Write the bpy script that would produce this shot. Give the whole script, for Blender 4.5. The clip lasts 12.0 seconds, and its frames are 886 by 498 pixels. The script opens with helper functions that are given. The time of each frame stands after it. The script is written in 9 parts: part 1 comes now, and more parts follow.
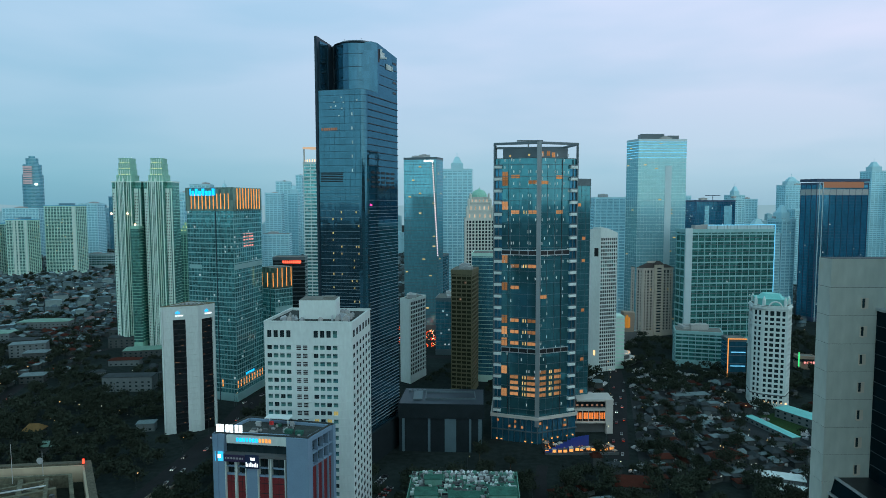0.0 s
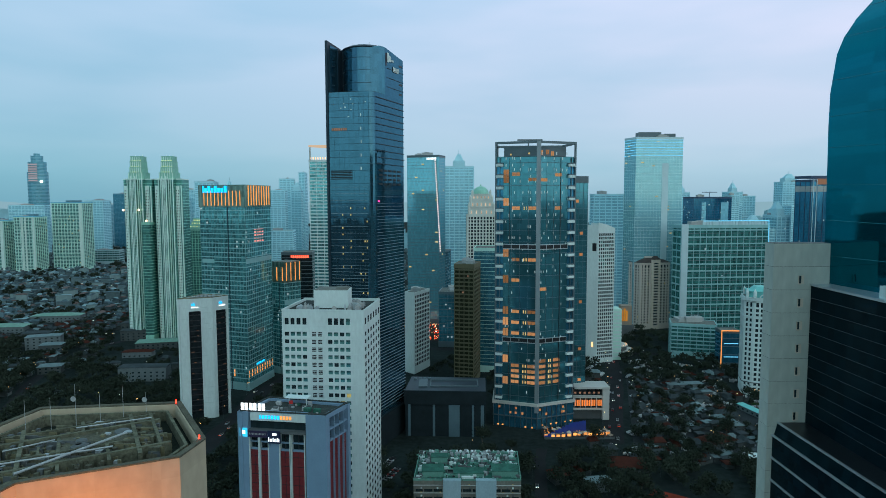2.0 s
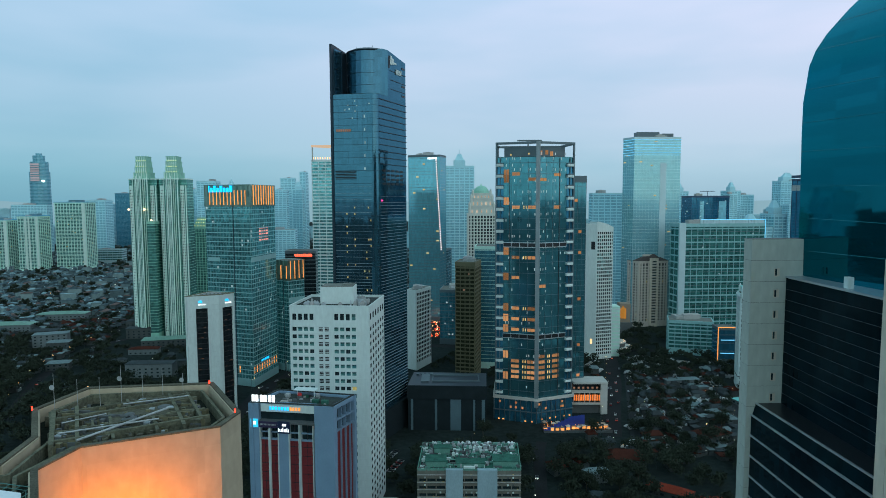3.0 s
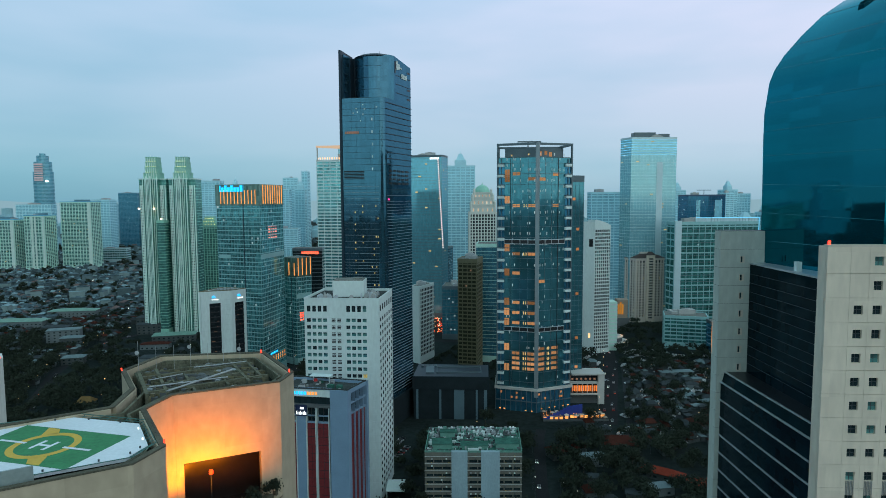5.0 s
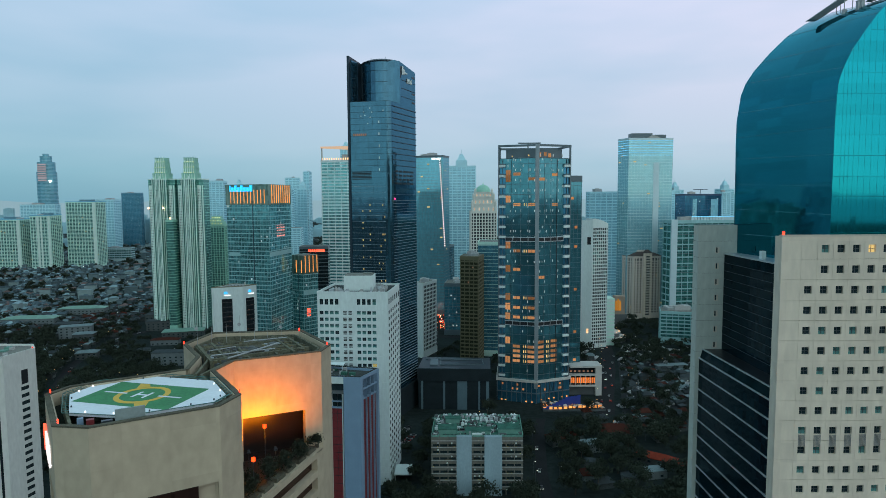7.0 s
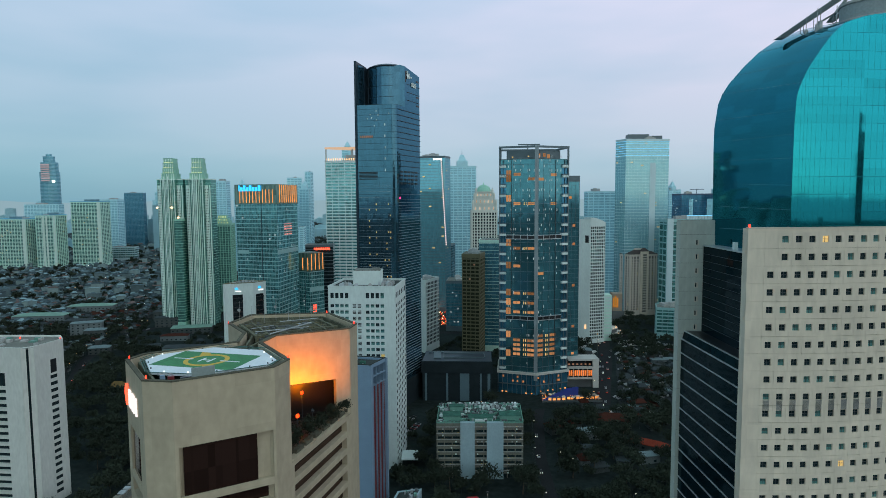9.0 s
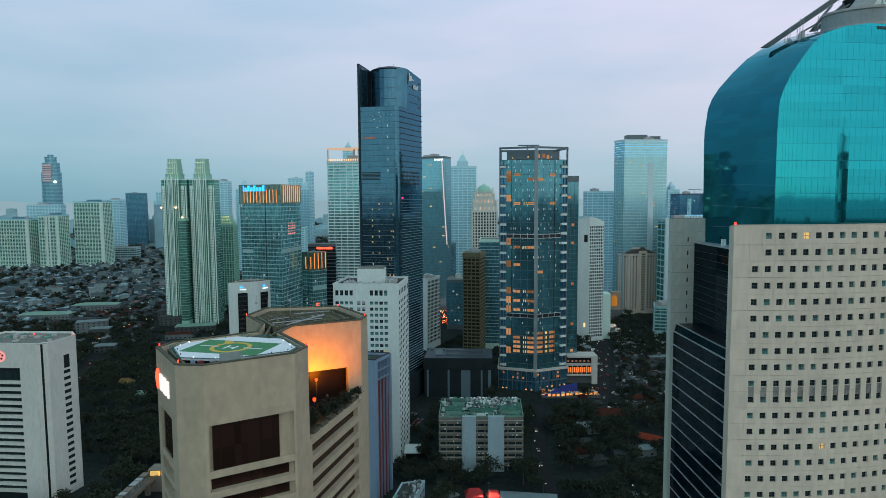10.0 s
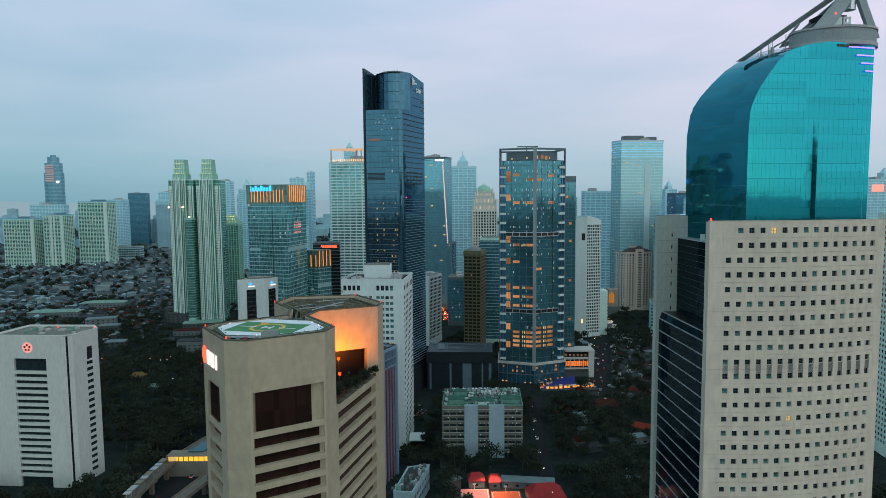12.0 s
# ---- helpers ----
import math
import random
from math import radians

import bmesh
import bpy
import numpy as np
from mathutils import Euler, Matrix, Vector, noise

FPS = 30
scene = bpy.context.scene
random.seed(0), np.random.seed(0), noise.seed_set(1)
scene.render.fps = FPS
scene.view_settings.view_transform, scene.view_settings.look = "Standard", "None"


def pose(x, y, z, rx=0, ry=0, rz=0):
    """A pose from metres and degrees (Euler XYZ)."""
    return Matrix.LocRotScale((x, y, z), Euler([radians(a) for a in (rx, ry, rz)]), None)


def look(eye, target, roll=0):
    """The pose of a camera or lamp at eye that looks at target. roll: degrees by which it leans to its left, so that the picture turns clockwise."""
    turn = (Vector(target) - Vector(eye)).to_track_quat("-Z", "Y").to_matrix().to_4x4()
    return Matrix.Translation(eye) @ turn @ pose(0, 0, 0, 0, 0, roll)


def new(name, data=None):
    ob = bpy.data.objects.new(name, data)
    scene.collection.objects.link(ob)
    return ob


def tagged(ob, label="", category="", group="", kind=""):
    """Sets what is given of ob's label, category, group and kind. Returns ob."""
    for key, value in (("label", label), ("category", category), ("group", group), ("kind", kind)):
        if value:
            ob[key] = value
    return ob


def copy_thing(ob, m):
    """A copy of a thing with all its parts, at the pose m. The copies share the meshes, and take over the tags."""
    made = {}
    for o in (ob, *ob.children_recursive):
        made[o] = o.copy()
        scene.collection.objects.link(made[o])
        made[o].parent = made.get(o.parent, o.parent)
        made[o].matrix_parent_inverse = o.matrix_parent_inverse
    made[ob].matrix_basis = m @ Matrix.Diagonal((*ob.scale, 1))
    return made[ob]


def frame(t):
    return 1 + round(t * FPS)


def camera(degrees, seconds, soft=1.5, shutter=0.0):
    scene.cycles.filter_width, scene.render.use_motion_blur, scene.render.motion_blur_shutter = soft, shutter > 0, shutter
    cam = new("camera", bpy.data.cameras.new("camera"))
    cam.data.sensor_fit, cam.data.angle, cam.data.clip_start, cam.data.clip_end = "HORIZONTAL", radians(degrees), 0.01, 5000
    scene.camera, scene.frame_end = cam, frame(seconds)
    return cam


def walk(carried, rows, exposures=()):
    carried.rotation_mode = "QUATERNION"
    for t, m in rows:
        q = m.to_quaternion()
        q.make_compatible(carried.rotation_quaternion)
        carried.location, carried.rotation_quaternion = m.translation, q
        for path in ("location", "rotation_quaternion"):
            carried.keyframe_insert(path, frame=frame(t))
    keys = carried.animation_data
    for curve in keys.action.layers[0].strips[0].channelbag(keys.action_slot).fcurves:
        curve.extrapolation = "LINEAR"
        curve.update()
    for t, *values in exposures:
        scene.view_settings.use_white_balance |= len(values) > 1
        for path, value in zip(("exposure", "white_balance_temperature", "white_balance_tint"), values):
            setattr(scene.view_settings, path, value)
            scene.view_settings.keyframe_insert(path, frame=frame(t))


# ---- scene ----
# camera: a level flight backwards over the city
cam = camera(71.0, 12.0, soft=0.85)
ROWS = [
    (0.0, 0.0, 0.0, 163.0, -0.009, -4.223, 0.09),
    (0.5, -0.63, -4.82, 162.71, 0.0, -4.299, 0.1),
    (1.0, -1.19, -9.94, 162.84, 0.026, -4.402, 0.11),
    (1.5, -1.78, -14.97, 162.77, 0.034, -4.47, 0.12),
    (2.0, -2.35, -20.0, 162.68, 0.043, -4.504, 0.13),
    (2.5, -2.96, -25.03, 162.68, 0.034, -4.546, 0.16),
    (3.0, -3.57, -30.1, 162.79, 0.034, -4.581, 0.19),
    (5.0, -6.58, -49.93, 162.54, -0.009, -4.649, 0.27),
    (5.5, -7.39, -54.85, 162.48, -0.034, -4.657, 0.29),
    (6.0, -8.21, -59.69, 162.37, -0.026, -4.674, 0.29),
    (6.5, -9.05, -64.52, 162.32, -0.051, -4.674, 0.3),
    (7.0, -9.8, -69.31, 162.23, -0.068, -4.674, 0.33),
    (9.0, -12.82, -88.53, 161.7, -0.136, -4.674, 0.35),
    (9.5, -13.55, -93.35, 161.61, -0.145, -4.666, 0.36),
    (10.0, -14.22, -98.1, 161.54, -0.162, -4.666, 0.38),
    (10.5, -14.86, -102.85, 161.5, -0.179, -4.649, 0.39),
    (11.0, -15.49, -107.61, 161.46, -0.196, -4.657, 0.4),
    (11.5, -16.07, -112.12, 161.45, -0.213, -4.666, 0.41),
    (12.0, -16.66, -116.81, 161.41, -0.238, -4.691, 0.43),
]
walk(cam, [(t, pose(x, y, z, 90 + pitch, roll, yaw)) for t, x, y, z, yaw, pitch, roll in ROWS],
     exposures=[(0.0, 0.08, 6330, 5), (5.0, 0.08, 6480, 7), (9.0, 0.06, 6880, 13), (12.0, 0.05, 7000, 15)])

# ---- world and light: an overcast dusk sky ----
def nodes_of(owner):
    owner.use_nodes = True
    tree = owner.node_tree
    tree.nodes.clear()
    return tree, tree.nodes, tree.links


world = bpy.data.worlds.new("dusk_sky")
scene.world = world
wt, wn, wl = nodes_of(world)
SUN_UP, SUN_TURN = radians(10), radians(159)
sky = wn.new("ShaderNodeTexSky")
sky.sky_type, sky.sun_disc = "NISHITA", False
sky.sun_elevation, sky.sun_rotation = SUN_UP, SUN_TURN
coord = wn.new("ShaderNodeTexCoord")
split = wn.new("ShaderNodeSeparateXYZ")
wl.new(coord.outputs["Generated"], split.inputs[0])
ramp = wn.new("ShaderNodeValToRGB")
stops = [(0.0, (0.32, 0.47, 0.55)), (0.04, (0.37, 0.53, 0.62)), (0.13, (0.455, 0.57, 0.69)), (0.30, (0.63, 0.675, 0.825)), (0.55, (0.50, 0.66, 0.77)), (1.0, (0.32, 0.54, 0.63))]
for k, (p, c) in enumerate(stops):
    e = ramp.color_ramp.elements[k] if k < 2 else ramp.color_ramp.elements.new(p)
    e.position, e.color = p, (*c, 1)
wl.new(split.outputs["Z"], ramp.inputs[0])
# soft cloud streaks, wider than high
stretch = wn.new("ShaderNodeMapping")
stretch.inputs["Scale"].default_value = (1.2, 1.2, 5.0)
wl.new(coord.outputs["Generated"], stretch.inputs[0])
cloud = wn.new("ShaderNodeTexNoise")
cloud.inputs["Scale"].default_value, cloud.inputs["Detail"].default_value, cloud.inputs["Roughness"].default_value = 1.5, 4, 0.45
wl.new(stretch.outputs[0], cloud.inputs["Vector"])
cramp = wn.new("ShaderNodeValToRGB")
cramp.color_ramp.elements[0].position, cramp.color_ramp.elements[0].color = 0.38, (0.76, 0.905, 0.945, 1)
cramp.color_ramp.elements[1].position, cramp.color_ramp.elements[1].color = 0.60, (1.05, 1.03, 1.04, 1)
wl.new(cloud.outputs["Fac"], cramp.inputs[0])
mul = wn.new("ShaderNodeMix")
mul.data_type, mul.blend_type = "RGBA", "MULTIPLY"
mul.inputs[0].default_value = 1.0
wl.new(ramp.outputs[0], mul.inputs[6])
wl.new(cramp.outputs[0], mul.inputs[7])
# cooler and greener to the west, lavender to the east
side = wn.new("ShaderNodeMapRange")
side.inputs["From Min"].default_value, side.inputs["From Max"].default_value = -0.6, 0.6
wl.new(split.outputs["X"], side.inputs["Value"])
tint = wn.new("ShaderNodeMix")
tint.data_type = "RGBA"
tint.inputs[6].default_value, tint.inputs[7].default_value = (0.66, 0.85, 0.91, 1), (1.17, 1.06, 1.10, 1)
wl.new(side.outputs[0], tint.inputs[0])
mul2 = wn.new("ShaderNodeMix")
mul2.data_type, mul2.blend_type = "RGBA", "MULTIPLY"
mul2.inputs[0].default_value = 1.0
wl.new(mul.outputs[2], mul2.inputs[6])
wl.new(tint.outputs[2], mul2.inputs[7])
blend = wn.new("ShaderNodeMix")
blend.data_type = "RGBA"
blend.inputs[0].default_value = 0.006
wl.new(mul2.outputs[2], blend.inputs[6])
wl.new(sky.outputs[0], blend.inputs[7])
bg = wn.new("ShaderNodeBackground")
bg.inputs["Strength"].default_value = 1.045
wl.new(blend.outputs[2], bg.inputs[0])
wo = wn.new("ShaderNodeOutputWorld")
wl.new(bg.outputs[0], wo.inputs[0])

sun = new("sun", bpy.data.lights.new("sun", "SUN"))
sun.data.energy, sun.data.angle, sun.data.color = 1.05, radians(120), (0.76, 1.0, 0.94)
sun.matrix_world = look((0, 0, 400), (-math.sin(SUN_TURN) * 300, -math.cos(SUN_TURN) * 300, 400 - 300 * math.tan(SUN_UP)))


# ---- materials ----
def shade(name, color, rough=0.8, metal=0.0, var=0.18, scale=0.15, fine=2.0, bump=0.2, island=0.0, spec=0.4, streak=0.0, panel=None):
    """A painted, plastered or paved surface: stains at a large scale, grain at a small one."""
    m = bpy.data.materials.new(name)
    t, n, l = nodes_of(m)
    out, bs = n.new("ShaderNodeOutputMaterial"), n.new("ShaderNodeBsdfPrincipled")
    l.new(bs.outputs[0], out.inputs[0])
    bs.inputs["Roughness"].default_value, bs.inputs["Metallic"].default_value = rough, metal
    bs.inputs["Specular IOR Level"].default_value = spec
    co = n.new("ShaderNodeTexCoord")
    mp = n.new("ShaderNodeMapping")
    mp.inputs["Scale"].default_value = (1, 1, 1 - 0.85 * streak)
    l.new(co.outputs["Object"], mp.inputs[0])
    big, small = n.new("ShaderNodeTexNoise"), n.new("ShaderNodeTexNoise")
    big.inputs["Scale"].default_value, big.inputs["Detail"].default_value = scale, 6
    small.inputs["Scale"].default_value, small.inputs["Detail"].default_value = fine, 4
    l.new(mp.outputs[0], big.inputs["Vector"])
    l.new(mp.outputs[0], small.inputs["Vector"])
    add = n.new("ShaderNodeMath")
    add.operation = "ADD"
    l.new(big.outputs["Fac"], add.inputs[0])
    l.new(small.outputs["Fac"], add.inputs[1])
    last = add
    if island:
        geo, rnd = n.new("ShaderNodeNewGeometry"), n.new("ShaderNodeMath")
        rnd.operation = "MULTIPLY_ADD"
        rnd.inputs[1].default_value = island
        l.new(geo.outputs["Random Per Island"], rnd.inputs[0])
        l.new(add.outputs[0], rnd.inputs[2])
        last = rnd
    if panel:
        # cast or clad in panels that differ a little in tone
        dv, fl, wz, pm = n.new("ShaderNodeVectorMath"), n.new("ShaderNodeVectorMath"), n.new("ShaderNodeTexWhiteNoise"), n.new("ShaderNodeMath")
        dv.operation, fl.operation, pm.operation = "DIVIDE", "FLOOR", "MULTIPLY_ADD"
        dv.inputs[1].default_value = panel
        pm.inputs[1].default_value = 0.22
        l.new(co.outputs["Object"], dv.inputs[0])
        l.new(dv.outputs[0], fl.inputs[0])
        l.new(fl.outputs[0], wz.inputs["Vector"])
        l.new(wz.outputs["Value"], pm.inputs[0])
        l.new(last.outputs[0], pm.inputs[2])
        last = pm
    mr = n.new("ShaderNodeMapRange")
    mr.inputs["From Min"].default_value, mr.inputs["From Max"].default_value = 0.55, 1.45 + island
    mr.inputs["To Min"].default_value, mr.inputs["To Max"].default_value = 1 - var - island * 0.5, 1 + var + island * 0.3
    l.new(last.outputs[0], mr.inputs["Value"])
    mx = n.new("ShaderNodeVectorMath")
    mx.operation = "SCALE"
    mx.inputs[0].default_value = color
    l.new(mr.outputs[0], mx.inputs["Scale"])
    l.new(mx.outputs[0], bs.inputs["Base Color"])
    if bump:
        b = n.new("ShaderNodeBump")
        b.inputs["Strength"].default_value, b.inputs["Distance"].default_value = bump, 0.05
        l.new(small.outputs["Fac"], b.inputs["Height"])
        l.new(b.outputs[0], bs.inputs["Normal"])
    return m


def glazing(name, color, metal=0.55, rough=0.06, pane=(1.5, 1.5, 4.0), var=0.25, tilt=0.012, edge=None, ior=1.5):
    """Coated curtain-wall glass; each pane differs a little in tint and in tilt."""
    m = bpy.data.materials.new(name)
    t, n, l = nodes_of(m)
    out, bs = n.new("ShaderNodeOutputMaterial"), n.new("ShaderNodeBsdfPrincipled")
    l.new(bs.outputs[0], out.inputs[0])
    bs.inputs["Roughness"].default_value, bs.inputs["Metallic"].default_value = rough, metal
    bs.inputs["IOR"].default_value = ior
    top = max(color)
    bs.inputs["Specular Tint"].default_value = (*(edge or [0.45 + 0.55 * c / top for c in color]), 1)
    co, dv, fl = n.new("ShaderNodeTexCoord"), n.new("ShaderNodeVectorMath"), n.new("ShaderNodeVectorMath")
    dv.operation, fl.operation = "DIVIDE", "FLOOR"
    dv.inputs[1].default_value = pane
    l.new(co.outputs["Object"], dv.inputs[0])
    l.new(dv.outputs[0], fl.inputs[0])
    wnz = n.new("ShaderNodeTexWhiteNoise")
    wnz.noise_dimensions = "3D"
    l.new(fl.outputs[0], wnz.inputs["Vector"])
    big = n.new("ShaderNodeTexNoise")
    big.inputs["Scale"].default_value = 0.05
    l.new(co.outputs["Object"], big.inputs["Vector"])
    mr, ad = n.new("ShaderNodeMapRange"), n.new("ShaderNodeMath")
    ad.operation = "ADD"
    l.new(wnz.outputs["Value"], ad.inputs[0])
    l.new(big.outputs["Fac"], ad.inputs[1])
    mr.inputs["From Min"].default_value, mr.inputs["From Max"].default_value = 0.3, 1.7
    mr.inputs["To Min"].default_value, mr.inputs["To Max"].default_value = 1 - var, 1 + var
    l.new(ad.outputs[0], mr.inputs["Value"])
    mx = n.new("ShaderNodeVectorMath")
    mx.operation = "SCALE"
    mx.inputs[0].default_value = color
    l.new(mr.outputs[0], mx.inputs["Scale"])
    l.new(mx.outputs[0], bs.inputs["Base Color"])
    geo = n.new("ShaderNodeNewGeometry")
    sb, sc, av, nm = (n.new("ShaderNodeVectorMath") for _ in range(4))
    sb.operation, sc.operation, av.operation, nm.operation = "SUBTRACT", "SCALE", "ADD", "NORMALIZE"
    sb.inputs[1].default_value = (0.5, 0.5, 0.5)
    l.new(wnz.outputs["Color"], sb.inputs[0])
    l.new(sb.outputs[0], sc.inputs[0])
    sc.inputs["Scale"].default_value = tilt
    l.new(geo.outputs["Normal"], av.inputs[0])
    l.new(sc.outputs[0], av.inputs[1])
    l.new(av.outputs[0], nm.inputs[0])
    l.new(nm.outputs[0], bs.inputs["Normal"])
    return m


def lit(name, color, power, var=0.5):
    """A lamp, a lit sign, a lit room behind a window, or a surface made to glow."""
    m = bpy.data.materials.new(name)
    t, n, l = nodes_of(m)
    out, em = n.new("ShaderNodeOutputMaterial"), n.new("ShaderNodeEmission")
    l.new(em.outputs[0], out.inputs[0])
    em.inputs["Color"].default_value = (*color, 1)
    oi, co, nz, mr = n.new("ShaderNodeObjectInfo"), n.new("ShaderNodeTexCoord"), n.new("ShaderNodeTexNoise"), n.new("ShaderNodeMapRange")
    nz.inputs["Scale"].default_value = 2.2
    l.new(co.outputs["Object"], nz.inputs["Vector"])
    ad = n.new("ShaderNodeMath")
    ad.operation = "ADD"
    l.new(oi.outputs["Random"], ad.inputs[0])
    l.new(nz.outputs["Fac"], ad.inputs[1])
    mr.inputs["From Min"].default_value, mr.inputs["From Max"].default_value = 0.2, 1.7
    mr.inputs["To Min"].default_value, mr.inputs["To Max"].default_value = power * (1 - var), power * (1 + var)
    l.new(ad.outputs[0], mr.inputs["Value"])
    l.new(mr.outputs[0], em.inputs["Strength"])
    return m


WHITE = shade("white_render", (0.58, 0.66, 0.63), 0.75, var=0.14, scale=0.06, fine=0.9, streak=0.8)
CREAM = shade("cream_panel", (0.58, 0.50, 0.395), 0.8, var=0.19, scale=0.08, fine=0.7, streak=0.8, panel=(3.2, 50, 4.04))
BEIGE = shade("beige_concrete", (0.53, 0.46, 0.37), 0.85, var=0.14, scale=0.12, fine=1.2, streak=0.7)
CONC = shade("grey_concrete", (0.38, 0.38, 0.36), 0.85, var=0.2, scale=0.12, fine=1.2, streak=0.5)
DARKC = shade("dark_concrete", (0.09, 0.10, 0.10), 0.8, var=0.25)
ROOF = shade("weathered_roof", (0.17, 0.175, 0.155), 0.95, spec=0.1, var=0.45, scale=0.25, fine=1.5)
PLANT_GREY = shade("painted_plant", (0.34, 0.36, 0.36), 0.6, metal=0.2, var=0.3)
ALU = shade("aluminium", (0.52, 0.56, 0.58), 0.35, metal=0.7, var=0.1)
STEEL = shade("dark_steel", (0.06, 0.075, 0.085), 0.4, metal=0.5, var=0.2)
PALE_FRAME = shade("pale_blue_frame", (0.46, 0.60, 0.62), 0.45, metal=0.4, var=0.1)
BROWN = shade("brown_stone", (0.30, 0.23, 0.17), 0.8, var=0.15)
TAN = shade("tan_stone", (0.53, 0.46, 0.39), 0.8, var=0.15)
OLIVE = shade("olive_stone", (0.15, 0.135, 0.075), 0.7, var=0.25)
GREENW = shade("pale_green_render", (0.48, 0.70, 0.60), 0.75, var=0.15, streak=0.7)
# for far walls: the haze of the distance is put into the colour
HAZEC = shade("hazed_concrete", (0.40, 0.65, 0.70), 0.8, var=0.12)
TURQ = shade("turquoise_roof", (0.18, 0.52, 0.48), 0.6, var=0.2)
PNM_BLUE = shade("slate_blue_panel", (0.19, 0.29, 0.39), 0.5, metal=0.1, var=0.12)
PNM_RED = shade("dark_red_panel", (0.17, 0.022, 0.025), 0.5, var=0.3, scale=0.6)
BLACKP = shade("black_panel", (0.012, 0.014, 0.016), 0.35, var=0.3)
LOUVRE = shade("grey_louvre", (0.25, 0.25, 0.24), 0.5, metal=0.3)
GREEN_ROOF = shade("green_painted_deck", (0.035, 0.115, 0.085), 0.85, var=0.6, scale=0.3, spec=0.15)
PAD_GREEN = shade("helipad_green", (0.035, 0.20, 0.075), 0.75, var=0.25, scale=0.5)
PAD_WHITE = shade("helipad_white", (0.66, 0.70, 0.72), 0.7, var=0.12)
PAD_GOLD = shade("helipad_yellow", (0.60, 0.38, 0.05), 0.7, var=0.12)
# matt pane, with the dimness of the room put into its colour
HOLE = shade("dim_room_pane", (0.018, 0.028, 0.030), 1.0, var=0.4, spec=0.0, bump=0)
WINDARK = glazing("dark_window", (0.02, 0.034, 0.038), 0.12, 0.08)
WINMID = glazing("green_window", (0.13, 0.31, 0.29), 0.4, 0.08, var=0.6)
G_TALL = glazing("steel_blue_glass", (0.055, 0.15, 0.205), 0.8, 0.05, pane=(1.5, 1.5, 4.2), var=0.15, tilt=0.008)
G_TEAL = glazing("teal_glass", (0.006, 0.30, 0.345), 0.9, 0.05, pane=(26, 50, 2.025), var=0.12, tilt=0.005, edge=(0.05, 0.7, 0.8))
# side copy of the teal glass, its tint darkened for the city it mirrors
G_TEALS = glazing("darkened_teal_glass", (0.009, 0.145, 0.195), 0.85, 0.04, pane=(50, 9.0, 2.0), var=0.14, tilt=0.006, edge=(0.28, 0.72, 0.82))
G_HOTEL = glazing("petrol_glass", (0.07, 0.225, 0.265), 0.7, 0.06, pane=(3.4, 3.4, 3.95), var=0.22, tilt=0.006)
G_INDO = glazing("green_grey_glass", (0.13, 0.38, 0.39), 0.6, 0.08, pane=(1.6, 1.6, 4.0), var=0.7)
G_BLUE = glazing("sky_blue_glass", (0.18, 0.46, 0.54), 0.5, 0.07, pane=(2, 2, 4.2), var=0.15)
G_NAVY = glazing("navy_glass", (0.045, 0.19, 0.29), 0.6, 0.08, pane=(2, 2, 4))
G_SLAB = glazing("slab_green_glass", (0.055, 0.20, 0.185), 0.35, 0.1, pane=(3, 3, 4), var=0.6)
# far glass, the next three: distance haze is mixed into the tint
G_FAR = glazing("hazed_far_glass", (0.29, 0.58, 0.66), 0.3, 0.2, pane=(3, 3, 4), var=0.2)
G_DUSK = glazing("hazed_navy_glass", (0.06, 0.21, 0.29), 0.4, 0.15, pane=(3, 3, 4), var=0.25)
G_LOW = glazing("hazy_petrol_glass", (0.065, 0.22, 0.28), 0.4, 0.12, pane=(2, 2, 4), var=0.3)
G_DARK = glazing("smoked_glass", (0.035, 0.045, 0.05), 0.5, 0.06, pane=(2, 2, 4), var=0.4)
L_WARM = lit("warm_room_light", (1.0, 0.42, 0.17), 0.38, 0.7)
L_ORANGE = lit("orange_sign_light", (1.0, 0.36, 0.09), 1.15, 0.2)
L_COOL = lit("cool_room_light", (0.70, 0.92, 0.95), 0.4, 0.6)
L_YELLOW = lit("yellow_room_light", (1.0, 0.72, 0.28), 0.6, 0.5)
L_BLUE = lit("blue_sign_light", (0.02, 0.45, 1.0), 1.8, 0.2)
L_WHITE = lit("white_sign_light", (0.9, 0.97, 1.0), 1.6, 0.2)
L_RED = lit("red_lamp_light", (1.0, 0.04, 0.02), 4.0, 0.3)
L_NEON = lit("violet_neon_light", (0.28, 0.20, 1.0), 2.2, 0.1)
L_PINK = lit("pink_sign_light", (1.0, 0.35, 0.30), 0.9, 0.5)
L_LAMPW = lit("warm_lamp_light", (1.0, 0.66, 0.38), 4.0, 0.3)
L_REDTAIL = lit("tail_lamp_light", (1.0, 0.07, 0.02), 1.8, 0.3)
L_STREET = lit("street_lamp_light", (1.0, 0.55, 0.22), 4.0, 0.6)
L_STREETW = lit("white_lamp_light", (0.95, 1.0, 0.85), 3.0, 0.6)

# ---- building blocks ----
def thing(name, label, category, at=(0, 0, 0), group="", kind=""):
    ob = new(name)
    ob.location = at
    ob.empty_display_size = 1
    return tagged(ob, label, category, group, kind)


def mesh_of(name, verts, faces, mats, smooth=False):
    me = bpy.data.meshes.new(name)
    me.from_pydata([tuple(v) for v in verts], [], faces)
    for m in (mats if isinstance(mats, (list, tuple)) else [mats]):
        me.materials.append(m)
    if smooth:
        for p in me.polygons:
            p.use_smooth = True
    me.update()
    return me


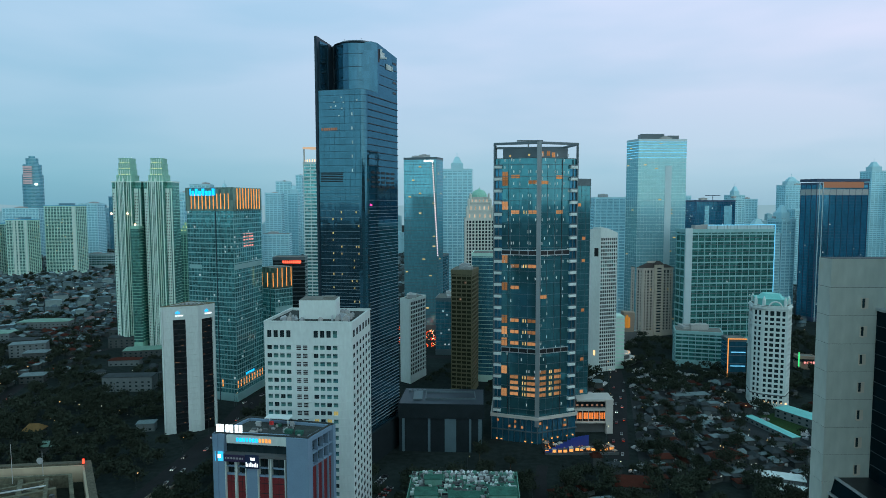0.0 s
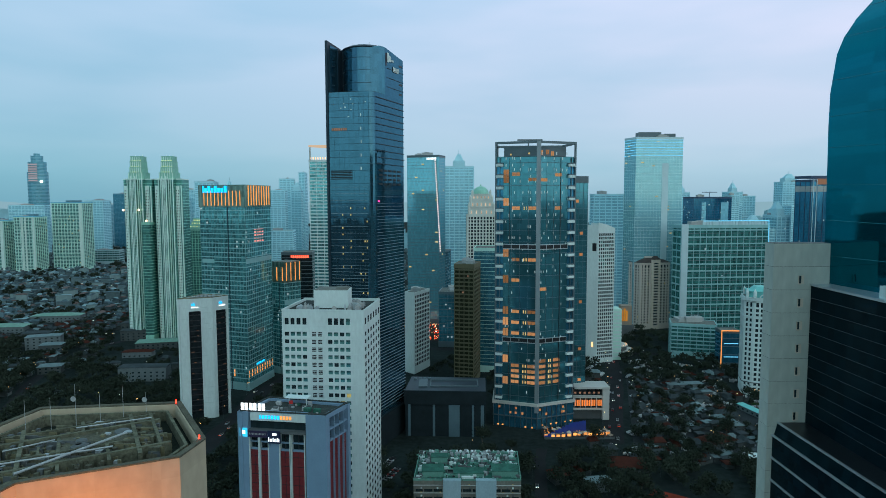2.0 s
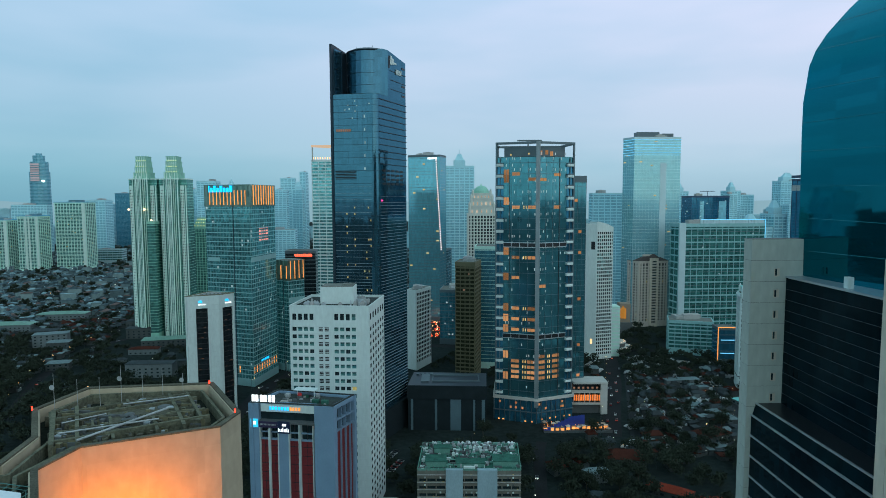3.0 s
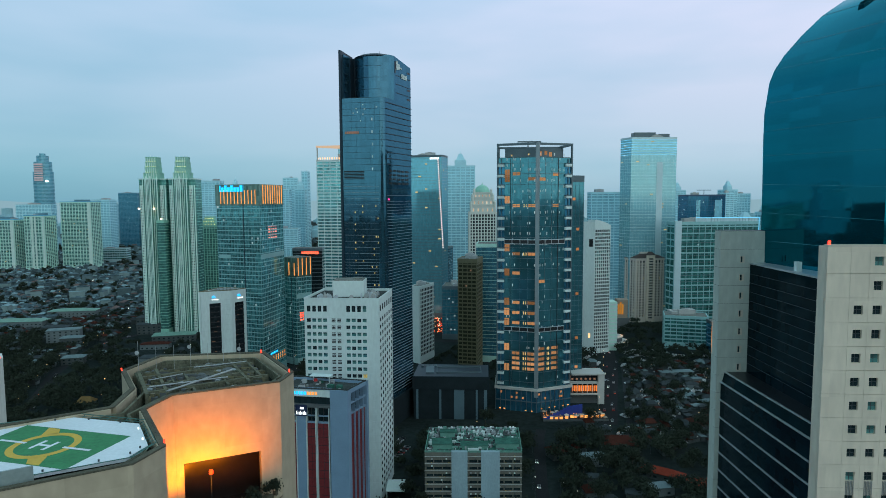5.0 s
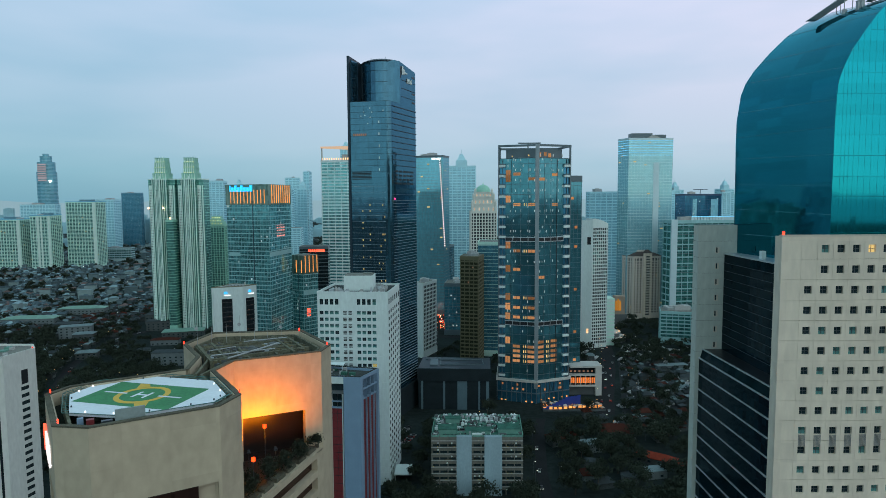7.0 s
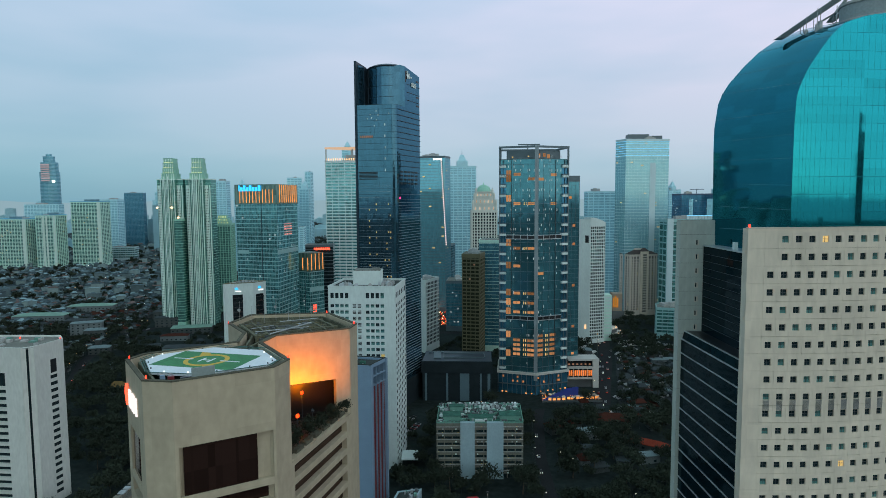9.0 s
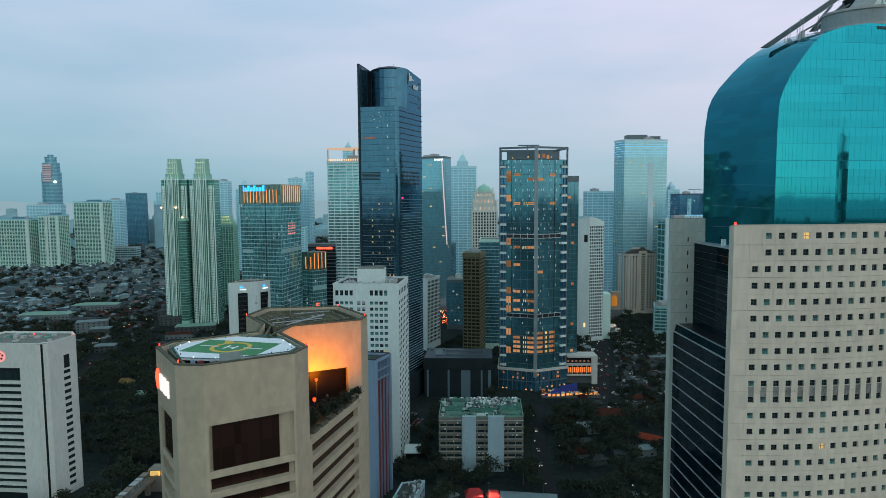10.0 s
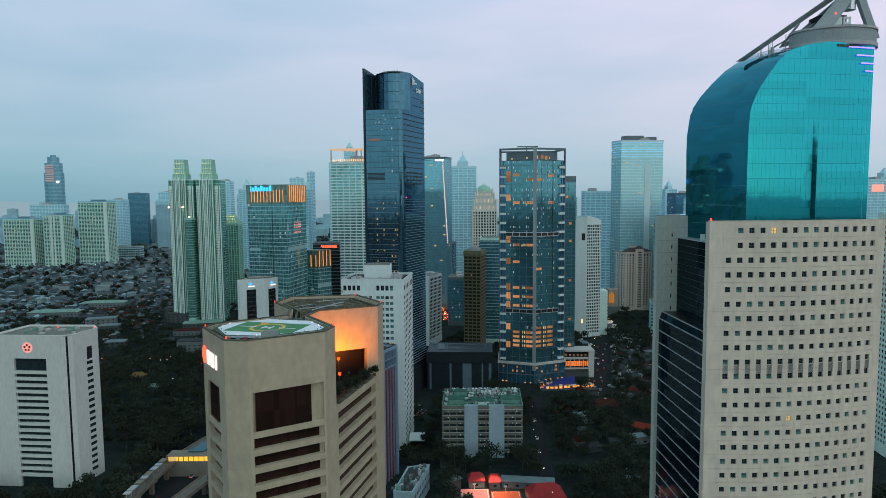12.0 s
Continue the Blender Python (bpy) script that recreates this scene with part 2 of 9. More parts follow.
def part(name, me, parent, label="", m=None, kind=""):
    ob = new(name, me)
    ob.parent = parent
    if m is not None:
        ob.matrix_basis = m
    return tagged(ob, label, "", "", kind)


class Boxes:
    """Gathers boxes, prisms and tubes for one mesh; frame places local x, y, z in the thing."""

    def __init__(self):
        self.v, self.f, self.mi = [], [], []

    def box(self, x0, x1, y0, y1, z0, z1, m=None, mat=0):
        b = len(self.v)
        for x, y, z in ((x0, y0, z0), (x1, y0, z0), (x1, y1, z0), (x0, y1, z0), (x0, y0, z1), (x1, y0, z1), (x1, y1, z1), (x0, y1, z1)):
            p = Vector((x, y, z))
            self.v.append(m @ p if m is not None else p)
        for q in ((3, 2, 1, 0), (4, 5, 6, 7), (0, 1, 5, 4), (1, 2, 6, 5), (2, 3, 7, 6), (3, 0, 4, 7)):
            self.f.append([b + k for k in q])
            self.mi.append(mat)
        return self

    def prism(self, poly, z0, z1, mat=0, top=None):
        """poly runs anticlockwise; top gives another outline for the upper end."""
        b, n = len(self.v), len(poly)
        self.v += [Vector((x, y, z0)) for x, y in poly] + [Vector((x, y, z1)) for x, y in (top or poly)]
        for k in range(n):
            j = (k + 1) % n
            self.f.append([b + k, b + j, b + n + j, b + n + k])
        self.f += [[b + n + k for k in range(n)], [b + k for k in reversed(range(n))]]
        self.mi += [mat] * (n + 2)
        return self

    def ring(self, poly, out, inn, z0, z1, mat=0):
        """A band round an outline, from inn metres inside to out metres outside it."""
        A, B = grow(poly, out), grow(poly, -inn)
        b, n = len(self.v), len(poly)
        for P, z in ((A, z0), (A, z1), (B, z0), (B, z1)):
            self.v += [Vector((x, y, z)) for x, y in P]
        for k in range(n):
            j = (k + 1) % n
            self.f += [[b + k, b + j, b + n + j, b + n + k], [b + n + k, b + n + j, b + 3 * n + j, b + 3 * n + k],
                       [b + 2 * n + j, b + 2 * n + k, b + 3 * n + k, b + 3 * n + j], [b + j, b + k, b + 2 * n + k, b + 2 * n + j]]
            self.mi += [mat] * 4
        return self

    def rod(self, p, q, r, sides=6, r2=None, mat=0):
        p, q = Vector(p), Vector(q)
        turn = (q - p).to_track_quat("Z", "Y")
        b = len(self.v)
        for c, rad in ((p, r), (q, r if r2 is None else r2)):
            for k in range(sides):
                a = 2 * math.pi * k / sides
                self.v.append(c + turn @ Vector((rad * math.cos(a), rad * math.sin(a), 0)))
        for k in range(sides):
            j = (k + 1) % sides
            self.f.append([b + k, b + j, b + sides + j, b + sides + k])
        self.f += [[b + sides + k for k in range(sides)], [b + k for k in reversed(range(sides))]]
        self.mi += [mat] * (sides + 2)
        return self

    def mesh(self, name, mats):
        me = mesh_of(name, self.v, self.f, mats)
        if any(self.mi):
            me.polygons.foreach_set("material_index", self.mi)
        return me


def grow(poly, d):
    """The outline moved outwards by d."""
    n, res = len(poly), []
    for k in range(n):
        p, q, r = Vector(poly[k - 1]), Vector(poly[k]), Vector(poly[(k + 1) % n])
        e, g = (q - p).normalized(), (r - q).normalized()
        n1, n2 = Vector((e.y, -e.x)), Vector((g.y, -g.x))
        s = n1 + n2
        k2 = max(0.35, 1 + n1.dot(n2))
        res.append(tuple(q + s * (d / k2)))
    return res


def rect(cx, cy, w, d, turn=0):
    c, s = math.cos(radians(turn)), math.sin(radians(turn))
    return [(cx + c * x - s * y, cy + s * x + c * y) for x, y in ((-w / 2, -d / 2), (w / 2, -d / 2), (w / 2, d / 2), (-w / 2, d / 2))]


def centre(poly):
    return sum(p[0] for p in poly) / len(poly), sum(p[1] for p in poly) / len(poly)


def wall_frame(a, b, z=0):
    """A frame on the wall from a to b: x along it, y outwards, z up."""
    e = (Vector(b) - Vector(a)).normalized()
    return Matrix(((e.x, e.y, 0, a[0]), (e.y, -e.x, 0, a[1]), (0, 0, 1, z), (0, 0, 0, 1)))


def length(a, b):
    return math.hypot(b[0] - a[0], b[1] - a[1])


def seen_faces(poly):
    """The faces that look towards the flight."""
    c = centre(poly)
    res = []
    for k in range(len(poly)):
        a, b = poly[k], poly[(k + 1) % len(poly)]
        nx, ny = b[1] - a[1], a[0] - b[0]
        mx, my = (a[0] + b[0]) / 2, (a[1] + b[1]) / 2
        if nx * (0 - mx) + ny * (-60 - my) > 0:
            res.append((a, b))
    return res


def tower(name, label, poly, z1, glass, wall, floor=4.0, band=1.2, out=0.15, fin=0.0, fin_w=0.3, fin_out=0.2, z0=0.0, lights=0.0, light=None,
          group="city towers", win=(1.6, 1.6), roofmat=None, crown=3.0, plant=True, base=6.0, seed=1, joined=False):
    """An office or apartment tower: glass core, a band at each floor, upright fins, parapet, roof plant, lit windows."""
    rnd = random.Random(seed)
    cx, cy = centre(poly)
    P = [(x - cx, y - cy) for x, y in poly]
    root = thing(name, label, "building", (cx, cy, 0), group)
    part("glass_core", Boxes().prism(P, z0, z1 - 0.6).mesh(name + "_core", glass), root)
    if band:
        me = Boxes().ring(P, out, 0.05, 0, band).mesh(name + "_band", wall)
        z = z0 + base
        many = Boxes()
        while z + band < z1 - crown:
            if joined:
                many.ring(P, out, 0.05, z, z + band)
            else:
                part("floor_band", me, root, m=Matrix.Translation((0, 0, z)))
            z += floor
        if joined and fin:
            for a, b in seen_faces(poly):
                a, b = (a[0] - cx, a[1] - cy), (b[0] - cx, b[1] - cy)
                w, fr = length(a, b), wall_frame(a, b)
                m = max(1, round(w / fin))
                for j in range(m + 1):
                    x = min(max(w * j / m, fin_w / 2), w - fin_w / 2)
                    many.box(x - fin_w / 2, x + fin_w / 2, -0.05, fin_out, z0, z1 - 0.5, fr)
        if joined:
            part("facade_relief", many.mesh(name + "_relief", wall), root, kind="stuff")
    if fin and not joined:
        me = Boxes().box(-fin_w / 2, fin_w / 2, -0.05, fin_out, z0, z1 - 0.5).mesh(name + "_fin", wall)
        for a, b in seen_faces(poly):
            a, b = (a[0] - cx, a[1] - cy), (b[0] - cx, b[1] - cy)
            w, fr = length(a, b), wall_frame(a, b)
            m = max(1, round(w / fin))
            for j in range(m + 1):
                x = min(max(w * j / m, fin_w / 2), w - fin_w / 2)
                part("fin", me, root, m=fr @ Matrix.Translation((x, 0, 0)))
    part("parapet", Boxes().ring(P, out + 0.1, 0.6, z1 - crown, z1).mesh(name + "_parapet", wall), root)
    part("base_wall", Boxes().ring(P, out + 0.12, 0.05, z0, z0 + base).mesh(name + "_base", wall), root)
    part("roof", Boxes().prism(grow(P, -0.62), z1 - 0.58, z1 - 0.4).mesh(name + "_roof", roofmat or ROOF), root)
    if plant:
        sx, sy = max(p[0] for p in P), max(p[1] for p in P)
        for j in range(1 if joined else 4):
            w, d, h = rnd.uniform(0.15, 0.4) * sx, rnd.uniform(0.15, 0.4) * sy, rnd.uniform(1.5, 4.5)
            x, y = rnd.uniform(-0.4, 0.4) * sx, rnd.uniform(-0.4, 0.4) * sy
            bx = Boxes().box(x - w, x + w, y - d, y + d, z1 - 0.4, z1 + h)
            bx.box(x - w * 0.5, x + w * 0.3, y - d * 0.5, y + d * 0.4, z1 + h, z1 + h + 0.8)
            part("roof_plant", bx.mesh("roof_plant", rnd.choice([PLANT_GREY, CONC])), root)
    if lights:
        me = Boxes().box(-win[0] / 2, win[0] / 2, -0.04, 0.06, 0, win[1]).mesh(name + "_lit", light or L_COOL)
        glow = Boxes()
        for a, b in seen_faces(poly):
            a, b = (a[0] - cx, a[1] - cy), (b[0] - cx, b[1] - cy)
            w, fr = length(a, b), wall_frame(a, b)
            z = z0 + base
            while z + floor < z1 - crown:
                x = win[0]
                while x < w - win[0]:
                    if rnd.random() < lights and joined:
                        glow.box(x - win[0] / 2, x + win[0] / 2, -0.04, out + 0.06, z + band + 0.3, z + band + 0.3 + win[1], fr)
                    elif rnd.random() < (0 if joined else lights):
                        part("lit_window", me, root, m=fr @ Matrix.Translation((x, 0, z + band + 0.3)))
                    x += win[0] * 1.35
                z += floor
        if glow.v:
            part("lit_windows", glow.mesh(name + "_lit_windows", light or L_COOL), root, kind="stuff")
    return root


def lights_on(root, a, b, places, size, light, name="lit_window"):
    """Lit panes at (x, z) places on the wall from a to b, in the thing's own space."""
    bx = Boxes()
    n = 1 if size[0] < 1.8 else 2
    for k in range(n):
        w = size[0] / n
        bx.box(-size[0] / 2 + w * k, -size[0] / 2 + w * (k + 1) - (0.2 if n > 1 else 0), -0.04, 0.08, 0, size[1])
    me = bx.mesh(name, light)
    fr = wall_frame(a, b)
    for x, z in places:
        part(name, me, root, m=fr @ Matrix.Translation((x, 0, z)))


def punched(root, a, b, z0, z1, cols, rows, size, wall, panes, depth=0.35, limit=300, skip=lambda c, r: False, name="window", seed=3, joint=0.0):
    """A wall with window holes: strips between the rows, piers between the windows, a recessed pane in each hole."""
    rnd = random.Random(seed)
    w, fr, bx = length(a, b), wall_frame(a, b), Boxes()
    ww, wh = size
    rows = sorted(rows)
    prev = z0
    for r, z in enumerate(rows):
        bx.box(0, w, -depth, 0, prev + (joint if r else 0), z - wh / 2, fr)
        x = 0
        for c, cx in enumerate(cols):
            if skip(c, r):
                continue
            bx.box(x, cx - ww / 2, -depth, 0, z - wh / 2, z + wh / 2, fr)
            x = cx + ww / 2
        bx.box(x, w, -depth, 0, z - wh / 2, z + wh / 2, fr)
        prev = z + wh / 2
    bx.box(0, w, -depth, 0, prev, z1, fr)
    part("wall", bx.mesh("wall", wall), root)
    kinds = []
    for pm in panes:
        q = Boxes().box(-ww / 2, ww / 2, -depth - 0.1, -depth + 0.06, -wh / 2, wh / 2)
        q.box(-0.04, 0.04, -depth + 0.06, -depth + 0.12, -wh / 2, wh / 2, mat=1)
        kinds.append(q.mesh("window", [pm, STEEL]))
    n, rest = 0, Boxes()
    for r in reversed(range(len(rows))):
        for c, cx in enumerate(cols):
            if skip(c, r):
                continue
            n += 1
            if n <= limit:
                part(name, kinds[int(rnd.random() ** 1.5 * len(kinds))], root, m=fr @ Matrix.Translation((cx, 0, rows[r])))
            else:
                rest.box(cx - ww / 2, cx + ww / 2, -depth - 0.1, -depth + 0.06, rows[r] - wh / 2, rows[r] + wh / 2, fr)
    if rest.v:
        part("windows", rest.mesh("windows", panes[0]), root, kind="stuff")


def sign(root, a, b, x, z, shapes, light, name="sign", label="", off=0.25):
    """A lit sign: plain bars (x0, x1, z0, z1) on the wall from a to b."""
    bx = Boxes()
    for x0, x1, q0, q1 in shapes:
        bx.box(x + x0, x + x1, off, off + 0.3, z + q0, z + q1)
        bx.box(x + x0 + 0.1, x + x0 + 0.25, -0.02, off, z + q0 + 0.1, z + q0 + 0.25)
    return part(name, bx.mesh(name, light), root, label, wall_frame(a, b))

# ---- ground ----
def plain_sheet(name, label, poly, z, mat, category="ground"):
    ob = new(name, mesh_of(name, [(x, y, z) for x, y in poly], [list(range(len(poly)))], mat))
    return tagged(ob, label, category, "", "structure")


EARTH = shade("dark_city_ground", (0.020, 0.027, 0.025), 0.95, var=0.6, scale=0.02, fine=0.25, bump=0, spec=0.03)
ASPHALT = shade("asphalt", (0.020, 0.021, 0.022), 0.9, spec=0.08, var=0.3, scale=0.1, fine=1.0)
CARPARK = shade("worn_asphalt", (0.03, 0.034, 0.036), 0.9, spec=0.1, var=0.4, scale=0.06, fine=0.8)
GRASS = shade("dim_grass", (0.03, 0.06, 0.022), 0.95, var=0.4, scale=0.1, fine=1.0, spec=0.05)
plain_sheet("ground", "dark city ground reaching to the hazy horizon", [(-4700, -4700), (4700, -4700), (4700, 4750), (-4700, 4750)], 0, EARTH)


def road(name, label, pts, width, z=0.05):
    v, f = [], []
    for k, p in enumerate(pts):
        q, r = Vector(pts[max(k - 1, 0)]), Vector(pts[min(k + 1, len(pts) - 1)])
        e = (r - q).normalized()
        n = Vector((-e.y, e.x)) * width / 2
        v += [(p[0] + n.x, p[1] + n.y, z), (p[0] - n.x, p[1] - n.y, z)]
    f = [[2 * k, 2 * k + 1, 2 * k + 3, 2 * k + 2] for k in range(len(pts) - 1)]
    return tagged(new(name, mesh_of(name, v, f, ASPHALT)), label, "road", "", "structure")


# ---- city towers, by district ----
# NAVYH and STRIPW are lightened with distance haze in their colour
NAVYH = shade("hazed_navy_frame", (0.10, 0.22, 0.28), 0.6, var=0.2)
NAVYF = shade("navy_frame", (0.05, 0.08, 0.13), 0.5, metal=0.3, var=0.2)
STRIPW = shade("pale_hazy_render", (0.58, 0.70, 0.62), 0.8, var=0.12)
L_EDGE = lit("soft_blue_edge_light", (0.12, 0.50, 0.75), 0.55, 0.2)
# far to the west: apartment blocks and a rounded tower
for k, (x0, x1, y, d, z, seed) in enumerate([(-916, -843, 1430, 40, 158, 3), (-974, -926, 1385, 40, 127, 4), (-1075, -1000, 1390, 40, 118, 5), (-922, -905, 1460, 35, 128, 9)]):
    blk = tower("apartment_block", "pale apartment block with rows of balconies and a blue roof edge", rect((x0 + x1) / 2, y + d / 2, x1 - x0, d, -3), z, G_SLAB, GREENW,
          floor=3.3, band=1.1, out=0.9, fin=7.0, fin_w=1.2, fin_out=1.0, lights=0.01, light=L_YELLOW, group="western apartment blocks", seed=seed, joined=True)
    wb = x1 - x0
    for q0, q1 in ((wb * 0.9, wb), (wb * 0.34, wb * 0.44), (wb * 0.52, wb * 0.6))[:1 if wb > 60 or wb < 20 else 3]:
        part("pale_strip", Boxes().box(q0, q1, 1.0, 1.8, 0, z - 0.4, wall_frame(*rect(0, 0, wb, d, -3)[:2])).mesh("pale_strip", STRIPW), blk)
    part("roof_edge", Boxes().ring(rect(0, 0, wb, d, -3), 1.2, 0.2, z, z + 1.6).mesh("roof_edge", L_EDGE), blk, "blue lit roof edge")
    part("roof_house", Boxes().prism(rect(2, 4, wb * 0.4, d * 0.4, -3), z - 0.4, z + 6).mesh("roof_house", NAVYH), blk)
for k, (x0, x1, y, z) in enumerate([(-985, -933, 1700, 164), (-1010, -960, 2100, 190), (-930, -850, 2050, 172), (-880, -835, 2100, 200), (-800, -740, 2300, 180), (-1330, -1230, 1900, 150),
                                    (-1250, -1170, 2600, 160), (-1500, -1420, 1700, 140), (-1640, -1560, 1900, 165), (-1180, -1130, 2100, 150), (-424, -386, 1500, 188), (-453, -413, 1700, 222), (-443, -425, 1900, 248), (-380, -320, 1300, 100), (-640, -600, 1900, 190), (-560, -520, 1700, 178), (-602, -556, 1500, 209)]):
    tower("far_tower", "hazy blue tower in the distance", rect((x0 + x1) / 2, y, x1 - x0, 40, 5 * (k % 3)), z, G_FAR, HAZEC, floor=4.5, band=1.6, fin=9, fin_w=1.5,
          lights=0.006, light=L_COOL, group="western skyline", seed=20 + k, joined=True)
# hazy towers between the nearer ones
for k, (x0, x1, y, z) in enumerate([(-420, -370, 1250, 190), (-330, -290, 1800, 262), (-395, -370, 1600, 190), (-300, -268, 1500, 255), (-262, -238, 1500, 285), (-470, -440, 1300, 185), (-215, -188, 1900, 210),
                                    (-1, 44, 950, 214), (40, 60, 1300, 200), (217, 268, 900, 171), (200, 225, 1000, 162), (560, 590, 1500, 180), (600, 617, 1300, 172), (640, 670, 1400, 180),
                                    (812, 862, 1500, 205), (764, 800, 1600, 172), (880, 912, 1300, 228), (930, 990, 1250, 200), (980, 1060, 1400, 180), (430, 480, 900, 120), (480, 500, 900, 140), (700, 760, 1250, 150)]):
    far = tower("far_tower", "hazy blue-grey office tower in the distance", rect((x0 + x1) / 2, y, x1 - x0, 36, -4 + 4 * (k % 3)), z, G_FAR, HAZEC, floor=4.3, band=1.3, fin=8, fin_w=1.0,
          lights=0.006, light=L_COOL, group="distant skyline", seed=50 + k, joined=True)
    if k % 3 != 0:
        cw = (x1 - x0) * (0.62, 0.4)[k % 2]
        cap = Boxes().prism(rect(0, 0, cw, 20, -4 + 4 * (k % 3)), z, z + 9).prism(rect(0, 0, cw * 0.8, 15), z + 9, z + 19, top=rect(0, 0, cw * 0.3, 6))
        part("stepped_cap", cap.rod((0, 0, z + 19), (0, 0, z + 27), 0.5, 5, 0.2).mesh("stepped_cap", HAZEC), far)

nb = tower("navy_block", "dark navy office block with pale window grids", rect(429, 1000, 62, 40, 2), 167, G_NAVY, NAVYF, floor=4.2, band=0.4, fin=4, fin_w=0.2, lights=0.02, light=L_COOL, group="distant skyline", seed=91, joined=True)
for x in (-22, 14):
    part("window_grid", Boxes().box(x, x + 12, -20.6, -20.2, 128, 158).mesh("window_grid", G_FAR), nb)
part("roof_crane", Boxes().rod((4, 0, 166), (4, 0, 175), 0.5).box(-8, 16, -0.5, 0.5, 174, 175).mesh("roof_crane", NAVYF), nb)
for k, (x0, x1, y, z) in enumerate([(-1192, -1131, 2080, 160), (-1109, -1046, 2080, 187)]):
    tower("navy_block", "dark navy tower above the western houses", rect((x0 + x1) / 2, y, x1 - x0, 26, 4), z, G_DUSK, NAVYH, floor=4.2, band=0.6, fin=5, fin_w=0.3, lights=0.012, light=L_COOL, group="western skyline", seed=95 + k, joined=True)
tower("white_low_block", "white low block with rows of balconies in the western haze", rect(-869, 1580, 67, 26, 4), 37, G_SLAB, PALE_FRAME, floor=6.0, band=2.4, fin=6, fin_w=0.8, group="western skyline", seed=98, joined=True)
# near-black tint in place of the dark buildings mirrored in this glass
G_SIDE = glazing("darkened_side_glass", (0.003, 0.012, 0.016), 0.1, 0.05, pane=(50, 1.6, 2.02), var=0.35, tilt=0.01, ior=1.12)
ARMG = shade("grey_green_concrete", (0.26, 0.30, 0.30), 0.7, var=0.2)
TRANS = shade("deep_teal_bar", (0.006, 0.20, 0.24), 0.2, metal=0.8, var=0.1)
STEEL_TEAL = shade("teal_anodised_bar", (0.008, 0.30, 0.35), 0.12, metal=0.9, var=0.1)

# ---- the tower of cream concrete and teal glass ----
def teal_tower():
    X0, Y0, R, TH = 57.6, 53.2, 142.9, -0.0782
    END, SET = 52.3, -3.6
    root = thing("teal_tower", "cream concrete tower with square windows and a curved teal glass top", "building", (X0, Y0, 0), "near towers")

    def arc(s, out=0.0):
        a = TH + s / R
        return (-1.29 + R * (math.sin(a) - math.sin(TH)) + out * math.sin(a), -1.94 - R * (math.cos(a) - math.cos(TH)) - out * math.cos(a))

    def glass_front(x):
        s = x + 1.3
        for _ in range(4):
            s += x - arc(s, SET)[0]
        return arc(s, SET)[1]

    TOP, PITCH, N = 154.4, 3.046, 15
    rows = [152.02 - 4.037 * k for k in range(37)]
    # front: faceted along a gentle curve, one facet to each column of windows
    edges = [0.0] + [5.274 - PITCH / 2 + PITCH * k for k in range(N + 1)] + [END]
    wall = Boxes()
    kinds = []
    for pm in (WINDARK, WINDARK, WINMID, L_YELLOW):
        q = Boxes().box(-0.76, 0.76, -0.62, -0.42, -0.78, 0.78)
        q.box(-0.04, 0.04, -0.42, -0.36, -0.78, 0.78, mat=1).box(-0.76, 0.76, -0.42, -0.36, -0.05, 0.03, mat=1)
        kinds.append(q.mesh("window", [pm, STEEL]))
    louvre = Boxes()
    for j in range(6):
        louvre.box(-0.7 + j * 0.24, -0.58 + j * 0.24, -0.35, -0.05, -1.2, 1.2)
    louvre = louvre.mesh("louvre", LOUVRE)
    rnd = random.Random(5)
    count, rest = 0, Boxes()
    for k in range(len(edges) - 1):
        a, b = arc(edges[k]), arc(edges[k + 1])
        w, fr = length(a, b), wall_frame(a, b)
        inner = 1 <= k <= N
        if not inner:
            z = 0.0
            for r in list(reversed(rows)) + [TOP + 2]:
                z1 = min(r - 2.0, TOP)
                wall.box(0.015, w - 0.015, -0.5, 0, z, z1 - 0.04, fr)
                z = z1
            continue
        z = 0.0
        for r in reversed(rows):
            # joints at each floor are left open by 4 cm
            wall.box(0.015, w - 0.015, -0.5, 0, z, r - 2.06, fr)
            wall.box(0.015, w - 0.015, -0.5, 0, r - 2.0, r - 0.75, fr)
            hole = not (k == 1 and r > 147)
            if hole:
                wall.box(0.015, w / 2 - 0.74, -0.5, 0, r - 0.75, r + 0.75, fr)
                wall.box(w / 2 + 0.74, w - 0.015, -0.5, 0, r - 0.75, r + 0.75, fr)
            else:
                wall.box(0.015, w - 0.015, -0.5, 0, r - 0.75, r + 0.75, fr)
            z = r + 0.75
            if hole:
                if r > 74:
                    u = rnd.random()
                    kind = 0 if u < 0.80 else 2 if u < 0.993 else 3
                    part("window", kinds[kind], root, m=fr @ Matrix.Translation((w / 2, 0, r)))
                else:
                    rest.box(w / 2 - 0.76, w / 2 + 0.76, -0.62, -0.42, r - 0.78, r + 0.78, fr)
            if r == rows[9]:
                part("louvre", louvre, root, m=fr @ Matrix.Translation((w / 2, 0.16, r - 2.02)))
        wall.box(0.015, w - 0.015, -0.5, 0, z, TOP, fr)
    part("front_wall", wall.mesh("front_wall", CREAM), root)
    part("lower_windows", rest.mesh("lower_windows", WINDARK), root, kind="stuff")
    core = [arc(s, -0.55) for s in (6.6, 10, 20, 30, 40, END - 0.6)] + [arc(s, -8.4) for s in (END - 0.6, 40, 30, 20, 10)] + [(5.2, 6.0)]
    part("corner_return", Boxes().box(-1.24, 4.9, -1.36, 0.6, 0, TOP).mesh("corner_return", CREAM), root)
    part("backing", Boxes().prism(core, 0, TOP - 1.0).mesh("backing", DARKC), root)
